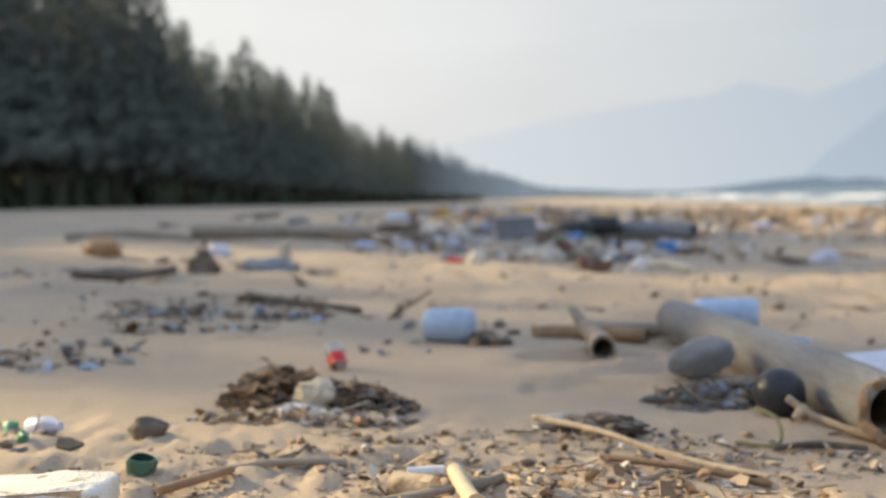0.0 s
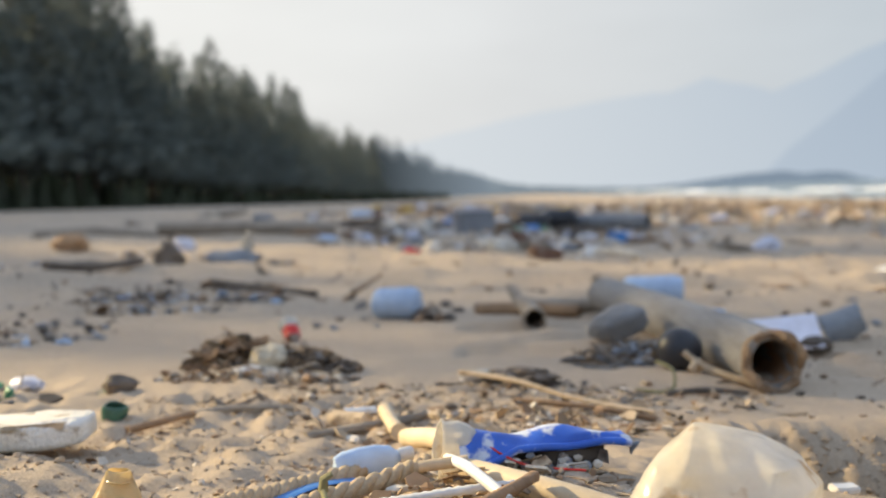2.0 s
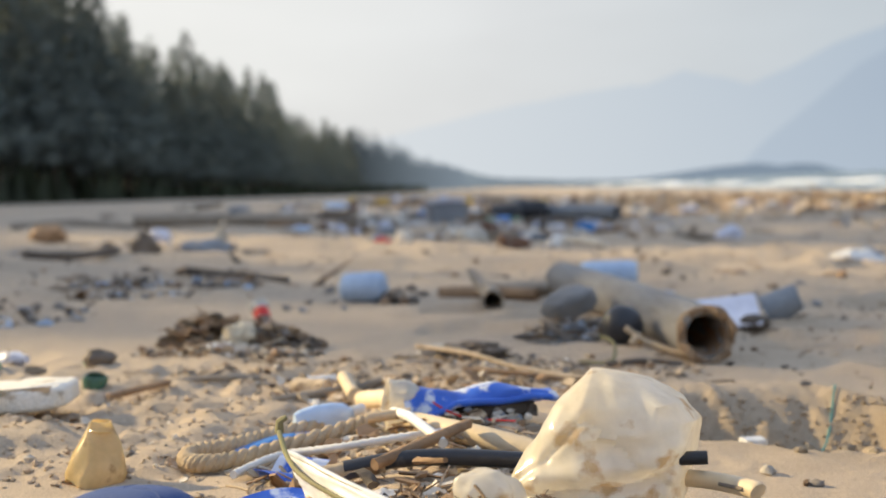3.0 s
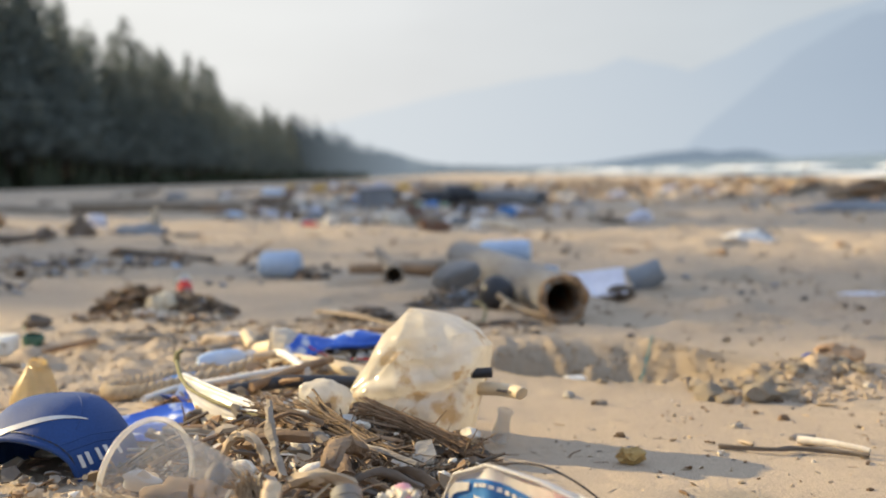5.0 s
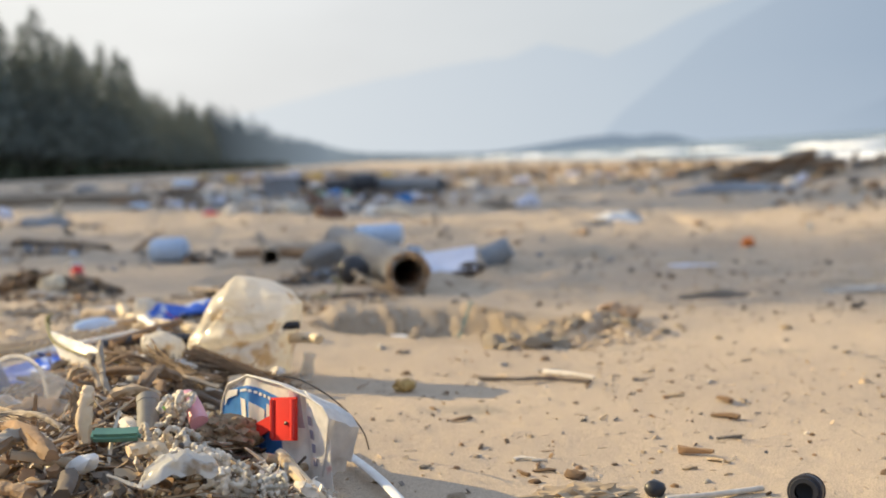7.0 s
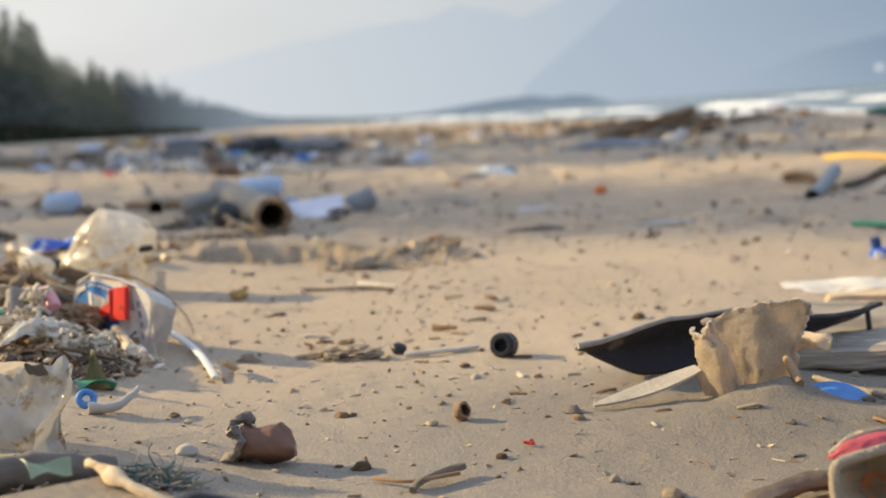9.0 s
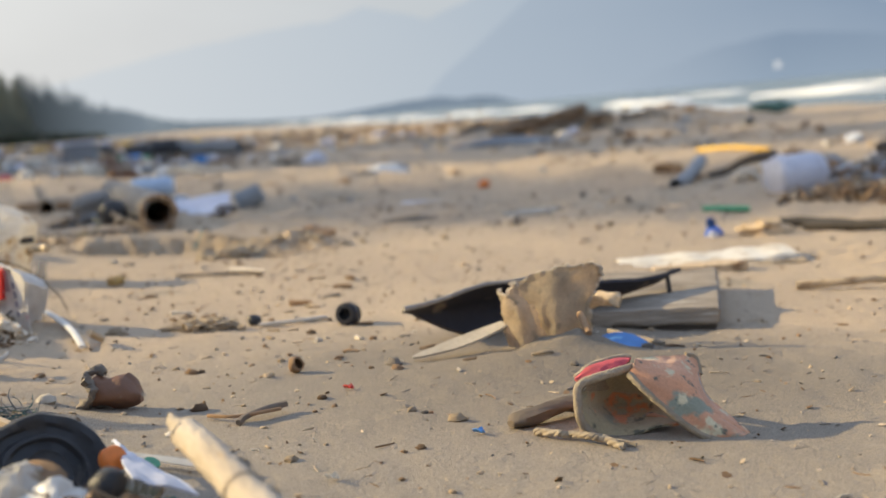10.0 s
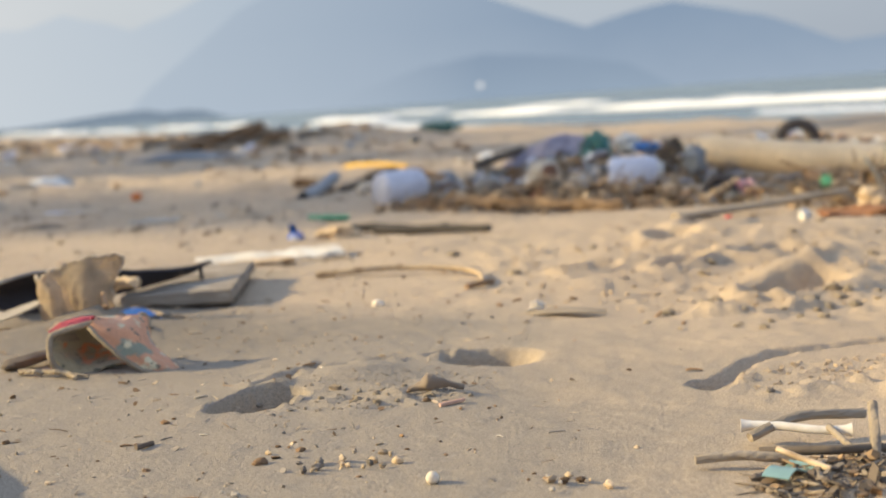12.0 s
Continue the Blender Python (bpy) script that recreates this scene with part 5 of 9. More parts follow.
def paper_carton():
    """Crushed white paper tub on its side: creased printed face, folded rim, white wall running back."""
    t = thing("paper_tub", "crushed white paper tub with blue and red print", "carton", (0.247, 0.126, 0.006), (0, 0, -55.4))
    cx = (-0.006, -0.008, -0.003, 0.011, 0.034, 0.051, 0.108, 0.146, 0.170, 0.182, 0.175, 0.160)
    cz = (-0.030, 0.020, 0.038, 0.057, 0.065, 0.071, 0.067, 0.060, 0.051, 0.040, 0.022, -0.020)

    def rim(u):
        k = u * (len(cx) - 1)
        return np.interp(k, range(len(cx)), cx), np.interp(k, range(len(cx)), cz)

    def wall(u, v):
        x, z = rim(u)
        return Vector((x + 0.006 * v * (0.5 - u), 0.034 * v, z - 0.016 * v * (z > 0))) + noise.noise_vector(Vector((u * 5, v * 3, 9))) * 0.003
    part("wall", sheet(wall, 56, 12, 0.0012), PAPER, t)
    part("folded_rim", tube([wall(q, 0.0) for q in np.linspace(0, 1, 60)], 0.0013, 8), PAPER, t)

    def front(x, s, out=0.0):
        """The printed face: s runs from the foot to the rim; a crease runs down it."""
        top = np.interp(x, cx[1:10], cz[1:10])
        crease = 0.005 * math.exp(-((x - 0.135) / 0.006) ** 2) - 0.004 * math.exp(-((x - 0.052) / 0.010) ** 2)
        return Vector((x, 0.002 + crease - out, -0.034 + (top + 0.033) * s)) + noise.noise_vector(Vector((x * 30, s * 3, 4))) * 0.0022
    main = part("pale_face", sheet(lambda u, v: front(-0.006 + 0.180 * u, v), 46, 16, 0.001), PAPER, t, "white and pink paper face")
    part("printed_face", sheet(lambda u, v: front(-0.003 + 0.102 * u, 0.05 + (0.94 - 0.13 * u) * v, 0.0018), 36, 14, 0.0008), PRINTB, main, "bright blue printed panel")
    for x0, w, s0, s1 in ((0.004, 0.022, 0.87, 0.98), (0.031, 0.013, 0.40, 0.82), (0.052, 0.022, 0.52, 0.76), (0.078, 0.014, 0.62, 0.78)):
        part("white_print", sheet(lambda u, v: front(x0 + w * u + 0.002 * v, s0 + (s1 - s0) * v - 0.05 * u * v, 0.0034), 8, 6, 0.0006), PAPER, main, "white printed patch")
    for k in range(8):
        part("print_mark", sheet(lambda u, v: front(0.034 + 0.0068 * k + 0.0044 * u, 0.885 - 0.009 * k + 0.028 * v, 0.0034), 3, 3, 0.0005), WHITE, main, "small worn white printed mark")
    part("pink_stain", sheet(lambda u, v: front(0.119 + 0.014 * u - 0.003 * v, 0.62 + 0.36 * v, 0.0018), 6, 8, 0.0006), mat("faded_mauve_print", (0.60, 0.47, 0.49), (0.50, 0.37, 0.40), 30, 0.6, 0.2, 90), main, "faded mauve stain")
    for k in range(4):
        part("print_mark", sheet(lambda u, v: front(0.146 + 0.005 * u + 0.001 * k, 0.78 - 0.14 * k - 0.09 * v, 0.0018), 4, 4, 0.0006), VIOLET, main, "violet printed mark")


paper_carton()


def red_clip():
    t = thing("red_clip", "bright red plastic clip stuck in the paper tub", "clip", (0.306, 0.022, 0.020), (80, -6, -52))
    t.scale = (1.45, 1.05, 1.0)
    main = part("plate", sheet(lambda u, v: (0.026 * (u - 0.5), 0.040 * v, 0.002 * math.sin(3 * u)), 8, 8, 0.0032), RED, t)
    for q in (-0.011, 0.011):
        part("rib", tube([(q, 0.002, 0.003), (q, 0.038, 0.003)], 0.0022, 8), RED, main)
    part("tongue", sheet(lambda u, v: (-0.030 + 0.022 * u, 0.002 + 0.014 * v + 0.010 * u, 0.001), 6, 6, 0.003), RED, t)
    part("rivet", ([p + Vector((0.005, 0.016, 0.0045)) for p in lump(0.0022, 2, (1, 1, 0.6), 0.1, 1)[0]], lump(0.0022, 2, sub=1)[1]), CLAY, main, "rusty rivet")


red_clip()
bent_tube("wire", "thin dark bent wire over the paper tub", "wire", [(0.275, 0.14, 0.078), (0.32, 0.125, 0.085), (0.36, 0.125, 0.065), (0.39, 0.14, 0.03), (0.398, 0.15, 0.004)], 0.0009, DARKW, 6)

DULLP = mat("dull_grey_tube_plastic", (0.40, 0.375, 0.335), (0.30, 0.28, 0.25), 20, 0.65, 0.2, 80, through_light=0.35, spots=(0.22, 0.17, 0.12), spot_at=0.66)
t = thing("marker_tube", "grey plastic pen barrel standing in litter", "tube", (0.173, 0.055, 0.026), (-50, 6, 6))
part("barrel", tube([(0, 0, -0.004), (0, 0, 0.050)], 0.0112, 20, hollow=0.0012), DULLP, t)
part("collar", tube([(0, 0, 0.046), (0, 0, 0.054)], 0.0118, 20, hollow=0.0016), DULLP, t)
# black plug paints the shade inside the barrel's open end
part("dark_end", tube([(0, 0, -0.0042), (0, 0, 0.004)], 0.0100, 16), BLACK, t, "black plug for the shade in the open end")
thing("bark_lump", "rough brown lump of bark", "bark", (0.254, 0.058, 0.024), (0, 10, 12), lump(0.026, 6, (1.2, 0.75, 0.68), 0.45, 4, 3.2), mat("brown_pumice_bark", (0.40, 0.29, 0.18), (0.24, 0.165, 0.10), 60, 0.95, 0.9, 160, spots=(0.12, 0.085, 0.055), spot_at=0.60, dist=0.004))
thing("lighter", "flat green plastic lighter case", "lighter", (0.152, -0.020, 0.046), (24, 3, -4), slab(0.046, 0.016, 0.009, 0.003, 0.0008, 3), mat("sea_green_plastic", (0.13, 0.27, 0.19), (0.10, 0.21, 0.15), 14, 0.35, 0.1, 60, spots=(0.34, 0.40, 0.32), spot_at=0.62))
t = thing("pill_tube", "short pink plastic tube with a rounded end", "tube", (0, 0, 0))
part("tube", tube([(0.2102, 0.0940, 0.0588), (0.2142, 0.0834, 0.0550), (0.2200, 0.0721, 0.0451), (0.2246, 0.0511, 0.0377)], lambda q: 0.0098 * (0.45 + 0.55 * min(1, q * 9) ** 0.5), 14, step=8), PINK, t)
bent_tube("plastic_strip", "bright lime green plastic strip in the bank", "strip", [(0.182, 0.076, 0.046), (0.198, 0.095, 0.050)], 0.0045, mat("lime_green_plastic", (0.34, 0.62, 0.06), (0.26, 0.50, 0.05), 12, 0.4, 0.1, 60), 8, flat=0.5)
thing("shell_piece", "rough cream shell lump on the paper tub", "shell", (0.2927, 0.0852, 0.0455), (10, 20, 0), lump(0.0095, 12, (0.9, 0.45, 1.15), 0.3, 3, 2.0), SHELLM)


def foam_net(at, r, seed, label="knotted white foam netting"):
    """Bundle of soft foam cords, beaded and knotted."""
    t = thing("foam_net", label, "foam net", at, (0, 0, seed * 40), group="foam netting")
    rnd = random.Random(seed)
    for k in range(9):
        a, h = rnd.uniform(0, 6.28), rnd.uniform(-0.4, 1)
        p0 = Vector((math.cos(a), math.sin(a), h)).normalized() * r * rnd.uniform(0.4, 0.8)
        pts, p, d = [p0], p0, Vector((rnd.gauss(0, 1), rnd.gauss(0, 1), rnd.gauss(-0.3, 0.7))).normalized()
        for j in range(10):
            d = (d + Vector((rnd.gauss(0, 0.6), rnd.gauss(0, 0.6), rnd.gauss(0, 0.6))) - p * 0.5 / r).normalized()
            p = p + d * r * 0.20
            pts.append(p)
        part("beaded_cord", tube(pts, lambda q: r * (0.095 + 0.022 * math.sin(q * 62 + k)), 7, rough=0.25, seed=k, step=4), (SHELLM, FOAMW, SHELLM)[k % 3], t)
    return t


foam_net((0.206, 0.050, 0.056), 0.026, 1)
foam_net((0.200, -0.070, 0.040), 0.028, 2)
foam_net((0.232, -0.085, 0.036), 0.028, 3)
foam_net((0.268, -0.150, 0.016), 0.026, 4)
foam_net((0.245, -0.120, 0.022), 0.030, 5)
foam_net((0.290, -0.105, 0.006), 0.022, 6)


def small_bag(at, size, seed, label, material=MILKY, turn=0):
    fn = lambda u, v: (Vector((size * (u - 0.5) * (1 - 0.3 * v), size * 0.7 * (v - 0.5), size * 0.28 * math.sin(math.pi * u) * math.sin(math.pi * (0.1 + 0.9 * v))))
                       + noise.noise_vector(Vector((u * 5 + seed, v * 5, 0))) * size * 0.10 + noise.noise_vector(Vector((u * 12 + seed, v * 12, 3))) * size * 0.03)
    return thing("plastic_bag", label, "bag", at, (0, 0, turn), sheet(fn, 26, 22, 0.0008), material, "plastic bags")


small_bag((0.215, -0.140, 0.034), 0.075, 2, "crumpled milky plastic bag on litter", turn=10)
thing("cushion_piece", "worn cream foam cushion piece on litter", "foam", (0.200, -0.255, 0.010), (0, 6, -14), lump(0.036, 15, (1.5, 0.7, 0.45), 0.4, 3, 2.2), DRIFT)


SACK = mat("stained_sack_plastic", (0.56, 0.56, 0.55), (0.45, 0.43, 0.39), 30, 0.25, 0.4, 60, through_light=0.25, clear=0.46, spots=(0.33, 0.24, 0.14), spot_at=0.545)


def big_bag():
    """Stiff dirty translucent sack standing on edge, its torn rim jagged, one side folded back."""
    t = thing("plastic_sack", "dirty translucent plastic sack with jagged torn edge", "sack", (0.0, 0.0, 0.0))

    def top(u):
        return 0.040 + 0.030 * u + 0.006 * noise.noise(Vector((u * 9, 1, 0))) + 0.010 * noise.noise(Vector((u * 26, 2, 0)))

    def skin(u, v):
        x = 0.075 + 0.200 * u
        lean = 0.030 * v + 0.016 * math.sin(u * 5) * v
        return Vector((x - 0.008 * v * (1 - u) + 0.010 * v * u, -0.556 + lean + 0.020 * (1 - u), -0.006 + (top(u) + 0.006) * v)) + noise.noise_vector(Vector((u * 5, v * 3, 2))) * 0.009 + noise.noise_vector(Vector((u * 16, v * 6, 3))) * 0.0025
    part("skin", sheet(skin, 60, 20, 0.0008), SACK, t)

    def fold(u, v):
        a = skin(1.0, v)
        return a + Vector((0.004 * math.sin(3 * u) - 0.030 * u * (1 - v), -0.030 * u + 0.006 * math.sin(7 * v), -0.010 * u * v)) + noise.noise_vector(Vector((u * 4, v * 4, 6))) * 0.003
    part("fold", sheet(fold, 14, 20, 0.0008), SACK, t, "folded side of the sack")
    part("back", sheet(lambda u, v: skin(0.15 + 0.85 * u, v * 0.9) + Vector((0, 0.045 * math.sin(math.pi * u), 0)), 30, 14, 0.0008), SACK, t)
    part("tar_flake", sheet(lambda u, v: skin(0.86 + 0.06 * u, 0.84 + 0.16 * v) + Vector((0, -0.002, 0.002)), 6, 6, 0.001), DARKW, t, "black flake stuck on the sack")


big_bag()
bent_tube("strap", "curved white plastic strap on the sand", "strap", [(0.352, 0.165, 0.012), (0.385, 0.03, 0.012), (0.403, -0.08, 0.012), (0.415, -0.19, 0.006)], lambda q: 0.0054 - 0.001 * abs(q - 0.4), WHITE, 10, flat=0.45)
bent_tube("stick", "short split pale stick beside the strap", "stick", [(0.44, -0.135, 0.006), (0.425, -0.175, 0.022)], 0.0045, DRIFT, 8, 0.15, group="loose sticks")
for k, (a, b) in enumerate((((0.30, -0.01), (0.335, -0.10)), ((0.285, 0.01), (0.33, 0.05)), ((0.318, 0.01), (0.352, 0.07)))):
    bent_tube("stick", "short pale broken stick at the litter edge", "stick", [(*a, 0.03 - 0.008 * k), (*b, 0.006)], 0.006 - 0.001 * k, DRIFT, 8, 0.12, group="loose sticks", seed=k)


def flower_ring():
    t = thing("cap_ring", "bright blue round plastic cap ring", "cap", (0.285, -0.372, 0.0), (62, 0, 10), lift=0.0)
    part("ring", tube([(0.0072 * math.cos(a), 0.0072 * math.sin(a), 0) for a in np.linspace(0, 6.283, 25)], 0.0034, 8, rough=0.05), SKYB, t)
    part("hub", lathe([(0.0035, -0.001), (0.0035, 0.001)], 10), WHITE, t)
    t.matrix_basis = pose(0.285, -0.372, gz(0.285, -0.372) + 0.009, 62, 0, 10)


flower_ring()
bent_tube("bone", "curved grey-white bone piece", "bone", [(0.288, -0.40, 0.006), (0.312, -0.395, 0.008), (0.330, -0.365, 0.016), (0.334, -0.345, 0.020)], lambda q: 0.0060 - 0.004 * q, mat("grey_bone", (0.50, 0.46, 0.41), (0.40, 0.36, 0.31), 20, 0.7, 0.4, 90), 9, 0.15)
t = thing("torn_packet", "olive and green torn packet standing in sand", "packet", (0.288, -0.268), (0, 0, 20))
part("leaf", sheet(lambda u, v: (0.030 * (u - 0.5) * (1 - v), 0.004 * math.sin(5 * u), 0.042 * v), 8, 10, 0.001), OLIVE, t)
part("base", sheet(lambda u, v: (0.040 * (u - 0.5), -0.010 + 0.02 * v, 0.004 + 0.008 * math.sin(3 * u + 2 * v)), 8, 6, 0.001), GREEN, t)


def clay_neck():
    t = thing("clay_bottle_neck", "broken brown clay bottle neck crusted with grey", "pottery", (0.466, -0.572, -0.022), (0, 80, 156))
    part("neck", open_lathe([(0.0080, 0.0), (0.0145, 0.004), (0.0172, 0.012), (0.0160, 0.022), (0.0130, 0.031), (0.0128, 0.039), (0.0165, 0.047)], 0.003, 30, crumple(3, 0.0060, 50)), CLAY, t)
    part("crust", tube([(0.0185 * math.cos(a), 0.0185 * math.sin(a), 0.047 + 0.006 * math.sin(3 * a)) for a in np.linspace(-1.2, 3.6, 20)], lambda q: 0.0042 + 0.0016 * math.sin(q * 21), 9, rough=0.7, step=3), STONE, t, "grey barnacle crust")


clay_neck()


LIDM = mat("scuffed_black_plastic", (0.030, 0.031, 0.035), (0.020, 0.021, 0.024), 26, 0.55, 0.5, 140, spots=(0.055, 0.053, 0.052), spot_at=0.62, dist=0.002)


def ribbed_lid():
    """Black ribbed drum lid, tilted up on the litter."""
    t = thing("drum_lid", "black ribbed plastic drum lid tilted in litter", "lid", (0.382, -0.890, -0.010), (56, 6, 26))
    part("disc", lathe([(0.0005, 0.003), (0.018, 0.003), (0.020, 0.005), (0.022, 0.003), (0.029, 0.003), (0.031, 0.007), (0.034, 0.007), (0.036, 0.003), (0.042, 0.004), (0.044, 0.008), (0.049, 0.009), (0.052, 0.005), (0.052, -0.006), (0.050, -0.008), (0.047, -0.004), (0.0005, -0.003)], 64, crumple(2, 0.0035, 26)), LIDM, t)
    part("lug", lathe([(0.0005, -0.004), (0.010, -0.004), (0.012, 0.0), (0.011, 0.006), (0.006, 0.009), (0.0005, 0.009)], 18, crumple(5, 0.002, 60)), LIDM, t).matrix_basis = pose(0.036, -0.040, 0.008)


ribbed_lid()
thing("screw_top", "bright orange plastic bottle cap", "cap", (0.430, -0.895, -0.002), (70, 10, 30), lathe([(0.009, -0.004), (0.0098, -0.003), (0.0098, 0.005), (0.008, 0.007), (0.0005, 0.007)], 22), ORANGE, lift=0.010)
thing("screw_top", "small green plastic bottle cap", "cap", (0.459, -0.842), (30, 10, 30), lathe([(0.006, -0.004), (0.0066, -0.003), (0.0066, 0.004), (0.0005, 0.005)], 18), GREEN, lift=0.006)
t = thing("driftwood_stick", "thick pale stripped driftwood stick with split end", "stick", (0, 0, 0))
STRIPPED = mat("stripped_driftwood", (0.50, 0.43, 0.345), (0.37, 0.305, 0.235), 16, 0.8, 0.7, 90, stretch=(2.2, 0.5, 2.2), spots=(0.36, 0.27, 0.18), spot_at=0.60, dist=0.004)
stick_path = [(0.4755, -0.994, 0.036), (0.481, -1.03, 0.036), (0.488, -1.09, 0.036), (0.496, -1.158, 0.034), (0.507, -1.24, 0.028), (0.530, -1.42, -0.020)]
part("trunk", tube(stick_path, lambda q: 0.0106 * (0.62 + 0.38 * min(1, q * 9)), 20, 1.0, 0.05, 3, step=9), STRIPPED, t)
part("split_end", sheet(lambda u, v: Vector((0.4695 + 0.012 * u * (0.30 + 0.70 * v), -0.972 - 0.046 * v, 0.034 + 0.008 * math.sin(2.4 * u + 0.3) + 0.003 * v)) + noise.noise_vector(Vector((u * 3, v * 6, 2))) * 0.0012, 10, 14, 0.003), STRIPPED, t, "pointed split end")
part("torn_bark", sheet(lambda u, v: Vector((0.4995 + 0.004 * math.sin(9 * v) + 0.010 * v, -1.09 - 0.10 * v, 0.028 + 0.010 * u)) + noise.noise_vector(Vector((u * 3, v * 9, 5))) * 0.002, 6, 24, 0.0015), GREYWOOD, t, "grey torn bark along one side")
part("ring_crack", tube([(0.496 + 0.0116 * math.cos(a), -1.158 + 0.002 * math.sin(2 * a), 0.034 + 0.0116 * math.sin(a)) for a in np.linspace(0, 6.283, 26)], 0.0007, 5), GREYWOOD, t, "thin crack round the stick")
thing("rubber_bulb", "small black rubber bulb in the litter", "bulb", (0.425, -1.035, 0.016), (20, 30, 0), lathe([(0.0005, -0.012), (0.008, -0.010), (0.012, 0.0), (0.010, 0.008), (0.005, 0.013), (0.0005, 0.014)], 18, crumple(4, 0.003, 60)), LIDM)
thing("torn_net", "knotted teal net scrap", "net", (0.455, -1.10, 0.004), (0, 0, 20), lump(0.014, 8, (1.6, 0.6, 0.5), 0.7, 3, 3.4), TEAL)
bent_tube("hose", "white corrugated hose piece in the litter", "hose", [(0.418, -0.945, 0.016), (0.436, -0.945, 0.016), (0.462, -0.942, 0.012)], lambda q: 0.0058 + 0.0011 * math.sin(q * 75), WHITE, 12, step=26)
thing("plastic_piece", "torn blue-grey plastic triangle leaning on the lid", "plastic piece", (0, 0, 0), (0, 0, 0), sheet(lambda u, v: Vector((0.434, -0.822, -0.006)) * (1 - v) + (Vector((0.440, -0.985, 0.006)) * (1 - u) + Vector((0.484, -0.985, -0.012)) * u) * v + noise.noise_vector(Vector((u * 4, v * 5, 1))) * 0.003, 12, 16, 0.0016), LILAC)
bent_tube("strap", "translucent white strip lying on sand", "strap", [(0.440, -0.812, 0.008), (0.485, -0.84, 0.008), (0.532, -0.866, 0.004)], 0.0065, MILKY, 8, flat=0.3)
bent_tube("stick", "knotted brown stick over the board", "stick", [(0.308, -0.712, 0.030), (0.322, -0.740, 0.030), (0.340, -0.768, 0.026), (0.372, -0.800, 0.020)], lambda q: 0.0034 + 0.0030 * math.exp(-((q - 0.42) * 9) ** 2), DRIFT, 9, 0.3, group="loose sticks", seed=5)
thing("flat_board", "thin brown board fragment in the litter", "board", (0.302, -0.785, 0.010), (7, 5, 36), slab(0.115, 0.075, 0.006, 0.001, 0.002, 4, 2), mat("tan_fibreboard", (0.36, 0.285, 0.20), (0.29, 0.225, 0.155), 12, 0.9, 0.4, 120))
bent_tube("log", "short dark driftwood log with a node", "log", [(0.190, -0.700, 0.014), (0.244, -0.676, 0.014), (0.280, -0.660, 0.012), (0.320, -0.640, 0.008)], lambda q: 0.0135 - 0.003 * q + 0.003 * math.exp(-((q - 0.5) * 16) ** 2), mat("dark_grey_driftwood", (0.21, 0.18, 0.15), (0.13, 0.11, 0.09), 14, 0.9, 0.7, 70), 14, 0.10, step=8)
thing("leaf_scrap", "pale green plastic scrap beside the log", "plastic piece", (0.282, -0.725, 0.026), (30, 10, 30), sheet(lambda u, v: (0.034 * (u - 0.5), 0.022 * (v - 0.5) * (1 - 0.5 * u), 0.004 * math.sin(5 * u + 3 * v)), 10, 8, 0.001), mat("pale_green_film", (0.44, 0.52, 0.36), (0.34, 0.42, 0.28), 20, 0.5, 0.3, 70, through_light=0.2))
thing("coconut_shell", "broken brown coconut husk piece", "husk", (0.372, -0.985, 0.004), (24, -16, -34), sheet(lambda u, v: (0.034 * math.sin(2.2 * (u - 0.5)), 0.042 * (v - 0.5) * math.sin(math.pi * (0.15 + 0.7 * u)), 0.022 * math.cos(2.2 * (u - 0.5)) - 0.010), 16, 12, 0.004), BROWNW)
small_bag((0.360, -0.995, 0.010), 0.075, 7, "torn white plastic film", MILKY, 60)
small_bag((0.392, -1.02, 0.002), 0.075, 8, "torn white plastic film", WHITE, -20)
small_bag((0.330, -1.03, 0.002), 0.080, 11, "torn white plastic film", MILKY, 100)
thing("torn_net", "knotted teal net scrap", "net", (0.449, -0.962), (0, 0, 20), lump(0.014, 8, (1.6, 0.6, 0.35), 0.6, 3, 3), TEAL, lift=0.004)
bent_tube("slate", "dark flat splinter of wood", "splinter", [(0.50, -1.00, 0.004), (0.548, -0.975, 0.003), (0.572, -0.965, 0.002)], lambda q: 0.010 * (1 - 0.8 * q), DARKW, 8, 0.1, flat=0.3)


def fibre_bundle(name, label, category, pts, r, material, n=120, group="", seed=0):
    """A torn strip of husk: many stiff fibres laid along one bent line, frayed at both ends."""
    rnd, pts = random.Random(seed), np.array(pts, float)
    o, v, f = Vector(pts[0]), [], []
    for k in range(n):
        a, q = rnd.uniform(0, 6.28), math.sqrt(rnd.random())
        t0 = rnd.uniform(-0.02, 0.62)
        t1 = min(1.02, t0 + rnd.uniform(0.25, 0.6))
        side, up, wave = r * q * math.cos(a), r * 0.55 * q * math.sin(a), rnd.uniform(0, 6.28)
        line = []
        for j in range(8):
            t = t0 + (t1 - t0) * j / 7
            c = Vector(spline_at(t, len(pts)) @ pts)
            d = Vector(spline_at(min(t + 0.05, 1), len(pts)) @ pts) - Vector(spline_at(max(t - 0.05, 0), len(pts)) @ pts)
            w = d.cross(Vector((0, 0, 1))).normalized()
            fray = 1 + 0.9 * max(0, abs(t - 0.5) - 0.3) * 5
            line.append(c - o + w * (side * fray + 0.38 * r * math.sin(5 * t + wave)) + Vector((0, 0, up * fray)))
        thin = r * rnd.uniform(0.035, 0.10)
        tv, tf = tube(line, lambda q: thin * (1 - 0.5 * q), 5, rough=0.2, seed=k)
        f += [tuple(len(v) + e for e in g) for g in tf]
        v += tv
    return thing(name, label, category, o, (0, 0, 0), (v, f), material, group)


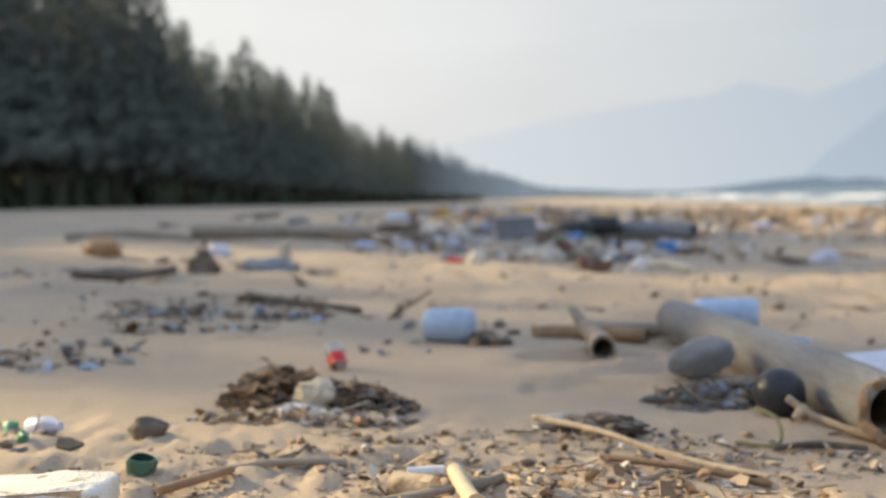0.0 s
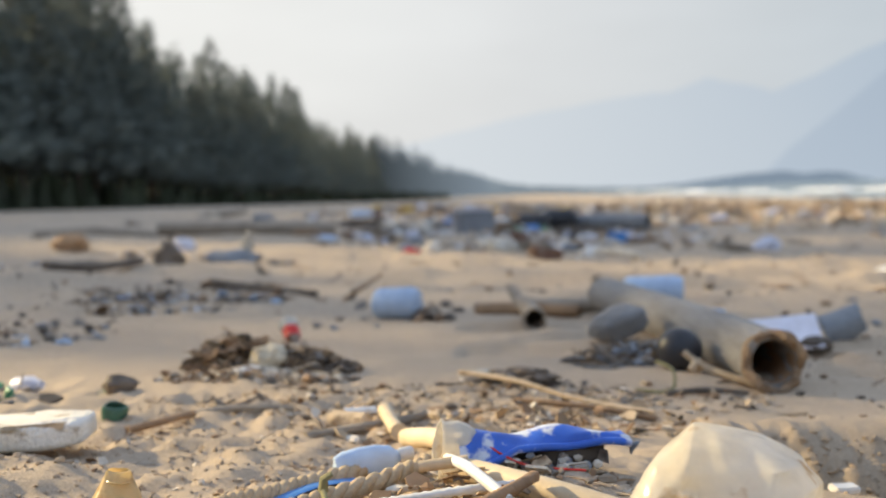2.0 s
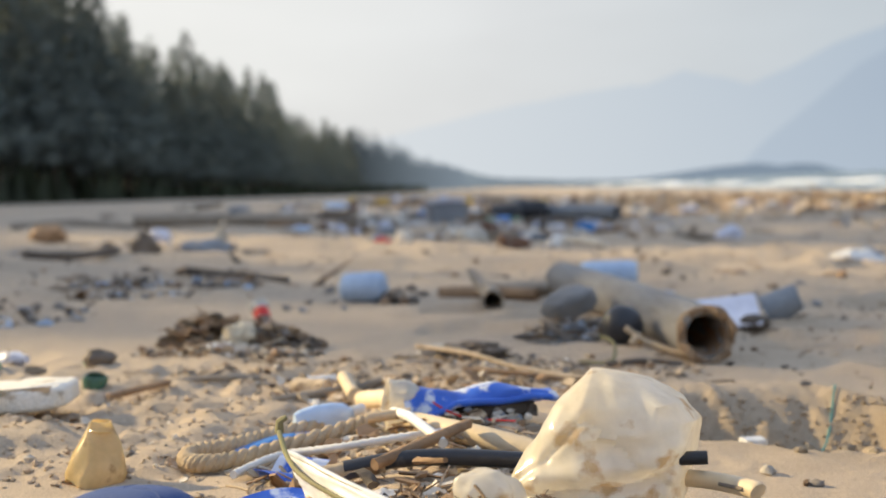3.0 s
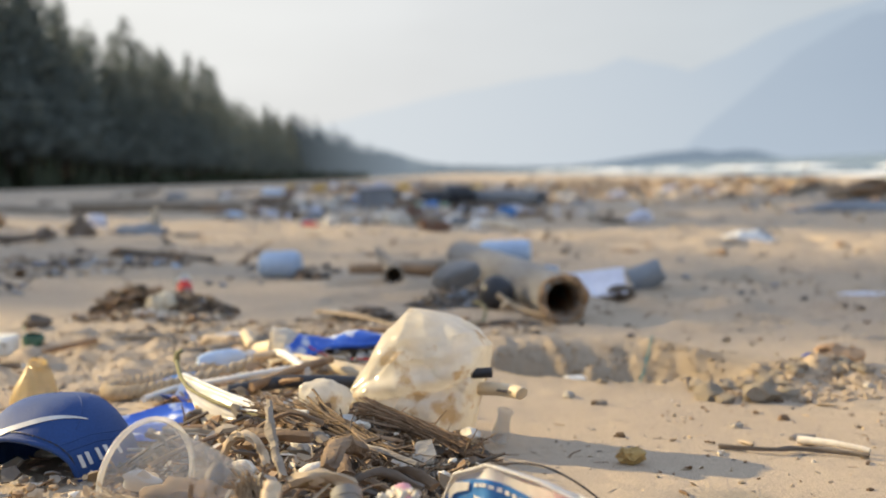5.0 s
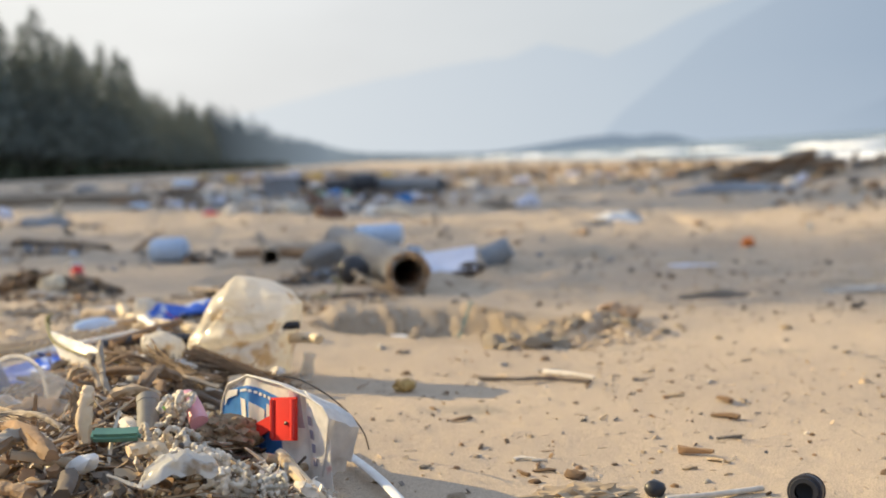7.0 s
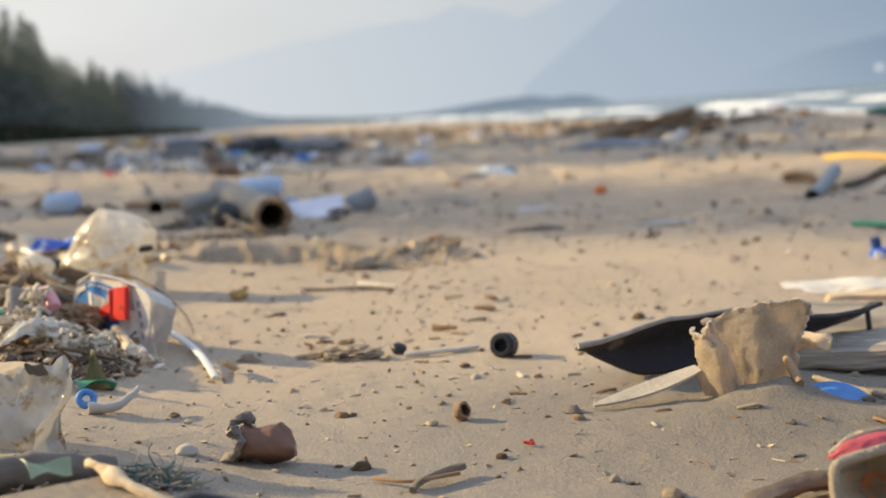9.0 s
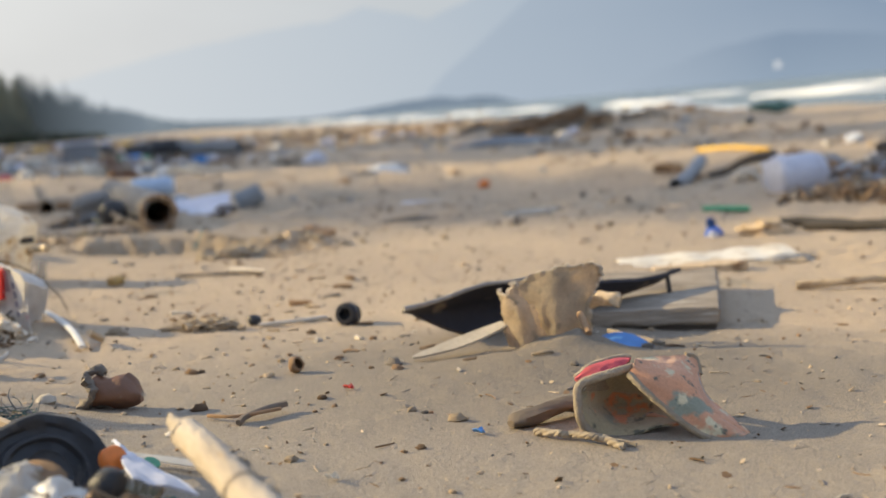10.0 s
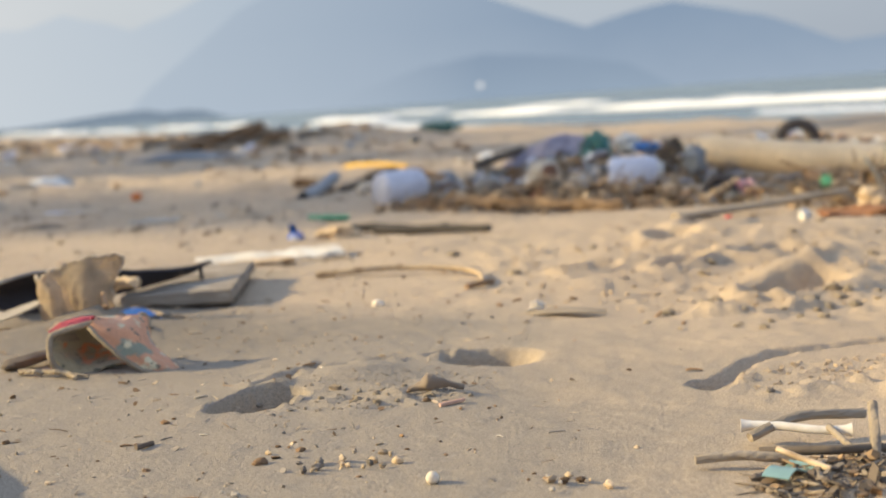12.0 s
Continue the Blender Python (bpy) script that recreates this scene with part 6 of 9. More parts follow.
# husk and bark pushed against the jug, wood pieces through the bank
HUSKS = ((((0.125, 0.525, 0.052), (0.175, 0.458, 0.033), (0.219, 0.372, 0.013)), 0.016, ORGANIC, "frayed golden coconut husk strip"), (((0.187, 0.558, 0.042), (0.244, 0.521, 0.023), (0.302, 0.484, -0.002)), 0.013, BROWNW, "brown bark fibres below the jug"),
         (((0.083, 0.529, 0.053), (0.119, 0.484, 0.045), (0.160, 0.439, 0.032)), 0.015, ROOTW, "dark red-brown husk in the bank"), (((-0.015, 0.116, 0.066), (0.021, 0.092, 0.061), (0.061, 0.058, 0.055)), 0.010, DRIFT, "pale frayed husk before the food tub"),
         (((0.096, 0.136, 0.070), (0.102, 0.124, 0.056), (0.107, 0.103, 0.036)), 0.010, ORGANIC, "golden brown bark standing in the bank"), (((0.148, 0.350, 0.034), (0.171, 0.339, 0.046), (0.190, 0.296, 0.034)), 0.014, ROOTW, "dark curled husk in the bank"))
for k, (pts, r, m, lab) in enumerate(HUSKS):
    fibre_bundle("husk_strip", lab, "husk", pts, r, m, group="husk strips", seed=k + 11)
rnd = random.Random(55)
for k in range(44):
    c = rnd.random()
    x, y = np.interp(c, (0, 0.5, 1), (0.10, 0.14, 0.18)) + rnd.gauss(0, 0.08), np.interp(c, (0, 0.5, 1), (0.72, 0.25, -0.20))
    a, ln, r = rnd.uniform(0, 6.28), rnd.uniform(0.018, 0.042), rnd.uniform(0.0035, 0.0085)
    h = 0.012 + 0.030 * rnd.random() * math.exp(-((x - 0.14) / 0.14) ** 2)
    dx, dy = ln * math.cos(a), ln * math.sin(a)
    bent_tube("wood_piece", rnd.choice(("broken weathered stick in the litter bank", "bleached wood piece in the litter bank", "worn brown stick in the litter bank")), "stick",
              [(x - dx, y - dy, h), (x + 0.2 * dy, y - 0.2 * dx, h + rnd.uniform(0, 0.012)), (x + dx, y + dy, h + rnd.uniform(-0.006, 0.014))], lambda q: r * (1 - 0.3 * q), rnd.choice((BROWNW, BROWNW, DARKW, ROOTW, DRIFT, GREYWOOD)), 7, 0.34, flat=rnd.uniform(0.5, 1.0), group="bank sticks", seed=k, step=3)
for k in range(22):
    c = rnd.random()
    x, y = 0.14 + rnd.gauss(0, 0.08), 0.65 - 0.80 * c
    thing("shell_piece", rnd.choice(("bleached shell fragment in litter", "grey coral fragment in litter")), "shell", (x, y), (rnd.uniform(-40, 40), rnd.uniform(-40, 40), rnd.uniform(0, 360)),
          lump(rnd.uniform(0.008, 0.016), k, (1.3, 0.8, 0.6), 0.5, 2, 1.9), rnd.choice((SHELLM, SHELLM, STONE, WHITE)), "shell pieces", lift=0.014 + 0.02 * rnd.random())


# ---------------------------------------------------------------- torn felt, board and floral cloth on open sand
def dark_sole():
    """Long curved dark sheet on edge: broad at one end, a thin tongue at the other."""
    xs = (0.0, 0.030, 0.060, 0.086, 0.112, 0.150, 0.20, 0.29, 0.36, 0.41, 0.441)
    up = (-0.010, -0.009, -0.004, 0.002, 0.006, 0.004, 0.004, -0.018, -0.025, -0.026, -0.023)
    lo = (-0.012, -0.030, -0.047, -0.058, -0.060, -0.061, -0.060, -0.052, -0.047, -0.041, -0.027)

    def fn(u, v):
        x = 0.441 * u
        top, low = np.interp(x, xs, up), np.interp(x, xs, lo)
        bow = 0.030 * math.sin(math.pi * min(1, u * 1.6)) * (u < 0.625)
        return Vector((0.801 + x, -0.345 + 0.305 * x + bow * math.sin(math.pi * v) - 0.020 * (1 - v) * min(1, u * 3) + 0.01 * v, top + (low - top) * v)) + noise.noise_vector(Vector((u * 5, v * 2, 1))) * 0.0022
    t = thing("rubber_sheet", "dark curved rubber sheet standing on its edge", "rubber sheet", (0, 0, 0))
    part("sheet", sheet(fn, 50, 12, 0.005), RUBBER, t)
    part("pale_edge", tube([fn(q, 0.0) + Vector((0, -0.001, 0.001)) for q in np.linspace(0, 0.50, 22)], lambda q: 0.0036 - 0.0018 * q, 8, rough=0.1), mat("dusty_rubber_edge", (0.46, 0.42, 0.37), (0.33, 0.30, 0.27), 30, 0.9, 0.3, 120), t, "pale dusty worn edge")
    part("peg", tube([fn(0.945, 0.3) + Vector((0, -0.002, 0)), fn(0.945, 0.3) + Vector((0.002, -0.004, -0.034))], 0.0035, 8), BLACK, t, "black peg")


dark_sole()


FELT_MAIN = draped((((0.943, -0.448, -0.064), (0.961, -0.462, -0.066), (0.996, -0.456, -0.068)),
                    ((0.938, -0.426, -0.016), (0.967, -0.446, -0.011), (1.009, -0.447, -0.012)),
                    ((0.924, -0.402, 0.011), (0.983, -0.425, 0.030), (1.032, -0.432, 0.023))), 2, 0.004, 0.0010, 0.0035)
FELT_SIDE = draped((((0.899, -0.458, -0.052), (0.911, -0.478, -0.052), (0.942, -0.467, -0.050)),
                    ((0.896, -0.443, -0.014), (0.910, -0.470, -0.013), (0.935, -0.448, -0.017)),
                    ((0.897, -0.432, 0.012), (0.904, -0.446, 0.008), (0.919, -0.427, 0.013))), 5, 0.004, 0.0010, 0.0030)
FRAYED = mat("frayed_pale_felt", (0.74, 0.67, 0.56), (0.60, 0.52, 0.41), 40, 0.95, 0.6, 260, through_light=0.4)
for lab, fn, cuts, edges in (("stiff torn beige felt, curled upright in sand", FELT_MAIN, (40, 34), ((0.0, 1.0, 1.0, 1.0), (1.0, 0.35, 1.0, 1.0))),
                             ("torn grey-beige felt strip leaning on the larger piece", FELT_SIDE, (26, 30), ((0.0, 1.0, 1.0, 1.0), (0.0, 0.2, 0.0, 1.0)))):
    t = thing("felt_piece", lab, "felt", (0, 0, 0), group="torn felt pieces")
    piece = part("felt", sheet(fn, *cuts, 0.004), FELT, t)
    for u0, v0, u1, v1 in edges:
        part("frayed_edge", tube([fn(u0 + (u1 - u0) * q, v0 + (v1 - v0) * q) for q in np.linspace(0, 1, 26)], lambda q: 0.0019 + 0.0008 * math.sin(q * 47), 7, rough=0.5, seed=3), FRAYED, piece, "pale frayed edge")
thing("sandal_sole", "flat pale worn sandal sole on sand", "sole", (0.8385, -0.446), (16, -7, 3),
      sheet(lambda u, v: (0.118 * (u - 0.5), 0.023 * (v - 0.5) * math.sin(math.pi * (0.03 + 0.80 * u)) ** 0.8, 0.006 + 0.010 * u * u), 24, 10, 0.0028), mat("pale_worn_sole", (0.54, 0.47, 0.37), (0.40, 0.34, 0.265), 24, 0.85, 0.4, 160), lift=0.008)

t = thing("wooden_board", "thick grey weathered board end half buried", "board", (1.218, -0.187, -0.086), (1.6, 0, -28.4))
part("plank", ([p + Vector((0, 0, 0.012)) for p in slab(0.185, 0.317, 0.022, 0.003, 0.003, 10, 5)[0]], slab(0.185, 0.317, 0.022, 0.003, 0.003, 10, 5)[1]), mat("streaked_board_wood", (0.36, 0.305, 0.245), (0.19, 0.155, 0.12), 16, 0.9, 0.9, 70, stretch=(0.4, 2.6, 2.6), spots=(0.46, 0.41, 0.34), spot_at=0.60, dist=0.005), t)
part("underlayer", ([p + Vector((-0.004, 0.003, -0.004)) for p in slab(0.178, 0.312, 0.0150, 0.002, 0.003, 8, 8)[0]], slab(0.178, 0.312, 0.0150, 0.002, 0.003, 8, 8)[1]), DARKW, t, "darker lower layer")
bent_tube("wood_piece", "short tan wood stub on the board", "stick", [(1.015, -0.418, 0.050), (1.034, -0.428, 0.056), (1.050, -0.440, 0.052)], 0.0085, DRIFT, 10, 0.35, group="loose sticks")
bent_tube("stick", "short tan stick leaning beside the felt", "stick", [(0.979, -0.503, 0.002), (0.988, -0.460, 0.030)], 0.0046, BROWNW, 10, 0.12, group="loose sticks")
bent_tube("stick", "thin brown stick lying beside the board", "stick", [(1.045, -0.41, 0.012), (1.06, -0.455, 0.008), (1.075, -0.50, 0.004)], 0.0034, GREYWOOD, 8, 0.1, group="loose sticks")
thing("plastic_sheet", "curved bright blue plastic piece in sand", "plastic piece", (1.016, -0.500, -0.078), (0, 10, -38),
      sheet(lambda u, v: (0.072 * (u - 0.5), 0.05 * (v - 0.5), 0.006 + 0.022 * math.sin(math.pi * (0.15 + 0.7 * u)) * (0.35 + 0.65 * v)), 16, 12, 0.002), SKYB)


def floral_cloth(name, ground, leaf, pale, scale):
    """Printed cotton: blotches of leaves and pale blossom on a faded ground, dirt in the weave."""
    m = mat(name, ground, tuple(0.80 * c for c in ground), 30, 0.93, 0.5, 420, sheen=0.3, dist=0.001)
    n, l = m.node_tree.nodes, m.node_tree.links
    hue = next(q for q in n if q.bl_idname == "ShaderNodeHueSaturation")
    src, co = hue.inputs["Color"].links[0].from_socket, n.new("ShaderNodeTexCoord")
    for k, (colour, size, at) in enumerate(((leaf, scale, 0.575), (pale, scale * 1.5, 0.60), (tuple(0.45 * c for c in leaf), scale * 2.2, 0.64))):
        no, ra, mx, mp = (n.new("ShaderNode" + q) for q in ("TexNoise", "ValToRGB", "MixRGB", "Mapping"))
        mp.inputs["Location"].default_value = (3.1 * k, 1.7 * k, 0.9)
        no.inputs["Scale"].default_value, no.inputs["Detail"].default_value = size, 3
        ra.color_ramp.elements[0].position, ra.color_ramp.elements[1].position = at - 0.03, at + 0.05
        l.new(co.outputs["Object"], mp.inputs[0])
        l.new(mp.outputs[0], no.inputs["Vector"])
        l.new(no.outputs["Fac"], ra.inputs[0])
        l.new(ra.outputs[0], mx.inputs[0])
        l.new(src, mx.inputs[1])
        mx.inputs[2].default_value = (*colour, 1)
        src = mx.outputs[0]
    l.new(src, hue.inputs["Color"])
    return m


def floral_cap():
    """Floral cloth cap on its side: hollow lining in front, red band over it, brim swept round to a point."""
    t = thing("floral_cloth_cap", "faded floral cloth cap, folded into an arch on sand", "cap", (0, 0, 0))
    outer = floral_cloth("faded_floral_cotton", (0.66, 0.33, 0.19), (0.25, 0.27, 0.21), (0.64, 0.55, 0.36), 38)
    inner = floral_cloth("dirty_floral_lining", (0.44, 0.36, 0.22), (0.26, 0.25, 0.17), (0.64, 0.24, 0.10), 30)
    wall = draped((((0.837, -0.845, -0.064), (0.864, -0.854, -0.061), (0.907, -0.862, -0.058)),
                   ((0.822, -0.843, -0.032), (0.873, -0.803, -0.048), (0.912, -0.823, -0.046)),
                   ((0.830, -0.838, -0.013), (0.861, -0.816, -0.014), (0.884, -0.836, -0.008))), 4, 0.003, 0.0006)
    lining = part("lining", sheet(wall, 30, 26, 0.002), inner, t, "stained lining with orange flowers")
    part("crown", sheet(lambda u, v: wall(u, v) + Vector((0.012, 0.034, 0.004)) * (0.2 + 0.8 * math.sin(math.pi * u)), 30, 26, 0.002), outer, t)
    rim = draped((((0.878, -0.838, -0.007), (0.852, -0.841, -0.009), (0.828, -0.839, -0.014), (0.822, -0.843, -0.024), (0.821, -0.845, -0.036), (0.826, -0.847, -0.050), (0.838, -0.848, -0.062), (0.856, -0.840, -0.066)),) * 2)
    part("binding", tube([rim(q, 0.5) for q in np.linspace(0, 1, 44)], 0.0040, 9, rough=0.10), BINDING, lining, "grey-tan bound edge")
    red = draped((((0.826, -0.837, -0.013), (0.839, -0.840, -0.008), (0.855, -0.840, -0.006), (0.871, -0.839, -0.004)),
                  ((0.826, -0.832, -0.010), (0.843, -0.830, -0.003), (0.865, -0.828, 0.0005), (0.882, -0.828, -0.001)),
                  ((0.832, -0.818, -0.016), (0.850, -0.810, -0.009), (0.872, -0.806, -0.005), (0.888, -0.812, -0.007))), 9, 0.0015, 0.0004)
    red_part = part("red_band", sheet(red, 24, 12, 0.002), mat("faded_red_cloth", (0.60, 0.10, 0.13), (0.48, 0.09, 0.10), 40, 0.9, 0.4, 240), t, "faded red-pink band")
    part("outer_seam", tube([red(q, 0.62) + Vector((0, 0, 0.0012)) for q in np.linspace(0, 1, 20)], 0.0024, 8, rough=0.15), BINDING, red_part, "grey-tan seam over the red band")
    part("inner_band", sheet(lambda u, v: wall(0.05 + 0.42 * u, 0.93 - 0.15 * v + 0.03 * u) + Vector((0, -0.004, 0)), 16, 6, 0.002), BINDING, lining, "grey-tan inner band")
    brim = draped((((0.870, -0.850, -0.009), (0.879, -0.865, -0.026), (0.897, -0.879, -0.046), (0.919, -0.888, -0.064), (0.960, -0.896, -0.076)),
                   ((0.875, -0.848, -0.002), (0.896, -0.858, -0.013), (0.917, -0.867, -0.029), (0.932, -0.878, -0.052), (0.962, -0.895, -0.075)),
                   ((0.887, -0.833, -0.002), (0.920, -0.823, -0.006), (0.947, -0.822, -0.012), (0.945, -0.845, -0.042), (0.965, -0.893, -0.075))), 7, 0.0022, 0.0007, 0.0006)
    brim_part = part("brim", sheet(brim, 46, 22, 0.0032), outer, t)
    part("brim_edge", tube([brim(q, 0.0) + Vector((-0.0006, -0.0012, 0)) for q in np.linspace(0, 1, 34)], 0.0030, 8, rough=0.14), BINDING, brim_part, "frayed tan edge")
    part("brim_corner", tube([brim(q, 1.0) for q in np.linspace(0.40, 0.62, 8)], 0.0034, 8, rough=0.3), BINDING, brim_part, "frayed grey corner")


floral_cap()
bent_tube("stick", "flat grey wood piece beside the floral cap", "stick", [(0.776, -0.795, 0.006), (0.83, -0.775, 0.012), (0.868, -0.765, 0.010)], lambda q: 0.0115 * min(1, 0.45 + 5 * q), DARKW, 12, 0.3, flat=0.6, group="loose sticks")
t = thing("yarn", "knotted tan cotton yarn in sand", "yarn", (0, 0, 0))
for vf in twisted_rope([(x, y, gz(x, y) + h) for x, y, h in ((0.790, -0.818, 0.003), (0.803, -0.842, 0.006), (0.812, -0.846, 0.005), (0.822, -0.868, 0.007), (0.832, -0.876, 0.005), (0.837, -0.900, 0.003))], 0.0034, turns=5, per=10):
    part("strand", ([p + noise.noise_vector(p * 160) * 0.0012 for p in vf[0]], vf[1]), BINDING, t)
part("loose_end", tube([(x, y, gz(x, y) + h) for x, y, h in ((0.826, -0.874, 0.006), (0.843, -0.884, 0.004), (0.852, -0.893, 0.002))], 0.0018, 7, rough=0.4), BINDING, t)
t = thing("rubber_grommet", "small black rubber grommet on sand", "grommet", (0.775, -0.128), (80, 0, -35), lift=0.014)
part("ring", open_lathe([(0.0125, -0.013), (0.0148, -0.008), (0.0155, 0.0), (0.0148, 0.008), (0.0125, 0.013)], 0.004, 22), BLACK, t)
for z in (-0.009, 0.009):
    part("lip", tube([(0.0142 * math.cos(a), 0.0142 * math.sin(a), z) for a in np.linspace(0, 6.283, 22)], 0.0018, 6), RUBBER, t)
bent_tube("straw", "long pale straw lying on sand", "straw", [(0.655, -0.085, 0.004), (0.70, -0.085, 0.005), (0.755, -0.075, 0.004)], 0.003, SHELLM, 8)
thing("pebble", "round black pebble on the sand", "pebble", (0.652, -0.062), (0, 0, 0), lump(0.0105, 3, (1, 1, 0.9), 0.25), BLACK, "pebbles", lift=0.006)
thing("dry_weed", "flat clump of dry brown seaweed", "weed", (0.575, -0.075), (0, 0, -10), lump(0.032, 3, (1.5, 0.7, 0.36), 0.55, 4, 5.0), DRIFT, lift=0.003)
thing("nutshell", "small broken tan nut shell", "nut", (0.640, -0.44), (70, 0, 30), open_lathe([(0.004, 0), (0.009, 0.004), (0.0095, 0.010), (0.008, 0.014)], 0.002, 14, crumple(3, 0.003, 70)), BROWNW, lift=0.006)
bent_tube("twig", "thin forked dark twig on sand", "twig", [(0.524, -0.64, 0.003), (0.55, -0.665, 0.006), (0.592, -0.658, 0.008)], 0.0018, BROWNW, 7, 0.2, group="twigs")
bent_tube("twig", "thin forked dark twig on sand", "twig", [(0.548, -0.680, 0.003), (0.560, -0.664, 0.006), (0.600, -0.640, 0.008)], 0.0032, DARKW, 7, 0.2, group="twigs")
thing("wood_chip", "pale cream chip of plastic", "chip", (0.554, 1.205, -0.062), (10, 5, 20), slab(0.036, 0.020, 0.009, 0.002, 0.001, 2), WHITE)
bent_tube("cord", "thin green fishing cord trailing over clods", "cord", [(0.60, 1.17, 0.004), (0.63, 1.21, 0.006), (0.68, 1.28, 0.006), (0.73, 1.38, 0.004)], 0.0016, TEAL, 6)
bent_tube("stick", "pale stripped stick lying on open sand", "stick", [(0.70, 0.60, 0.006), (0.735, 0.565, 0.008), (0.76, 0.54, 0.005)], lambda q: 0.0050 - 0.002 * q, SHELLM, 9, 0.1, group="loose sticks")
bent_tube("stick", "thin brown stick beside the pale one", "stick", [(0.60, 0.585, 0.003), (0.65, 0.556, 0.006), (0.69, 0.560, 0.005), (0.75, 0.52, 0.004)], 0.0028, DARKW, 7, 0.3, group="loose sticks")
thing("sponge_piece", "small yellow-brown sponge piece", "sponge", (0.482, 0.522), (0, 0, 0), lump(0.0115, 5, (1.3, 0.9, 0.8), 0.5, 3, 2.5), mat("ochre_sponge", (0.50, 0.34, 0.13), (0.38, 0.25, 0.10), 60, 0.95, 0.8, 200), lift=0.008)
bent_tube("stick", "short split log piece on sand", "stick", [(0.73, 0.09, 0.005), (0.758, 0.062, 0.006)], lambda q: 0.0045 * (1 - 0.5 * q), BROWNW, 8, 0.3, group="loose sticks")
thing("dark_lump", "dark brown tar lump on clods", "lump", (0.985, 1.17), (0, 0, 0), lump(0.036, 9, (1.3, 0.9, 0.6), 0.5, 3, 2), BROWNW, lift=0.012)
thing("screw_top", "small bright blue plastic cap", "cap", (0.93, 1.16), (60, 0, 0), lathe([(0.011, -0.006), (0.012, 0.0), (0.011, 0.006), (0.0005, 0.007)], 16), BLUE, lift=0.010)

for x, y, m, lab in ((0.679, -0.562, RED, "tiny red plastic flake on sand"), (0.745, -0.797, SKYB, "tiny blue plastic flake on sand"), (0.592, -0.896, MILKY, "tiny clear plastic flake on sand")):
    thing("plastic_flake", lab, "plastic piece", (x, y), (12, 8, 40), sheet(lambda u, v: (0.011 * (u - 0.5), 0.008 * (v - 0.5) * (1.2 - 0.6 * u), 0.003 + 0.002 * math.sin(5 * u + 3 * v)), 7, 6, 0.0008), m, "plastic flakes", lift=0.001)

# crumbled clods before the hollow
CLODS = [mesh_of("clod", *lump(1.0, k + 20, (1, 0.85, 0.62), 0.55, 2, 1.5)) for k in range(4)]
for me in CLODS:
    me.materials.append(SANDCLOD)
rnd = random.Random(31)


def clod(x, y, r):
    ob = new("sand_clod", rnd.choice(CLODS))
    ob.matrix_basis = pose(x, y, gz(x, y) + r * 0.25, rnd.uniform(-20, 20), rnd.uniform(-20, 20), rnd.uniform(0, 360)) @ Matrix.Scale(r, 4)
    tagged(ob, "crumbled clod of damp sand", "sand clod", "sand clods")


clod(0.755, 0.885, 0.030), clod(0.685, 0.905, 0.026), clod(0.80, 0.90, 0.018), clod(0.70, 0.875, 0.014)
for k in range(34):
    clod(rnd.gauss(0.84, 0.12), rnd.gauss(1.0, 0.06), rnd.uniform(0.005, 0.016))
for k in range(40):
    x = rnd.uniform(0.42, 0.80)
    clod(x, 1.26 - 0.35 * max(0, x - 0.55) + rnd.gauss(0, 0.03), rnd.uniform(0.004, 0.012))
for k in range(12):
    clod(rnd.gauss(1.12, 0.05), rnd.gauss(-1.20, 0.03), rnd.uniform(0.002, 0.006))
for k in range(26):
    clod(rnd.gauss(1.82, 0.12), rnd.gauss(-1.02, 0.05), rnd.uniform(0.004, 0.011))
for k in range(14):
    clod(rnd.uniform(1.75, 2.6), rnd.uniform(-1.0, 0.1), rnd.uniform(0.005, 0.013))

# behind the board, towards the water
t = thing("white_plank", "white bleached plank half sunk in sand", "plank", (1.545, 0.262), (4, 0, -16), lift=-0.004)
part("board", slab(0.33, 0.105, 0.012, 0.003, 0.007, 26, 4), mat("bleached_white_wood", (0.74, 0.70, 0.63), (0.58, 0.53, 0.45), 22, 0.9, 0.9, 90, stretch=(0.5, 2.2, 2.2), spots=(0.44, 0.35, 0.25), spot_at=0.54, dist=0.004), t)
part("split_strip", ([p + Vector((0.045, -0.062, -0.004)) for p in slab(0.25, 0.030, 0.011, 0.002, 0.006, 14, 9)[0]], slab(0.25, 0.030, 0.011, 0.002, 0.006, 14, 9)[1]), DRIFT, t, "tan strip split off one side")
thing("wood_splinter", "rotten brown splintered wood beside the plank", "wood", (1.47, 0.150), (0, 0, -20), slab(0.16, 0.05, 0.014, 0.003, 0.007, 6, 9), DRIFT, lift=-0.004)
bent_tube("branch", "long thin curved driftwood branch", "branch", [(1.47, -0.16, 0.006), (1.53, -0.20, 0.012), (1.60, -0.235, 0.014), (1.68, -0.31, 0.012), (1.70, -0.38, 0.008), (1.652, -0.47, 0.006)], lambda q: 0.0068 - 0.002 * q, DRIFT, 9, 0.2, step=6)
bent_tube("branch", "dark stick end beside the curved branch", "branch", [(1.60, -0.50, 0.004), (1.65, -0.478, 0.008), (1.68, -0.46, 0.006)], 0.0048, BROWNW, 8, 0.15)
t = thing("bottle", "small blue plastic bottle piece with dark cap", "bottle", (1.772, 0.64), (8, -10, -60), lift=-0.002)
part("body", lathe([(0.0005, 0), (0.019, 0.001), (0.021, 0.006), (0.020, 0.015), (0.012, 0.022), (0.009, 0.026)], 20, crumple(6, 0.005, 60)), BLUE, t)
part("cap", lathe([(0.0005, 0.024), (0.010, 0.024), (0.011, 0.030), (0.009, 0.043), (0.0005, 0.045)], 16), NAVY, t, "dark navy cap")
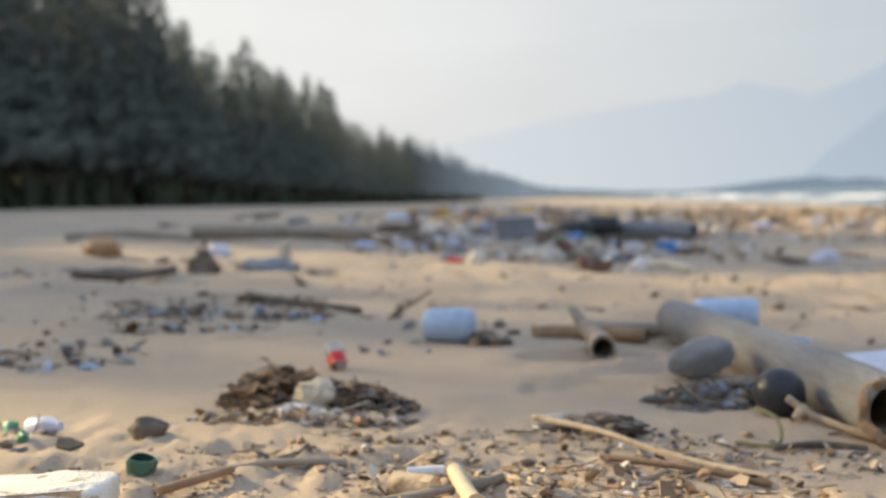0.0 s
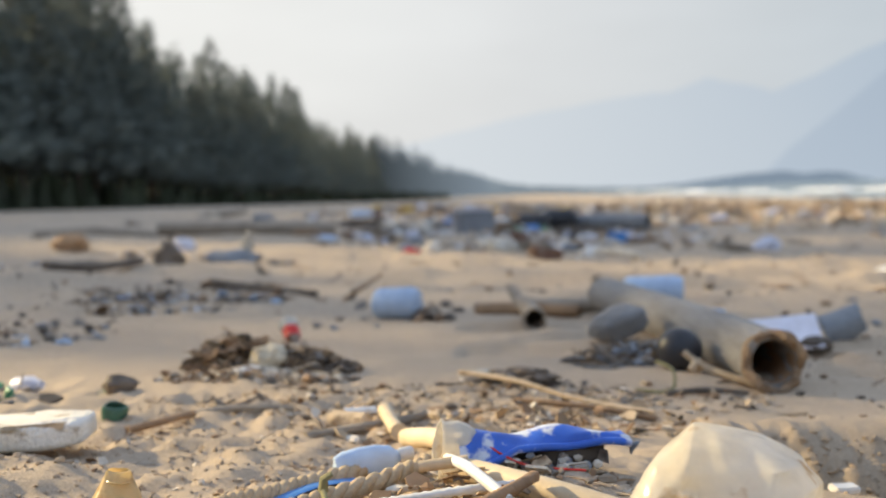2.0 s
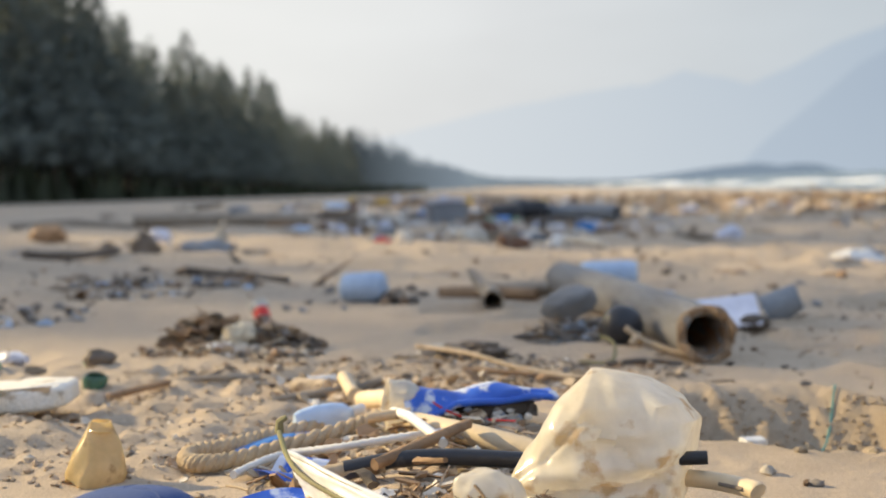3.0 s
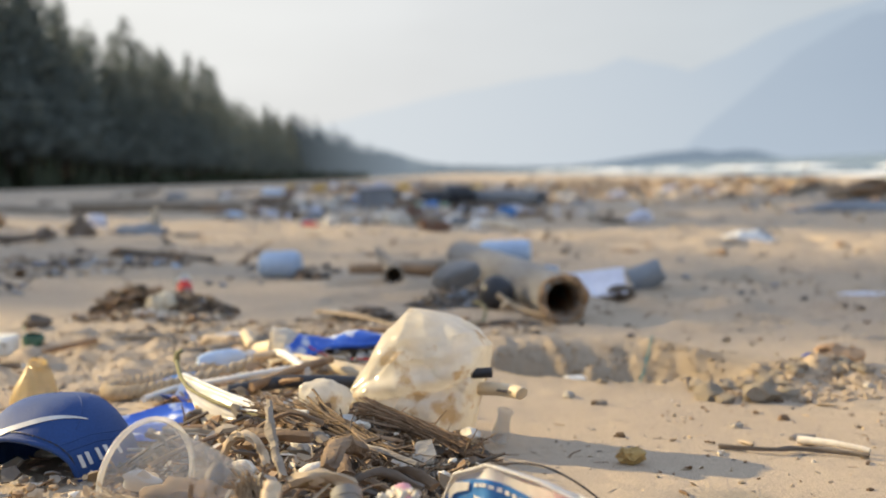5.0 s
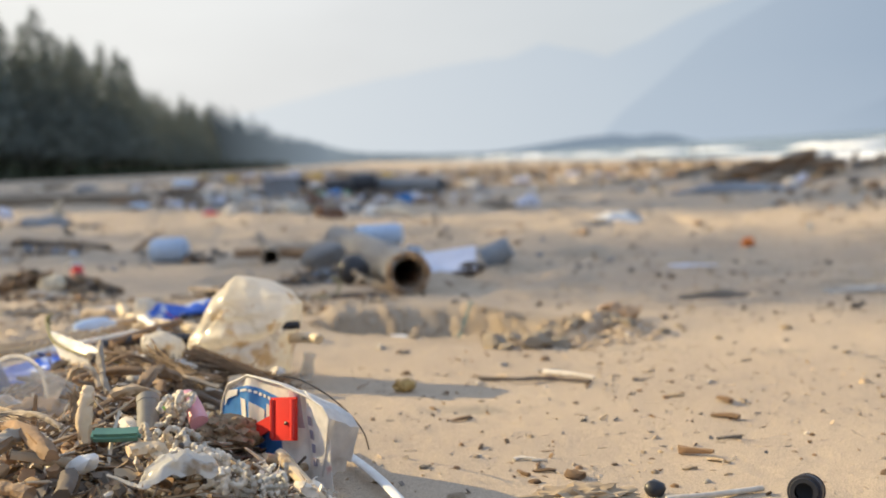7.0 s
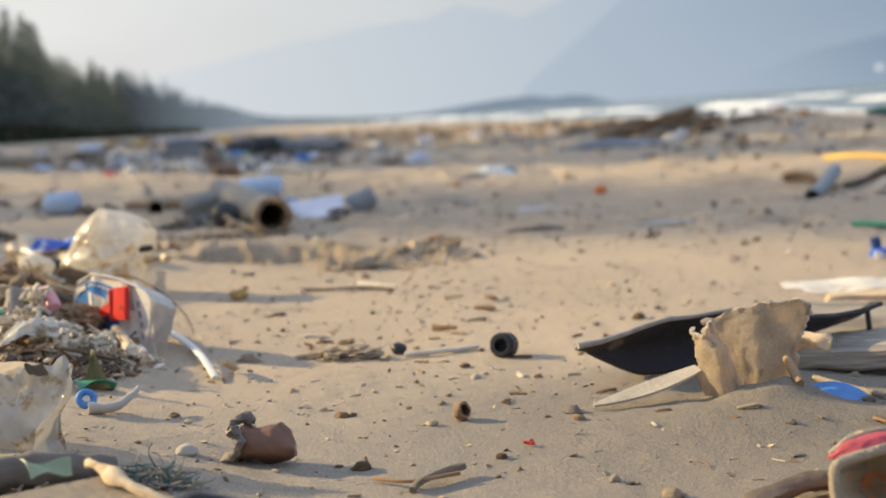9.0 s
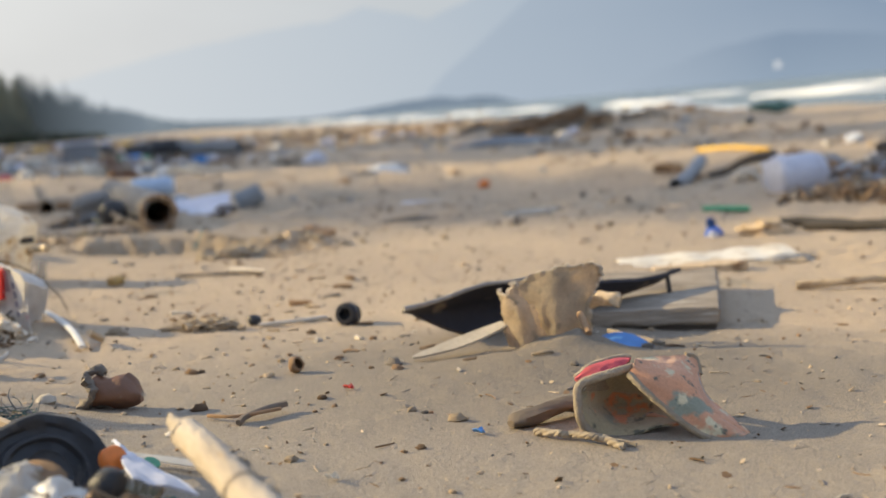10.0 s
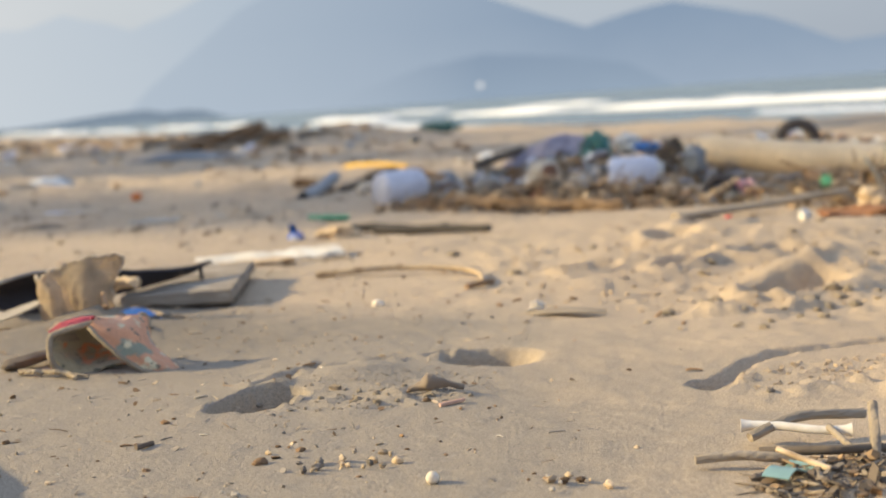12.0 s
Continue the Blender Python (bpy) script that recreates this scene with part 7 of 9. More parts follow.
thing("bark_lump", "yellow-brown bark chunk on the sand", "bark", (1.87, 0.60), (0, 0, -30), lump(0.038, 12, (1.45, 0.8, 0.62), 0.6, 3, 2.6), DRIFT, lift=0.012)
bent_tube("branch", "dark charred branch lying by the heap", "branch", [(2.00, 0.64, 0.010), (2.07, 0.55, 0.014), (2.14, 0.45, 0.014), (2.195, 0.37, 0.010)], lambda q: 0.0125 - 0.003 * q, CHAR, 10, 0.12)
bent_tube("branch", "dark charred branch lying by the heap", "branch", [(1.95, 0.72, 0.012), (2.02, 0.65, 0.018), (2.09, 0.56, 0.014), (2.14, 0.49, 0.020)], lambda q: 0.012 - 0.003 * q, CHAR, 10, 0.3)
bent_tube("stick", "green plastic stick on sand", "stick", [(2.10, 1.30, 0.008), (2.20, 1.22, 0.008)], 0.009, GREEN, 8, group="loose sticks")
bent_tube("pipe", "short grey plastic pipe lying on sand", "pipe", [(2.44, 2.12, 0.022), (2.62, 2.36, 0.034), (2.80, 2.60, 0.050)], 0.026, GREYP, 16, hollow=0.004)
bent_tube("pole", "long yellow plastic pole", "pole", [(3.38, 3.70, 0.018), (3.45, 3.50, 0.02), (3.53, 3.30, 0.02)], 0.012, YELLOW, 10)


def drum(name, label, at, turn, r, length, material, ribs=3, lid=None):
    """A small lying drum with rounded shoulders, ribs and a lid."""
    t = thing(name, label, "container", at, turn)
    h = length / 2
    main = part("body", lathe([(r * 0.80, -h), (r * 0.95, -h + 0.05 * length), (r, -h + 0.14 * length), (r, h - 0.16 * length), (r * 0.94, h - 0.06 * length), (r * 0.78, h)], 34, crumple(int(r * 1000), r * 0.05, 5 / r * 0.12)), material, t)
    for k in range(ribs):
        z = -h * 0.55 + k * h * 1.1 / max(ribs - 1, 1)
        part("rib", tube([(r * 1.005 * math.cos(a), r * 1.005 * math.sin(a), z) for a in np.linspace(0, 6.283, 34)], r * 0.035, 6), material, main)
    if lid:
        part("lid", lathe([(r * 0.60, h - 0.002), (r * 0.62, h + 0.012), (r * 0.55, h + 0.02), (0.0005, h + 0.02)], 24), lid, t)
    return t


drum("plastic_drum", "bluish white plastic drum lying on its side", (2.595, 1.605, -0.066), (90, 0, 98), 0.064, 0.185, LILAC, 2)

# heap by the bamboo trunk
bent_tube("log", "rotten brown log along the foot of the heap", "log", [(2.46, 0.98, 0.020), (2.56, 0.82, 0.026), (2.66, 0.66, 0.022), (2.74, 0.52, 0.016)], lambda q: 0.020 - 0.007 * q, mat("rotten_log", (0.36, 0.24, 0.135), (0.20, 0.135, 0.085), 24, 0.95, 0.9, 80, spots=(0.09, 0.065, 0.045), spot_at=0.60), 14, 0.65, step=10)
bent_tube("bamboo_pole", "thick pale bamboo trunk lying across rubbish", "bamboo", [(3.72, 1.27, 0.088), (3.70, 0.9, 0.085), (3.66, 0.35, 0.078), (3.6, -0.4, 0.07), (3.55, -0.9, 0.06)],
          lambda q: 0.060 - 0.010 * q + 0.003 * math.exp(-((q * 6) % 1 - 0.5) ** 2 * 120), BAMBOO, 22, 0.015, step=10, hollow=0.012)
thing("draped_sheet", "faded violet plastic sheet draped on rubbish", "sheet", (3.36, 1.76, -0.035), (0, 0, -30),
      sheet(lambda u, v: Vector((0.36 * (u - 0.5), 0.20 * (v - 0.5), -0.03 + (0.07 + 0.08 * u) * math.sin(math.pi * (0.12 + 0.70 * u)) * math.sin(math.pi * (0.12 + 0.76 * v)) * 1.1)) + noise.noise_vector(Vector((u * 5, v * 5, 1))) * 0.022, 30, 24, 0.004), VIOLET)
thing("fishing_net", "dark teal fishing net bundle", "net", (3.386, 1.50, 0.000), (0, 0, 0), lump(0.062, 3, (0.85, 0.85, 1.05), 0.6, 4, 4.0), TEAL)
thing("plastic_bag", "crumpled white bag behind the net", "bag", (3.54, 1.50, 0.018), (0, 0, 0), lump(0.052, 31, (1.0, 0.8, 0.75), 0.55, 3, 2), WHITE, "plastic bags")
thing("plastic_piece", "blue plastic piece on the heap", "plastic piece", (3.472, 1.30, -0.006), (4, 6, -30), slab(0.095, 0.06, 0.034, 0.008, 0.004, 4, 3), SKYB)
drum("jerrycan", "milky white plastic jerrycan on its side", (3.178, 1.018, -0.056), (90, 0, 52), 0.056, 0.165, LILAC, 2, WHITE)
drum("tin_can", "rusty white tin can lying on its side", (2.95, 1.22, -0.042), (82, 0, -12), 0.046, 0.11, CREAM, 2, CLAY)
thing("buoy", "grey rounded float on the heap", "buoy", (2.779, 1.298, -0.072), (0, 0, 0), lump(0.051, 5, (1.05, 1, 0.85), 0.14, 3), CLOTHG)
thing("clay_pot", "cream rounded pot shard half buried", "pot", (2.935, 0.949, -0.084), (20, 10, 0), lump(0.058, 6, (1.25, 0.8, 0.62), 0.35, 3), SHELLM)
thing("rag", "faded orange rag caught under the heap", "rag", (2.752, 0.952), (0, 0, 20), lump(0.030, 12, (1.1, 0.7, 0.8), 0.8, 3, 2.5), mat("faded_orange_cloth", (0.52, 0.21, 0.12), (0.38, 0.15, 0.09), 14, 0.9, 0.4, 120), lift=0.012)
bent_tube("branch", "brown arched branch behind the heap", "branch", [(3.66, 1.77, 0.02), (3.70, 1.75, 0.12), (3.75, 1.73, 0.135), (3.80, 1.70, 0.10), (3.83, 1.68, 0.02)], 0.016, ROOTW, 9, 0.3)
thing("cord_ball", "dark matted ball of cord on the heap", "cord bundle", (3.475, 1.167, -0.018), (0, 0, 0), lump(0.050, 17, (0.95, 0.9, 1.05), 0.7, 3, 3.5), DARKW)
thing("plastic_bag", "grey bag at the trunk's end", "bag", (3.42, 0.98, -0.030), (0, 0, 0), lump(0.045, 8, (0.75, 0.8, 1.15), 0.5, 3, 2), GREYP, "plastic bags")
bent_tube("branch", "dark branch sloping up under the violet sheet", "branch", [(3.006, 1.75, 0.08), (3.14, 1.79, 0.10), (3.27, 1.82, 0.12)], 0.017, DARKW, 9, 0.15)
thing("wrapper", "crumpled pink and white wrapper under the trunk", "wrapper", (3.10, 0.40, -0.085), (0, 0, 0), lump(0.034, 41, (1.1, 0.8, 0.8), 0.7, 3, 2.4), mat("pink_white_wrapper", (0.74, 0.62, 0.62), (0.66, 0.20, 0.22), 26, 0.5, 0.3, 80))
thing("rag", "small white rag before the heap", "rag", (2.62, -0.30), (0, 0, 30), lump(0.022, 43, (1.0, 0.7, 0.9), 0.7, 2, 2), WHITE, lift=0.010)
thing("foam_chunk", "cream foam lump at the heap's edge", "foam", (3.04, -0.12), (0, 0, 0), lump(0.042, 44, (0.9, 0.8, 0.9), 0.6, 3, 2.2), DRIFT, lift=0.018)
thing("screw_top", "small green cap in the heap", "cap", (3.03, 0.02), (70, 0, -40), lathe([(0.014, -0.012), (0.016, 0.0), (0.014, 0.012), (0.0005, 0.013)], 16), GREEN, lift=0.075)
thing("screw_top", "tiny red cap on sand", "cap", (2.62, -0.05), (60, 0, 0), lathe([(0.009, -0.006), (0.010, 0.0), (0.009, 0.006), (0.0005, 0.007)], 14), RED, lift=0.008)
t = thing("tyre", "half-buried black tyre at the water side", "tyre", (5.32, 2.36), (88, 0, -45), lift=0.022)
part("tread", tube([(0.088 * math.cos(a), 0.088 * math.sin(a), 0) for a in np.linspace(0, 6.283, 40)], 0.030, 12), RUBBER, t)
part("wall_ring", tube([(0.072 * math.cos(a), 0.072 * math.sin(a), 0.022) for a in np.linspace(0, 6.283, 40)], 0.007, 8), RUBBER, t)
t = thing("rubber_hoop", "dark rubber hoop standing in the rubbish", "hoop", (3.02, 0.42), (88, 0, -42), lift=0.018)
part("hoop", tube([(0.041 * math.cos(a), 0.052 * math.sin(a), 0) for a in np.linspace(0, 6.283, 30)], 0.015, 10, rough=0.05), RUBBER, t)
bent_tube("plank", "long grey weathered plank at the foot of the heap", "plank", [(2.56, 0.08, 0.012), (2.80, 0.05, 0.022), (3.10, 0.02, 0.042)], 0.020, GREYWOOD, 8, 0.06, flat=0.5)
bent_tube("branch", "thin stick leaning through the hoop", "branch", [(2.93, 0.40, 0.01), (3.04, 0.36, 0.07)], 0.006, DRIFT, 8, 0.1)
thing("plastic_bag", "milky bag on the bamboo trunk", "bag", (4.3, 0.72, 0.0), (0, 0, 0), lump(0.12, 9, (0.8, 0.8, 1.1), 0.4, 3, 2), MILKY, "plastic bags")
thing("rust_tin", "orange-brown rusty tin at the heap edge", "tin", (2.86, -0.24), (6, 0, -30), slab(0.19, 0.09, 0.018, 0.006, 0.012, 8, 3), mat("flaking_rust", (0.36, 0.17, 0.07), (0.22, 0.10, 0.05), 16, 0.85, 0.6, 60))
thing("net_on_bank", "green net draped on the far bank", "net", (6.6, 8.3), (0, 0, -20), lump(0.13, 5, (1.5, 0.7, 0.45), 0.5, 3, 3), NETG, lift=0.05)


BITS = [lump(1.0, k + 5, (1, 1, 1), 0.55, 1 if k < 2 else 2, 1.3) for k in range(5)]


def rubbish(name, label, cx, cy, rx, ry, n, seed, size, mats, high=0.0, turn=0.0, sticks=0.40, flakes=0.68):
    """Many small broken pieces too mixed to count: sticks, flakes and lumps, one mesh a colour."""
    rnd = random.Random(seed)
    rise = 0.28 if high > 0.02 else 0.08
    sets = [([], []) for _ in mats]
    ct, st = math.cos(radians(turn)), math.sin(radians(turn))
    for k in range(n):
        while True:
            a, b = rnd.uniform(-1, 1), rnd.uniform(-1, 1)
            if a * a + b * b < 1:
                break
        x, y = cx + a * rx * ct - b * ry * st, cy + a * rx * st + b * ry * ct
        fade = 1 - (a * a + b * b)
        z = gz(x, y) + high * fade * rnd.random()
        s = size * min(2.0, rnd.lognormvariate(0, 0.40))
        kind = rnd.random()
        v, f = sets[rnd.randrange(len(mats))]
        i = len(v)
        if kind < sticks:                                     # stick
            d = Vector((rnd.gauss(0, 1), rnd.gauss(0, 0.8), rnd.gauss(0, rise))).normalized() * s * rnd.uniform(0.6, 2.0)
            w = d.cross(Vector((0, 0, 1))).normalized() * s * rnd.uniform(0.05, 0.15)
            u = w.cross(d).normalized() * w.length
            c = Vector((x, y, z + abs(d.z) + w.length * 0.6))
            m = Vector((rnd.gauss(0, 1), rnd.gauss(0, 1), rnd.gauss(0, 0.5))) * s * 0.15
            for e, q in ((-1, 0.8), (0, 1.0), (1, 0.6)):
                for o in (w + u * 0.4, u, -w, -u):
                    v.append(c + d * e + o * q + (m if e == 0 else Vector()))
            for r in (0, 4):
                for o in range(4):
                    f.append((i + r + o, i + r + (o + 1) % 4, i + r + 4 + (o + 1) % 4, i + r + 4 + o))
            f += [(i + 3, i + 2, i + 1, i), (i + 8, i + 9, i + 10, i + 11)]
        elif kind < flakes:                                   # flake
            nrm = Vector((rnd.gauss(0, 0.6), rnd.gauss(0, 0.6), 1)).normalized()
            e1 = nrm.cross(Vector((math.cos(k), math.sin(k), 0))).normalized() * s
            e2 = nrm.cross(e1) * rnd.uniform(0.4, 0.9)
            c = Vector((x, y, z + s * 0.3))
            ring = [c + e1 * math.cos(t) * rnd.uniform(0.6, 1) + e2 * math.sin(t) * rnd.uniform(0.6, 1) for t in (0, 1.3, 2.5, 3.8, 5.1)]
            v += ring + [p - nrm * s * 0.14 for p in ring]
            f.append((i, i + 1, i + 2, i + 3, i + 4))
            f += [(i + o, i + 5 + o, i + 5 + (o + 1) % 5, i + (o + 1) % 5) for o in range(5)]
        else:                                               # lump
            tv, tf = BITS[rnd.randrange(len(BITS))]
            a, ca = rnd.uniform(0, 6.28), s * 0.55
            qx, qy, qz = ca * rnd.uniform(0.8, 1.5), ca * rnd.uniform(0.5, 0.9), ca * rnd.uniform(0.4, 0.8)
            c1, s1 = math.cos(a), math.sin(a)
            v += [Vector((x + p.x * qx * c1 - p.y * qy * s1, y + p.x * qx * s1 + p.y * qy * c1, z + (p.z + 0.5) * qz)) for p in tv]
            f += [tuple(i + o for o in p) for p in tf]
    for (v, f), m in zip(sets, mats):
        if f:
            tagged(link(name, mesh_of(name, v, f, smooth=35), m), label, "litter", kind="stuff")


MIXED = (ORGANIC, BROWNW, DRIFT, SHELLM, STONE, DRIFT, BROWNW, GREYWOOD)
BRIGHT = (BROWNW, DRIFT, GREYP, WHITE, BLUEWHITE, ORGANIC, GREYP, GREYWOOD, LILAC, STONE, CLAY, DARKW, BROWNW)
def tangle(name, label, cx, cy, rx, ry, n, seed, size, r, mats, high=0.0):
    """Curled dry weed, roots and fibres, one mesh a colour."""
    rnd = random.Random(seed)
    sets = [([], []) for _ in mats]
    for k in range(n):
        a, q = rnd.uniform(0, 6.28), math.sqrt(rnd.random())
        x, y = cx + rx * q * math.cos(a), cy + ry * q * math.sin(a)
        p = Vector((x, y, gz(x, y) + 0.002 + high * (1 - q * q) * rnd.random()))
        d = Vector((rnd.gauss(0, 1), rnd.gauss(0, 1), rnd.gauss(0.0, 0.25))).normalized()
        bend = Vector((rnd.gauss(0, 1), rnd.gauss(0, 1), rnd.gauss(-0.2, 0.4)))
        pts, st = [p], size * rnd.uniform(0.4, 1.2) / 5
        for j in range(5):
            d = (d + bend * 0.7 + Vector((rnd.gauss(0, 0.3), rnd.gauss(0, 0.3), rnd.gauss(0, 0.3)))).normalized()
            p = p + d * st
            p.z = max(p.z, gz(p.x, p.y) + 0.001)
            pts.append(p)
        v, f = sets[rnd.randrange(len(mats))]
        w = r * rnd.lognormvariate(0, 0.4)
        tv, tf = tube(pts, lambda q: w * (1 - 0.6 * q), 4, rough=0.2, seed=k)
        f += [tuple(len(v) + o for o in e) for e in tf]
        v += tv
    for (v, f), m in zip(sets, mats):
        if f:
            tagged(link(name, mesh_of(name, v, f, smooth=60), m), label, "weed", kind="stuff")


DARKMIX = (ORGANIC, DARKW, BROWNW, DARKW, ROOTW, DARKW, BROWNW, DRIFT, SHELLM)
# the litter bank, from its far end to where the path leaves it
rubbish("litter", "broken twigs, shells and husk in a bank", 0.12, 0.92, 0.20, 0.18, 420, 1, 0.010, MIXED, 0.014)
rubbish("litter", "broken twigs, shells and husk in a bank", 0.13, 0.48, 0.20, 0.26, 2000, 2, 0.0095, DARKMIX, 0.030, sticks=0.28, flakes=0.62)
rubbish("litter", "broken twigs, shells and husk in a bank", 0.14, 0.08, 0.18, 0.24, 2300, 3, 0.0090, DARKMIX, 0.036, sticks=0.28, flakes=0.62)
rubbish("litter", "broken twigs, shells and husk at the bank's foot", 0.20, -0.14, 0.13, 0.13, 700, 4, 0.0085, DARKMIX, 0.022, sticks=0.28, flakes=0.62)
rubbish("litter", "dark scraps beside the sack", 0.12, -0.34, 0.12, 0.12, 260, 33, 0.009, DARKMIX, 0.010, sticks=0.28, flakes=0.62)
rubbish("litter", "broken twigs and scraps below the lid", 0.30, -0.95, 0.12, 0.16, 420, 5, 0.0075, DARKMIX, 0.008, sticks=0.28, flakes=0.62)
rubbish("litter", "scraps round the log and board", 0.26, -0.68, 0.10, 0.08, 120, 34, 0.007, DARKMIX, 0.004, sticks=0.28, flakes=0.62)
rubbish("litter", "broken twigs, shells and husk in a bank", -0.10, 0.50, 0.14, 0.36, 520, 6, 0.009, MIXED, 0.010)
rubbish("litter", "scattered chips of wood and shell", 0.18, 1.50, 0.30, 0.16, 420, 7, 0.010, MIXED, 0.006)
rubbish("litter", "shell and coral crumbs on the sand", 0.26, -0.08, 0.10, 0.10, 300, 21, 0.006, (SHELLM, SHELLM, DRIFT), 0.03)
tangle("dry_weed", "curled dry weed and roots in the bank", 0.14, 0.42, 0.15, 0.18, 200, 61, 0.036, 0.0011, (ORGANIC, DARKW, BROWNW, DRIFT), 0.036)
tangle("dry_weed", "curled dry weed and roots in the bank", 0.15, 0.12, 0.15, 0.20, 170, 62, 0.032, 0.0010, (ORGANIC, DARKW, BROWNW, DRIFT), 0.042)
tangle("dry_weed", "curled dry weed below the jug", 0.24, 0.54, 0.09, 0.09, 260, 63, 0.036, 0.0013, (BROWNW, ORGANIC, ROOTW), 0.034)
tangle("dry_weed", "dry weed and fibres at the bank's foot", 0.24, -0.10, 0.10, 0.12, 160, 64, 0.028, 0.0008, (ORGANIC, BROWNW, SHELLM), 0.024)
tangle("netting", "grey-green tangle of fishing net", 0.350, -0.652, 0.034, 0.022, 240, 65, 0.022, 0.0005, (NETG, CLOTHG, GREYWOOD), 0.014)
rubbish("litter", "scraps heaped under the driftwood stick", 0.42, -1.10, 0.07, 0.13, 420, 35, 0.009, DARKMIX, 0.050, sticks=0.4, flakes=0.8)
rubbish("sand_crumbs", "small crumbled lumps of tan sand", -0.22, 1.32, 0.42, 0.42, 1500, 81, 0.0046, (SAND, SAND), 0.0, sticks=0.0, flakes=0.0)
rubbish("sand_crumbs", "small crumbled lumps of tan sand by the cut bank", 0.60, 1.25, 0.22, 0.14, 900, 82, 0.0046, (SAND, SAND), 0.0, sticks=0.0, flakes=0.0)
rubbish("sand_crumbs", "small crumbled lumps of damp sand", 0.84, 0.98, 0.17, 0.12, 700, 83, 0.0056, (SAND, SAND), 0.0, sticks=0.0, flakes=0.0)
rubbish("sand_crumbs", "crumbled sand thrown up beside the prints", 1.10, -1.17, 0.13, 0.08, 320, 84, 0.0019, (SAND, SAND), 0.0, sticks=0.0, flakes=0.0)
rubbish("sand_crumbs", "crumbled sand round the footprints", 2.05, -0.62, 0.45, 0.45, 900, 85, 0.0046, (SAND, SAND), 0.0, sticks=0.0, flakes=0.0)
rubbish("sand_crumbs", "crumbled sand along the dragged line", 1.56, -1.36, 0.16, 0.05, 260, 86, 0.0026, (SAND, SAND), 0.0, sticks=0.0, flakes=0.0)
# larger wood pieces on the bank
BANK_PIECES = (
        ([(0.120, 0.000, 0.030), (0.121, 0.012, 0.060), (0.124, 0.030, 0.080)], 0.010, DRIFT, "upright brown bark stub on the bank"),
        ([(0.046, 0.020, 0.056), (0.075, -0.030, 0.056), (0.106, -0.100, 0.046)], 0.012, BROWNW, "dark brown broken branch on the bank"),
        ([(0.000, 0.075, 0.060), (0.044, 0.072, 0.058), (0.075, 0.030, 0.060), (0.102, -0.004, 0.050)], 0.0052, GREYWOOD, "crooked thin branch on the bank"),
        ([(0.030, -0.090, 0.050), (0.055, -0.050, 0.056), (0.070, -0.005, 0.050)], 0.014, GREYWOOD, "bleached flat wood block on the bank"),
        ([(0.130, 0.150, 0.050), (0.152, 0.146, 0.056), (0.180, 0.150, 0.048)], 0.010, DRIFT, "short tan wood piece on the bank"),
        )
BANK_BLOCKS = (
        ([(0.068, 0.265, 0.046), (0.080, 0.262, 0.064), (0.098, 0.252, 0.062), (0.108, 0.236, 0.044)], 0.0062, DRIFT, "curled tan root on the bank"),
        ([(0.112, 0.245, 0.095), (0.114, 0.21, 0.075), (0.124, 0.170, 0.050)], 0.0052, GREYWOOD, "split grey reed standing in the bank"),
        ([(0.158, 0.190, 0.050), (0.170, 0.240, 0.062), (0.190, 0.290, 0.046)], 0.012, ROOTW, "dark husk lump on the bank"),
        ([(0.298, 0.103, 0.022), (0.301, 0.070, 0.020), (0.306, 0.020, 0.006)], 0.0075, DRIFT, "pale broken stick before the paper tub"),
        ([(0.325, 0.078, 0.006), (0.330, 0.050, 0.008)], 0.009, SHELLM, "cream wood stub before the paper tub"),
        ([(0.170, -0.105, 0.044), (0.190, -0.100, 0.048), (0.206, -0.112, 0.036)], 0.012, DRIFT, "rounded tan wood piece on the bank"))
for k, (pts, r, m, lab) in enumerate(BANK_PIECES + BANK_BLOCKS):
    bent_tube("wood_piece", lab, "stick", pts, lambda q: 0.70 * r * (0.75 + 0.25 * math.sin(math.pi * q)), m, 14, 0.5, flat=0.8, group="bank sticks", seed=k + 70, step=7)

# twig heap at the end of the path
rubbish("litter", "heap of short dry twigs and plastic scraps", 1.26, -1.665, 0.10, 0.05, 300, 9, 0.0062, (DARKW, GREYWOOD, DARKW, ORGANIC), 0.014)
for k, (pts, r, m) in enumerate((([(1.169, -1.58, 0.008), (1.20, -1.60, 0.012), (1.235, -1.625, 0.008)], 0.0042, GREYWOOD), ([(1.248, -1.56, 0.012), (1.30, -1.565, 0.022), (1.37, -1.575, 0.018)], 0.0048, GREYWOOD),
                                 ([(1.318, -1.632, 0.046), (1.302, -1.648, 0.026), (1.285, -1.664, 0.006)], 0.0040, GREYWOOD), ([(1.22, -1.60, 0.012), (1.27, -1.645, 0.016), (1.33, -1.655, 0.012)], 0.0040, DARKW),
                                 ([(1.215, -1.625, 0.02), (1.232, -1.665, 0.01)], 0.0026, DRIFT), ([(1.30, -1.60, 0.02), (1.285, -1.65, 0.008)], 0.0030, GREYWOOD))):
    bent_tube("twig", "dry grey-brown twig on the twig heap", "twig", pts, r, m, 8, 0.14, group="twigs", seed=k)
bent_tube("bone", "long white bleached bone on twigs", "bone", [(1.252, -1.545, 0.019), (1.275, -1.566, 0.018), (1.295, -1.592, 0.016), (1.315, -1.612, 0.018)], lambda q: 0.0038 + 0.0022 * (2 * q - 1) ** 6, mat("bleached_bone", (0.76, 0.72, 0.66), (0.64, 0.59, 0.52), 30, 0.6, 0.3, 90), 10, 0.04)
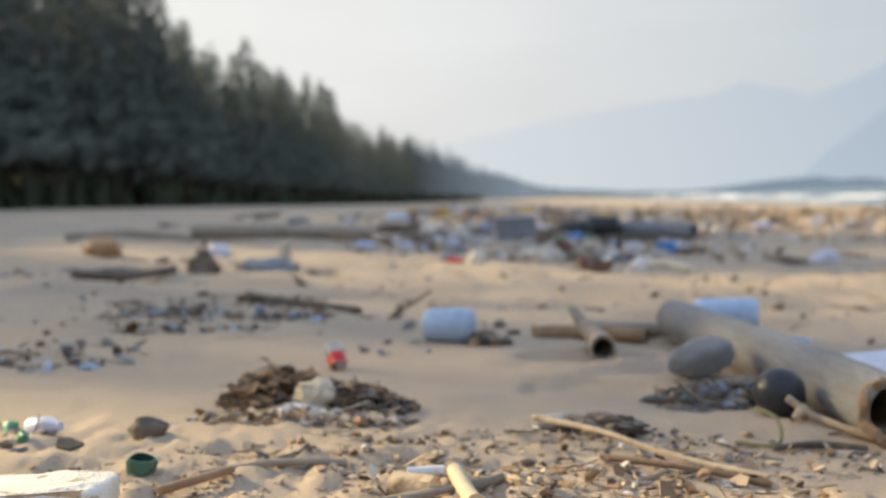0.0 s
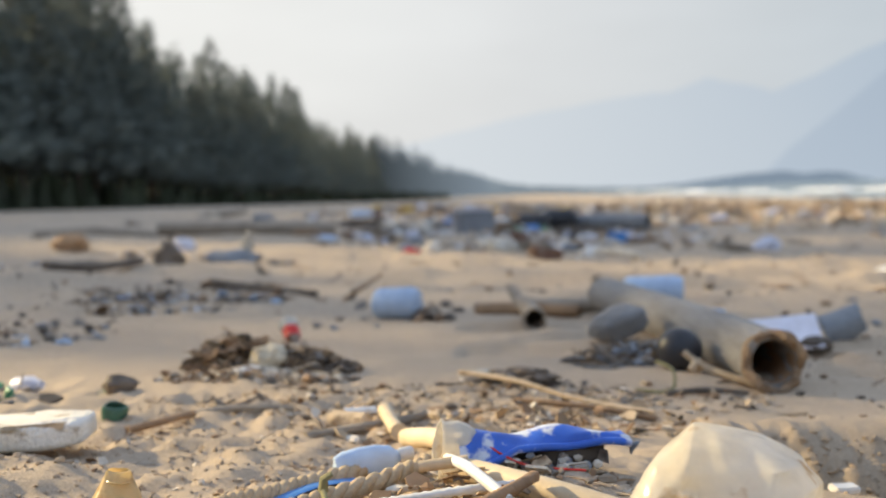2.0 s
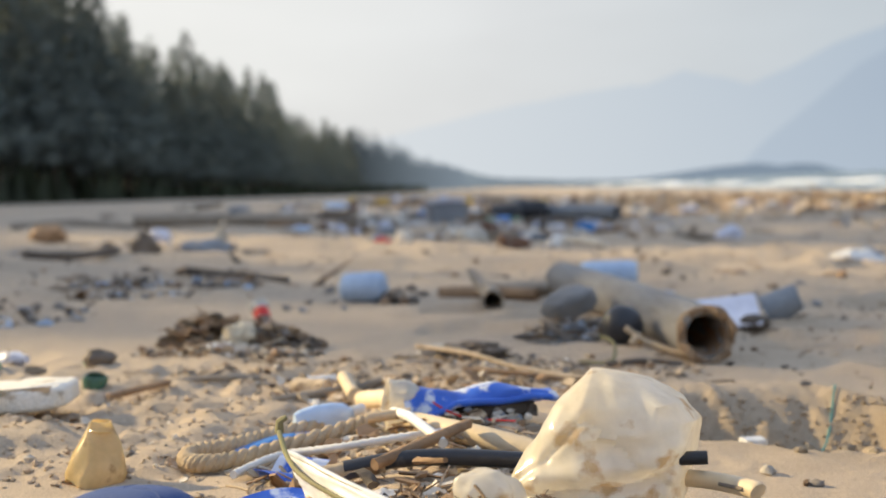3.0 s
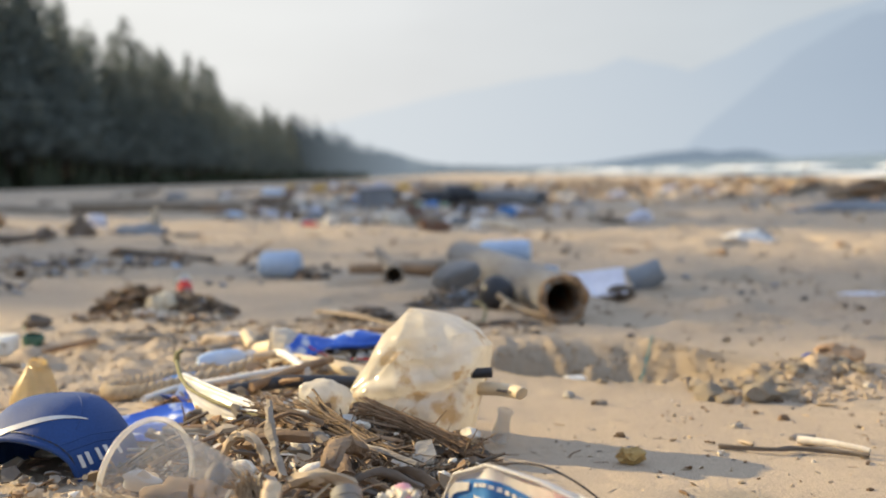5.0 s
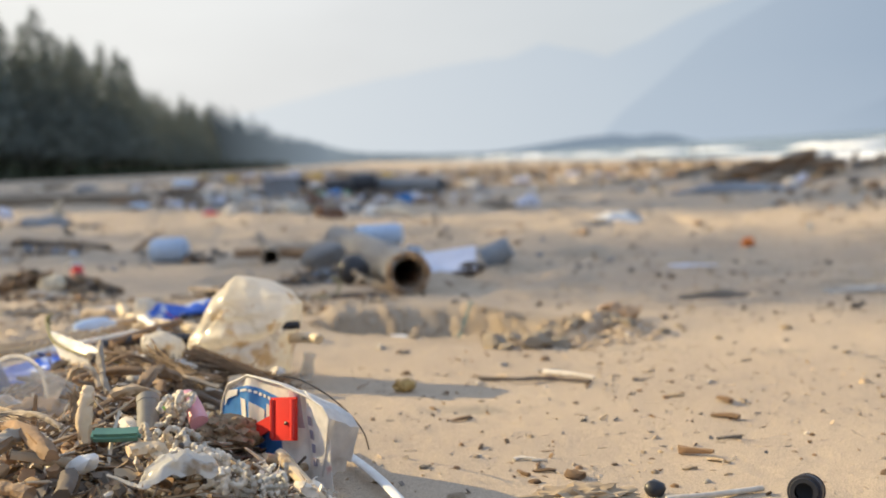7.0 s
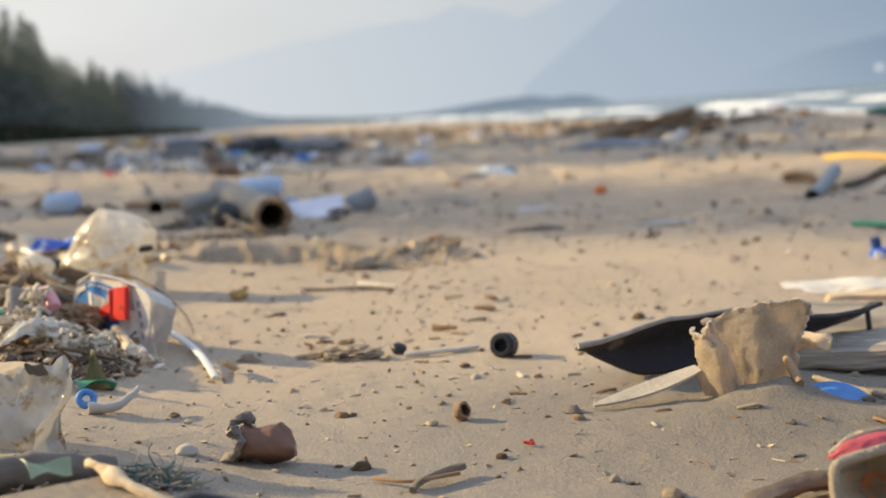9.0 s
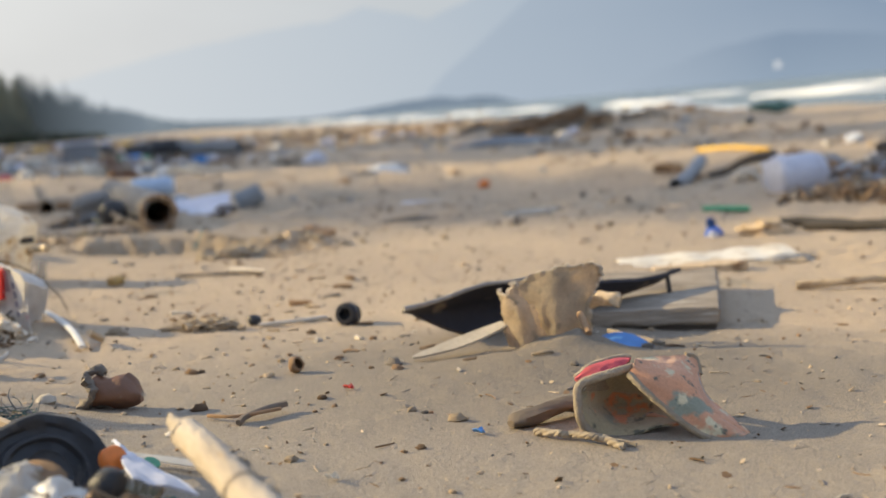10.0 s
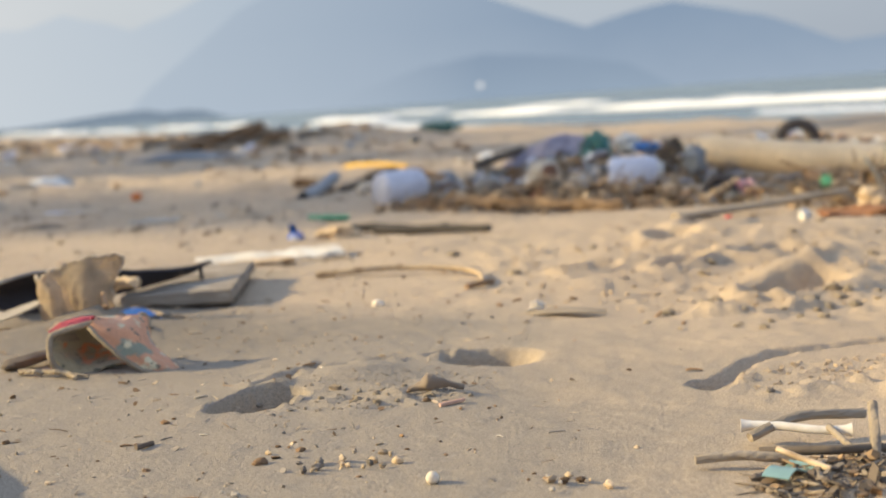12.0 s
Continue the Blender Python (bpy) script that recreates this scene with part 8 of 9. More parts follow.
thing("plastic_sheet", "thin teal plastic scrap under twigs", "plastic piece", (1.205, -1.648), (0, 0, 20), sheet(lambda u, v: (0.05 * (u - 0.5), 0.022 * (v - 0.5), 0.004 + 0.004 * math.sin(6 * u)), 8, 6, 0.001), mat("faded_teal_film", (0.26, 0.42, 0.42), (0.20, 0.33, 0.34), 12, 0.5, 0.2, 60), lift=0.006)
bent_tube("stick", "knotted pale root bit on trodden sand", "root", [(1.112, -1.195, 0.004), (1.124, -1.204, 0.008), (1.138, -1.214, 0.007), (1.162, -1.226, 0.004)], lambda q: 0.0028 + 0.0062 * math.exp(-((q - 0.5) * 5) ** 2), DARKW, 12, 0.4, group="loose sticks")
bent_tube("stick", "small pink splinter on sand", "splinter", [(1.108, -1.268, 0.002), (1.140, -1.262, 0.003)], 0.0022, mat("faded_pink_wood", (0.62, 0.40, 0.31), (0.52, 0.33, 0.25), 30, 0.8, 0.4, 120), 7, 0.1, group="loose sticks")
thing("husk", "dark curved palm husk lying on sand", "husk", (1.565, -0.845), (0, 0, -42), sheet(lambda u, v: (0.118 * (u - 0.5), 0.026 * (v - 0.5) * math.sin(math.pi * (0.05 + 0.9 * u)) ** 0.7, 0.005 * math.sin(math.pi * v) + 0.004 * math.sin(math.pi * u)), 22, 8, 0.003), GREYWOOD, lift=0.001)
thing("shell", "small bleached white shell on a husk", "shell", (1.540, -0.806), (0, 0, 30), lump(0.0105, 4, (1.5, 0.8, 0.7), 0.7, 3, 2.4), SHELLM, lift=0.011)
thing("snail_shell", "round white snail shell", "shell", (0.968, -1.502), (0, 0, 30), lump(0.0056, 4, (1.1, 1, 0.95), 0.15, 2), SHELLM, lift=0.004)
bent_tube("twig", "short dark twig on smooth sand", "twig", [(0.802, -1.259, 0.002), (0.82, -1.250, 0.002)], 0.0024, DARKW, 8, 0.2, group="twigs")
rnd = random.Random(44)
for k in range(15):
    x, y = 0.895 + 0.10 * rnd.random(), 0
    y = -1.395 - 0.035 * rnd.random() - 0.25 * (x - 0.93)
    thing("shell", "tiny tan shell crumb on sand", "shell", (x, y), (0, 0, rnd.uniform(0, 360)), lump(rnd.uniform(0.0018, 0.0044), k, (1.3, 0.8, 0.8), 0.6, 2), (DRIFT, ROPE, STONE)[k % 3], "shell crumbs", lift=0.003)
for k in range(11):
    thing("shell", "tiny tan shell crumb on sand", "shell", (rnd.gauss(1.055, 0.022), rnd.gauss(-1.563, 0.014)), (0, 0, rnd.uniform(0, 360)), lump(rnd.uniform(0.0016, 0.0042), k + 40, (1.2, 0.8, 0.7), 0.5, 2), (DRIFT, BROWNW, SHELLM)[k % 3], "shell crumbs", lift=0.003)

# pebbles and chips strewn over the open sand, each one a thing
PEBBLES = []
for k in range(5):
    me = mesh_of("pebble", *lump(1.0, k + 60, (1, 0.8, 0.6), 0.5, 2))
    PEBBLES.append(me)
CHIPS = [mesh_of("wood_chip", *tube([(-1, 0, 0), (-0.3, 0.1 * k, 0.1), (0.4, 0, 0.05), (1, -0.15, 0)], lambda q: 0.28 - 0.12 * q, 6, rough=0.3, seed=k, flat=0.6)) for k in range(4)]
peb = {}
for kind, base in (("pebble", PEBBLES), ("wood_chip", CHIPS)):
    for m in (STONE, DRIFT, BROWNW, SHELLM, DARKW):
        for q, b in enumerate(base):
            c = b.copy()
            c.materials.append(m)
            peb.setdefault((kind, m.name), []).append(c)
WORDS = {"grey_pebble": "small grey", "pale_driftwood": "small tan", "brown_wet_wood": "small brown", "bleached_shell_and_coral": "tiny bleached", "dark_wood": "small dark"}
rnd = random.Random(77)
for k in range(470):
    while True:
        x, y = rnd.uniform(0.30, 1.75), rnd.uniform(-1.65, 1.15)
        dense = 0.25 + 0.75 * math.exp(-((x - 0.62) / 0.28) ** 2)
        off = min(math.hypot(x - 0.96, y + 0.42), math.hypot(x - 0.88, y + 0.85))
        if rnd.random() < dense and x > 0.36 + 0.12 * (y > 0.1) and off > 0.10:
            break
    m = rnd.choice((STONE, BROWNW, DRIFT, BROWNW, BROWNW, SHELLM, DRIFT))
    kind = "pebble" if rnd.random() < 0.62 else "wood_chip"
    ob = new(kind, rnd.choice(peb[kind, m.name]))
    r = min(0.012, rnd.lognormvariate(-5.42, 0.48)) * (1.0 - 0.42 * smooth01((-y - 0.55) / 0.35)) * (1.0 if kind == "pebble" else 1.6)
    ob.matrix_basis = pose(x, y, gz(x, y) + r * 0.15, 0, 0, rnd.uniform(0, 360)) @ Matrix.Scale(r, 4)
    tagged(ob, WORDS[m.name] + (" pebble on the sand" if kind == "pebble" else " wood chip on the sand"), "pebble" if kind == "pebble" else "wood chip", "strewn pebbles" if kind == "pebble" else "strewn chips")
rubbish("crumbs", "fine shell and wood crumbs on the sand", 0.80, -0.35, 0.72, 1.25, 2800, 71, 0.0030, (STONE, DRIFT, BROWNW), 0.0)
rubbish("crumbs", "small scraps on crumbly sand", -0.28, 1.28, 0.45, 0.45, 520, 75, 0.006, (STONE, DRIFT, BROWNW, SHELLM), 0.0)
rubbish("crumbs", "fine shell and wood crumbs on the sand", 1.9, 0.6, 1.0, 1.6, 420, 72, 0.0055, (STONE, DRIFT, BROWNW), 0.0)
rubbish("crumbs", "small dark scraps on the trodden beach", 1.6, 1.9, 1.1, 0.9, 620, 73, 0.008, (STONE, DRIFT, BROWNW, DARKW), 0.003)
rubbish("crumbs", "small dark scraps on the trodden beach", 0.9, 4.2, 2.6, 1.8, 420, 74, 0.013, (STONE, DARKW, BROWNW, GREYP), 0.003)


# ---------------------------------------------------------------- middle distance
rubbish("litter", "heap of bark, leaves and wood", -0.29, 2.15, 0.105, 0.09, 800, 10, 0.013, (ORGANIC, BROWNW, DARKW, BROWNW, ORGANIC), 0.060, sticks=0.16, flakes=0.72)
rubbish("litter", "heap of bark, leaves and plastic scraps", -0.165, 2.10, 0.11, 0.08, 520, 11, 0.011, (DARKW, BROWNW, STONE, ORGANIC), 0.042, sticks=0.18, flakes=0.7)
rubbish("litter", "low litter before the heap", -0.235, 1.98, 0.19, 0.06, 240, 12, 0.013, (BROWNW, DRIFT, STONE, SHELLM), 0.012)
rubbish("litter", "line of bark and twigs on the sand", 0.16, 1.72, 0.46, 0.20, 620, 13, 0.0085, (BROWNW, DARKW, DRIFT, STONE, SHELLM), 0.010)
rubbish("litter", "dark weed and twigs on grey sand", -0.70, 3.75, 0.36, 0.40, 130, 14, 0.017, (STONE, DARKW, BROWNW), 0.008)
for k, (x, y, rx, ry, n) in enumerate(((-0.79, 3.72, 0.17, 0.16, 90), (-0.45, 3.55, 0.10, 0.10, 60), (-0.66, 3.30, 0.22, 0.14, 70), (-1.75, 5.35, 0.40, 0.25, 60), (-1.30, 6.25, 0.30, 0.20, 60), (-0.70, 5.60, 0.25, 0.20, 60), (-0.85, 2.75, 0.20, 0.25, 60))):
    rubbish("litter", "dark weed and plastic scraps on grey sand", x, y, rx, ry, n, 120 + k, 0.019, (DARKW, STONE, BLUEWHITE, BROWNW, DARKW, GREYP), 0.016)
rubbish("litter", "dark weed and twigs on grey sand", -0.75, 1.75, 0.22, 0.2, 120, 15, 0.013, (DARKW, STONE, GREYP, GREEN), 0.012)
rubbish("litter", "twigs and scraps on grey sand", 0.3, 4.4, 1.6, 1.3, 110, 16, 0.020, (STONE, DARKW, BROWNW), 0.004)
rubbish("litter", "twigs and scraps on sand", 1.7, 2.2, 0.9, 0.9, 120, 17, 0.009, (STONE, BROWNW, DRIFT), 0.004)
thing("foam_ball", "crumpled cream foam ball in the heap", "foam", (-0.222, 2.07), (0, 0, 0), lump(0.030, 3, (1.1, 0.9, 0.9), 0.35, 3, 2.2), mat("cream_foam", (0.80, 0.70, 0.52), (0.66, 0.55, 0.38), 30, 0.9, 0.7, 120), lift=0.026)
thing("plastic_bag", "pale grey plastic film under the heap", "bag", (-0.255, 2.045), (0, 0, 0), lump(0.020, 8, (1.9, 0.8, 0.5), 0.5, 3, 2.4), WHITE, "plastic bags", lift=0.008)
t = thing("paper_cup", "red and white crushed paper cup", "cup", (-0.232, 2.60), (-56, 24, 30), lift=0.022)
part("cup", open_lathe([(0.016, -0.024), (0.019, 0.0), (0.024, 0.034)], 0.0012, 24, crumple(2, 0.006, 30)), MILKY, t)
part("red_print", open_lathe([(0.0178, -0.022), (0.0205, -0.002), (0.0215, 0.006)], 0.0006, 24, crumple(2, 0.006, 30)), RED, t, "red printed band")
thing("stone", "smooth black stone on sand", "stone", (-0.437, 1.80), (0, 0, 10), lump(0.027, 9, (1.1, 0.8, 0.65), 0.4, 3), DARKW, lift=0.010)
t = thing("bottle", "short green glass bottle base sunk in sand", "bottle", (-0.40, 1.60), (12, 8, 0), lift=-0.004)
part("base", open_lathe([(0.017, 0.0), (0.019, 0.006), (0.019, 0.018), (0.016, 0.024)], 0.002, 20, crumple(4, 0.004, 40)), mat("dark_green_glass", (0.06, 0.15, 0.10), (0.04, 0.10, 0.07), 20, 0.2, 0.1, 60), t)
thing("screw_top", "tiny green cap on sand", "cap", (-0.463, 1.83), (60, 0, 0), lathe([(0.008, 0), (0.009, 0.008), (0.0005, 0.009)], 14), GREEN, lift=0.006)
thing("bottle", "pale blue plastic bottle piece on sand", "bottle", (-0.60, 1.83), (84, 0, 60), lathe([(0.009, -0.03), (0.016, -0.022), (0.016, 0.015), (0.008, 0.03), (0.007, 0.038)], 20), LILAC, lift=0.014)
BEACH_STICKS = (
        ([(-0.322, 1.575, 0.006), (-0.23, 1.62, 0.010), (-0.137, 1.63, 0.006)], 0.0055, GREYWOOD, "long thin grey stick on sand"),
        ([(-0.352, 1.473, 0.005), (-0.277, 1.568, 0.006)], 0.0055, BROWNW, "short dark stick on sand"),
        ([(0.126, 1.90, 0.020), (0.21, 1.78, 0.016), (0.30, 1.66, 0.010), (0.40, 1.57, 0.010)], 0.0046, DRIFT, "long pale branch on the litter line"),
        ([(0.20, 1.66, 0.008), (0.30, 1.60, 0.010), (0.40, 1.555, 0.006)], 0.0045, BROWNW, "dark thin branch on the litter line"),
        ([(-0.07, 1.49, 0.012), (-0.02, 1.46, 0.012)], 0.016, DRIFT, "short thick pale wood piece"),
        ([(-0.055, 1.54, 0.008), (-0.01, 1.545, 0.008)], 0.008, WHITE, "small white plastic rod"),
        )
SHADE_STICKS = (
        ([(-0.10, 1.40, 0.005), (0.02, 1.47, 0.008), (0.06, 1.50, 0.006)], 0.007, GREYWOOD, "grey stick behind the litter"),
        ([(-1.31, 4.41, 0.02), (-1.20, 4.68, 0.03), (-1.08, 4.98, 0.02)], 0.017, DARKW, "dark waterlogged branch on shaded sand"),
        ([(-0.63, 3.99, 0.01), (-0.45, 3.86, 0.014), (-0.26, 3.72, 0.01)], 0.012, DARKW, "thin dark stick on shaded sand"),
        ([(0.22, 3.18, 0.01), (0.36, 3.2, 0.02), (0.50, 3.12, 0.016)], 0.018, BROWNW, "brown stick beside the hollow log"),
        ([(0.36, 3.25, 0.02), (0.50, 3.22, 0.024), (0.62, 3.25, 0.02)], 0.022, GREYWOOD, "grey branch behind the bag"),
        ([(0.46, 1.78, 0.005), (0.53, 1.80, 0.006), (0.60, 1.79, 0.004)], 0.005, DARKW, "thin stick before the hollow log"))
for k, (pts, r, m, lab) in enumerate(BEACH_STICKS + SHADE_STICKS):
    bent_tube("stick", lab, "stick", pts, r, m, 9, 0.14, group="loose sticks", seed=k)
thing("stone", "flat pale stone on the litter line", "stone", (0.165, 1.93), (0, 0, 0), lump(0.030, 4, (1.4, 0.8, 0.45), 0.2, 2), SHELLM, lift=0.012)
thing("weed_clump", "dark tangle of weed on the litter line", "weed", (0.23, 1.88), (0, 0, -20), lump(0.040, 6, (1.4, 0.6, 0.45), 0.7, 4, 3), DARKW, lift=0.010)


def hollow_log():
    """Grey hollow trunk with a broken brown mouth."""
    t = thing("hollow_log", "grey hollow log with a broken open end", "log", (0.655, 1.855, 0.008), (0, 0, 0))
    path = [(0.0, -0.02, 0.0), (-0.01, 0.25, 0.006), (-0.035, 0.60, 0.012), (-0.06, 0.95, 0.016), (-0.08, 1.30, 0.018)]
    main = part("trunk", tube(path, lambda q: 0.051 - 0.004 * q, 30, 1.0, 0.04, 4, hollow=0.013, step=8), mat("grey_log_bark", (0.36, 0.335, 0.30), (0.25, 0.23, 0.205), 9, 0.9, 0.9, 50, stretch=(2, 0.4, 2), dist=0.006), t)
    part("mouth_rim", tube([(0.0475 * math.cos(a), -0.024 - 0.010 * math.sin(2 * a) - 0.006 * math.sin(7 * a) - (0.022 if 3.6 < a < 5.6 else 0), 0.0475 * math.sin(a)) for a in np.linspace(0, 6.283, 40)], 0.0080, 8, rough=0.4), mat("raw_brown_wood", (0.33, 0.22, 0.125), (0.21, 0.135, 0.08), 30, 0.9, 0.7, 120), main, "raw brown broken edge")
    part("inner_wall", tube(path[:3], lambda q: 0.0395, 24, rough=0.05, hollow=0.002, step=4), BROWNW, main, "dark brown inner wall")
    part("sand_fill", ([Vector((p.x, p.y * 1.5 + 0.06, p.z * 0.6 - 0.042)) for p in lump(0.036, 3, (1, 1, 0.5), 0.2)[0]], lump(0.036, 3)[1]), SANDCLOD, t, "sand inside the mouth")


hollow_log()
thing("float_ball", "black round fishing float beside the log", "float", (0.537, 2.025), (0, 0, 0), lathe([(0.0005, -0.042)] + [(0.042 * math.sin(a), -0.042 * math.cos(a)) for a in np.linspace(0.15, 3.0, 16)] + [(0.0005, 0.042)], 30), BLACK, lift=0.035)
bent_tube("root", "pale forked root against the float", "root", [(0.53, 1.955, 0.035), (0.55, 1.94, 0.02), (0.57, 1.93, 0.010), (0.63, 1.84, 0.008)], 0.006, DRIFT, 8, 0.15)
bent_tube("root", "pale forked root against the float", "root", [(0.56, 1.97, 0.006), (0.552, 1.945, 0.022), (0.535, 1.93, 0.008)], 0.006, DRIFT, 8, 0.15)
t = thing("cloth_bag", "grey cloth bag sagging on sand", "bag", (0.480, 2.36), (0, 0, 12))
part("bag", ([Vector((p.x, p.y, max(p.z, -0.05))) for p in lump(0.055, 7, (1.2, 0.8, 0.66), 0.20, 4, 1.2)[0]], lump(0.055, 7, sub=4)[1]), CLOTHG, t)
t.matrix_basis = pose(0.480, 2.36, gz(0.48, 2.36) + 0.040, 0, -12, 12)
rubbish("litter", "grey pulp and scraps under the cloth bag", 0.46, 2.19, 0.11, 0.07, 190, 18, 0.014, (STONE, ORGANIC, GREYP, CLOTHG), 0.035)
bent_tube("cord", "thin yellow cord on sand", "cord", [(0.42, 1.83, 0.004), (0.47, 1.79, 0.008), (0.49, 1.86, 0.03), (0.475, 1.93, 0.03)], 0.003, OLIVE, 6)
drum("paint_tin", "pale blue plastic canister lying on shaded sand", (0.006, 3.08, 0.034), (90, 0, 68), 0.042, 0.122, BLUEWHITE, 2)
rubbish("litter", "weed caught against the canister", 0.095, 3.03, 0.05, 0.04, 60, 19, 0.018, (DARKW, BROWNW, STONE), 0.03)
drum("canister", "pale blue plastic canister behind the log", (0.735, 3.28, 0.022), (90, 0, 75), 0.040, 0.165, BLUEWHITE, 2)
t = thing("tub", "small pale blue plastic tub behind the log", "tub", (0.80, 2.86), (0, 8, 0))
part("tub", open_lathe([(0.020, 0.0), (0.022, 0.004), (0.026, 0.050)], 0.002, 22), BLUEWHITE, t)
thing("board", "pale lilac plastic board propped on sand", "board", (0.842, 2.46), (20, -5, -12), slab(0.19, 0.16, 0.006, 0.001, 0.003, 5, 2), LILAC, lift=0.020)
thing("dark_bag", "dark wet bag beside the board", "bag", (0.915, 2.40), (0, 0, 30), lump(0.035, 6, (1.3, 0.8, 0.6), 0.4, 2), DARKW, lift=0.014)
t = thing("bucket", "grey plastic bucket tipped over on sand", "bucket", (1.020, 2.52), (0, -116, -14), lift=0.034)
t.scale = (0.78, 0.78, 0.78)
part("wall", open_lathe([(0.040, -0.05), (0.043, -0.045), (0.058, 0.060)], 0.0025, 30, crumple(9, 0.008, 14)), GREYP, t)
part("rim", tube([(0.058 * math.cos(a), 0.058 * math.sin(a), 0.060) for a in np.linspace(0, 6.283, 30)], 0.004, 6), GREYP, t)
t = thing("hollow_stub", "short hollow branch stub, dark mouth", "branch", (0.335, 2.70, 0.010), (0, 0, 0))
part("stub", tube([(0, -0.01, 0), (0.004, 0.12, 0.010), (-0.012, 0.24, 0.026), (-0.03, 0.32, 0.06)], lambda q: 0.030 - 0.020 * q, 18, 1, 0.06, 3, hollow=0.006, step=6), GREYWOOD, t)
thing("orange_float", "small orange plastic float on sand", "float", (2.12, 3.27), (0, 0, 0), lump(0.022, 4, (1.2, 0.9, 0.9), 0.3, 2), ORANGE, lift=0.014)
thing("white_rag", "white rag crumpled over a grey stone", "rag", (2.07, 4.85), (0, 0, 20), sheet(lambda u, v: Vector((0.26 * (u - 0.5), 0.16 * (v - 0.5), 0.02 + 0.07 * math.sin(math.pi * u) * math.sin(math.pi * v) * (1 - 0.5 * u))) + noise.noise_vector(Vector((u * 5, v * 5, 2))) * 0.02, 20, 16, 0.003), WHITE)
thing("stone", "grey stone under the white rag", "stone", (2.17, 4.98), (0, 0, 0), lump(0.07, 8, (1.2, 0.9, 0.7), 0.3, 2), GREYP, lift=0.02)
thing("plastic_bag", "flat lilac plastic film on shaded sand", "bag", (1.58, 2.42), (0, 0, -20), lump(0.05, 14, (1.8, 0.6, 0.2), 0.4, 2), LILAC, "plastic bags", lift=0.004)
thing("plastic_bag", "flat translucent film on sand", "bag", (1.72, 1.55), (0, 0, -10), lump(0.07, 15, (2.6, 0.5, 0.16), 0.4, 2), MILKY, "plastic bags", lift=0.004)
thing("bark_lump", "flat dark bark piece on sand", "bark", (1.33, 1.50), (0, 0, -8), lump(0.055, 16, (1.8, 0.6, 0.3), 0.5, 3), STONE, lift=0.006)
t = thing("bottle", "clear bottle standing in shaded sand", "bottle", (-0.74, 5.70), (4, 8, 0))
part("body", open_lathe([(0.030, 0.0), (0.032, 0.01), (0.032, 0.10), (0.012, 0.14), (0.012, 0.16)], 0.002, 20), MILKY, t)
thing("stone", "grey rounded lump on shaded sand", "stone", (-0.80, 5.62), (0, 0, 0), lump(0.10, 18, (1.3, 0.7, 0.5), 0.4, 3), GREYP, lift=0.02)
thing("stump", "small dark stump with upright splinter", "stump", (-1.02, 5.25), (0, 0, 0), lump(0.07, 19, (0.9, 0.7, 1.0), 0.6, 3, 2), DARKW, lift=0.03)
bent_tube("splinter", "thin splinter rising from the stump", "splinter", [(-1.02, 5.25, 0.05), (-1.0, 5.25, 0.11), (-1.01, 5.25, 0.15)], 0.008, DARKW, 6)
thing("stone", "dark flat stone on shaded sand", "stone", (-1.52, 5.7), (0, 0, 0), lump(0.13, 20, (1.5, 0.8, 0.3), 0.4, 3), DARKW, lift=0.01)
thing("stone", "brown rounded stone by the lit strip", "stone", (-1.78, 6.5), (0, 0, 0), lump(0.09, 21, (1.1, 0.8, 0.7), 0.4, 3), BROWNW, lift=0.03)

# ---------------------------------------------------------------- far debris field
bent_tube("log", "long grey log across the shaded beach", "log", [(-1.87, 9.25, 0.05), (-1.2, 9.35, 0.06), (-0.55, 9.5, 0.05)], 0.048, GREYWOOD, 14, 0.10)
bent_tube("log", "thin grey log on the shaded beach", "log", [(-2.6, 8.6, 0.03), (-2.2, 8.8, 0.035), (-1.8, 8.9, 0.03)], 0.035, GREYWOOD, 10, 0.12)
thing("float_ball", "white round float at the debris edge", "float", (0.165, 6.45), (0, 0, 0), lathe([(0.0005, -0.05)] + [(0.05 * math.sin(a), -0.05 * math.cos(a)) for a in np.linspace(0.2, 2.95, 12)] + [(0.0005, 0.05)], 24), FOAMW, lift=0.042)
thing("red_wrapper", "crumpled red wrapper on sand", "wrapper", (0.045, 6.2), (0, 0, 0), lump(0.035, 22, (1.3, 0.8, 0.6), 0.5, 3, 2), RED, lift=0.016)
t = thing("foam_box", "grey-white foam fish box on the debris field", "box", (0.53, 9.1), (0, 0, 12))
part("box", slab(0.25, 0.20, 0.185, 0.012, 0.006, 4, 3), GREYP, t)
part("lid", ([p + Vector((0, 0, 0.187)) for p in slab(0.26, 0.21, 0.02, 0.006, 0.004, 4, 4)[0]], slab(0.26, 0.21, 0.02, 0.006, 0.004, 4, 4)[1]), LILAC, t)
drum("oil_drum", "small black plastic drum lying on its side", (1.05, 9.9, 0.07), (90, 0, 62), 0.085, 0.24, BLACK, 3)
drum("oil_drum", "small black plastic drum lying on its side", (1.30, 10.2, 0.085), (90, 0, 75), 0.095, 0.26, BLACK, 3)
bent_tube("pipe", "long grey pipe with a dark mouth", "pipe", [(1.95, 9.75, 0.075), (1.7, 10.0, 0.08), (1.35, 10.35, 0.085)], 0.062, GREYP, 18, hollow=0.010)
thing("rust_tin", "rust-red crushed tin on sand", "tin", (0.74, 6.25), (0, 8, 20), slab(0.17, 0.09, 0.06, 0.012, 0.012, 5, 6), CLAY)
thing("crate", "bright blue plastic crate piece", "crate", (1.37, 7.75), (0, 0, 15), slab(0.10, 0.09, 0.07, 0.006, 0.004, 3, 4), SKYB)
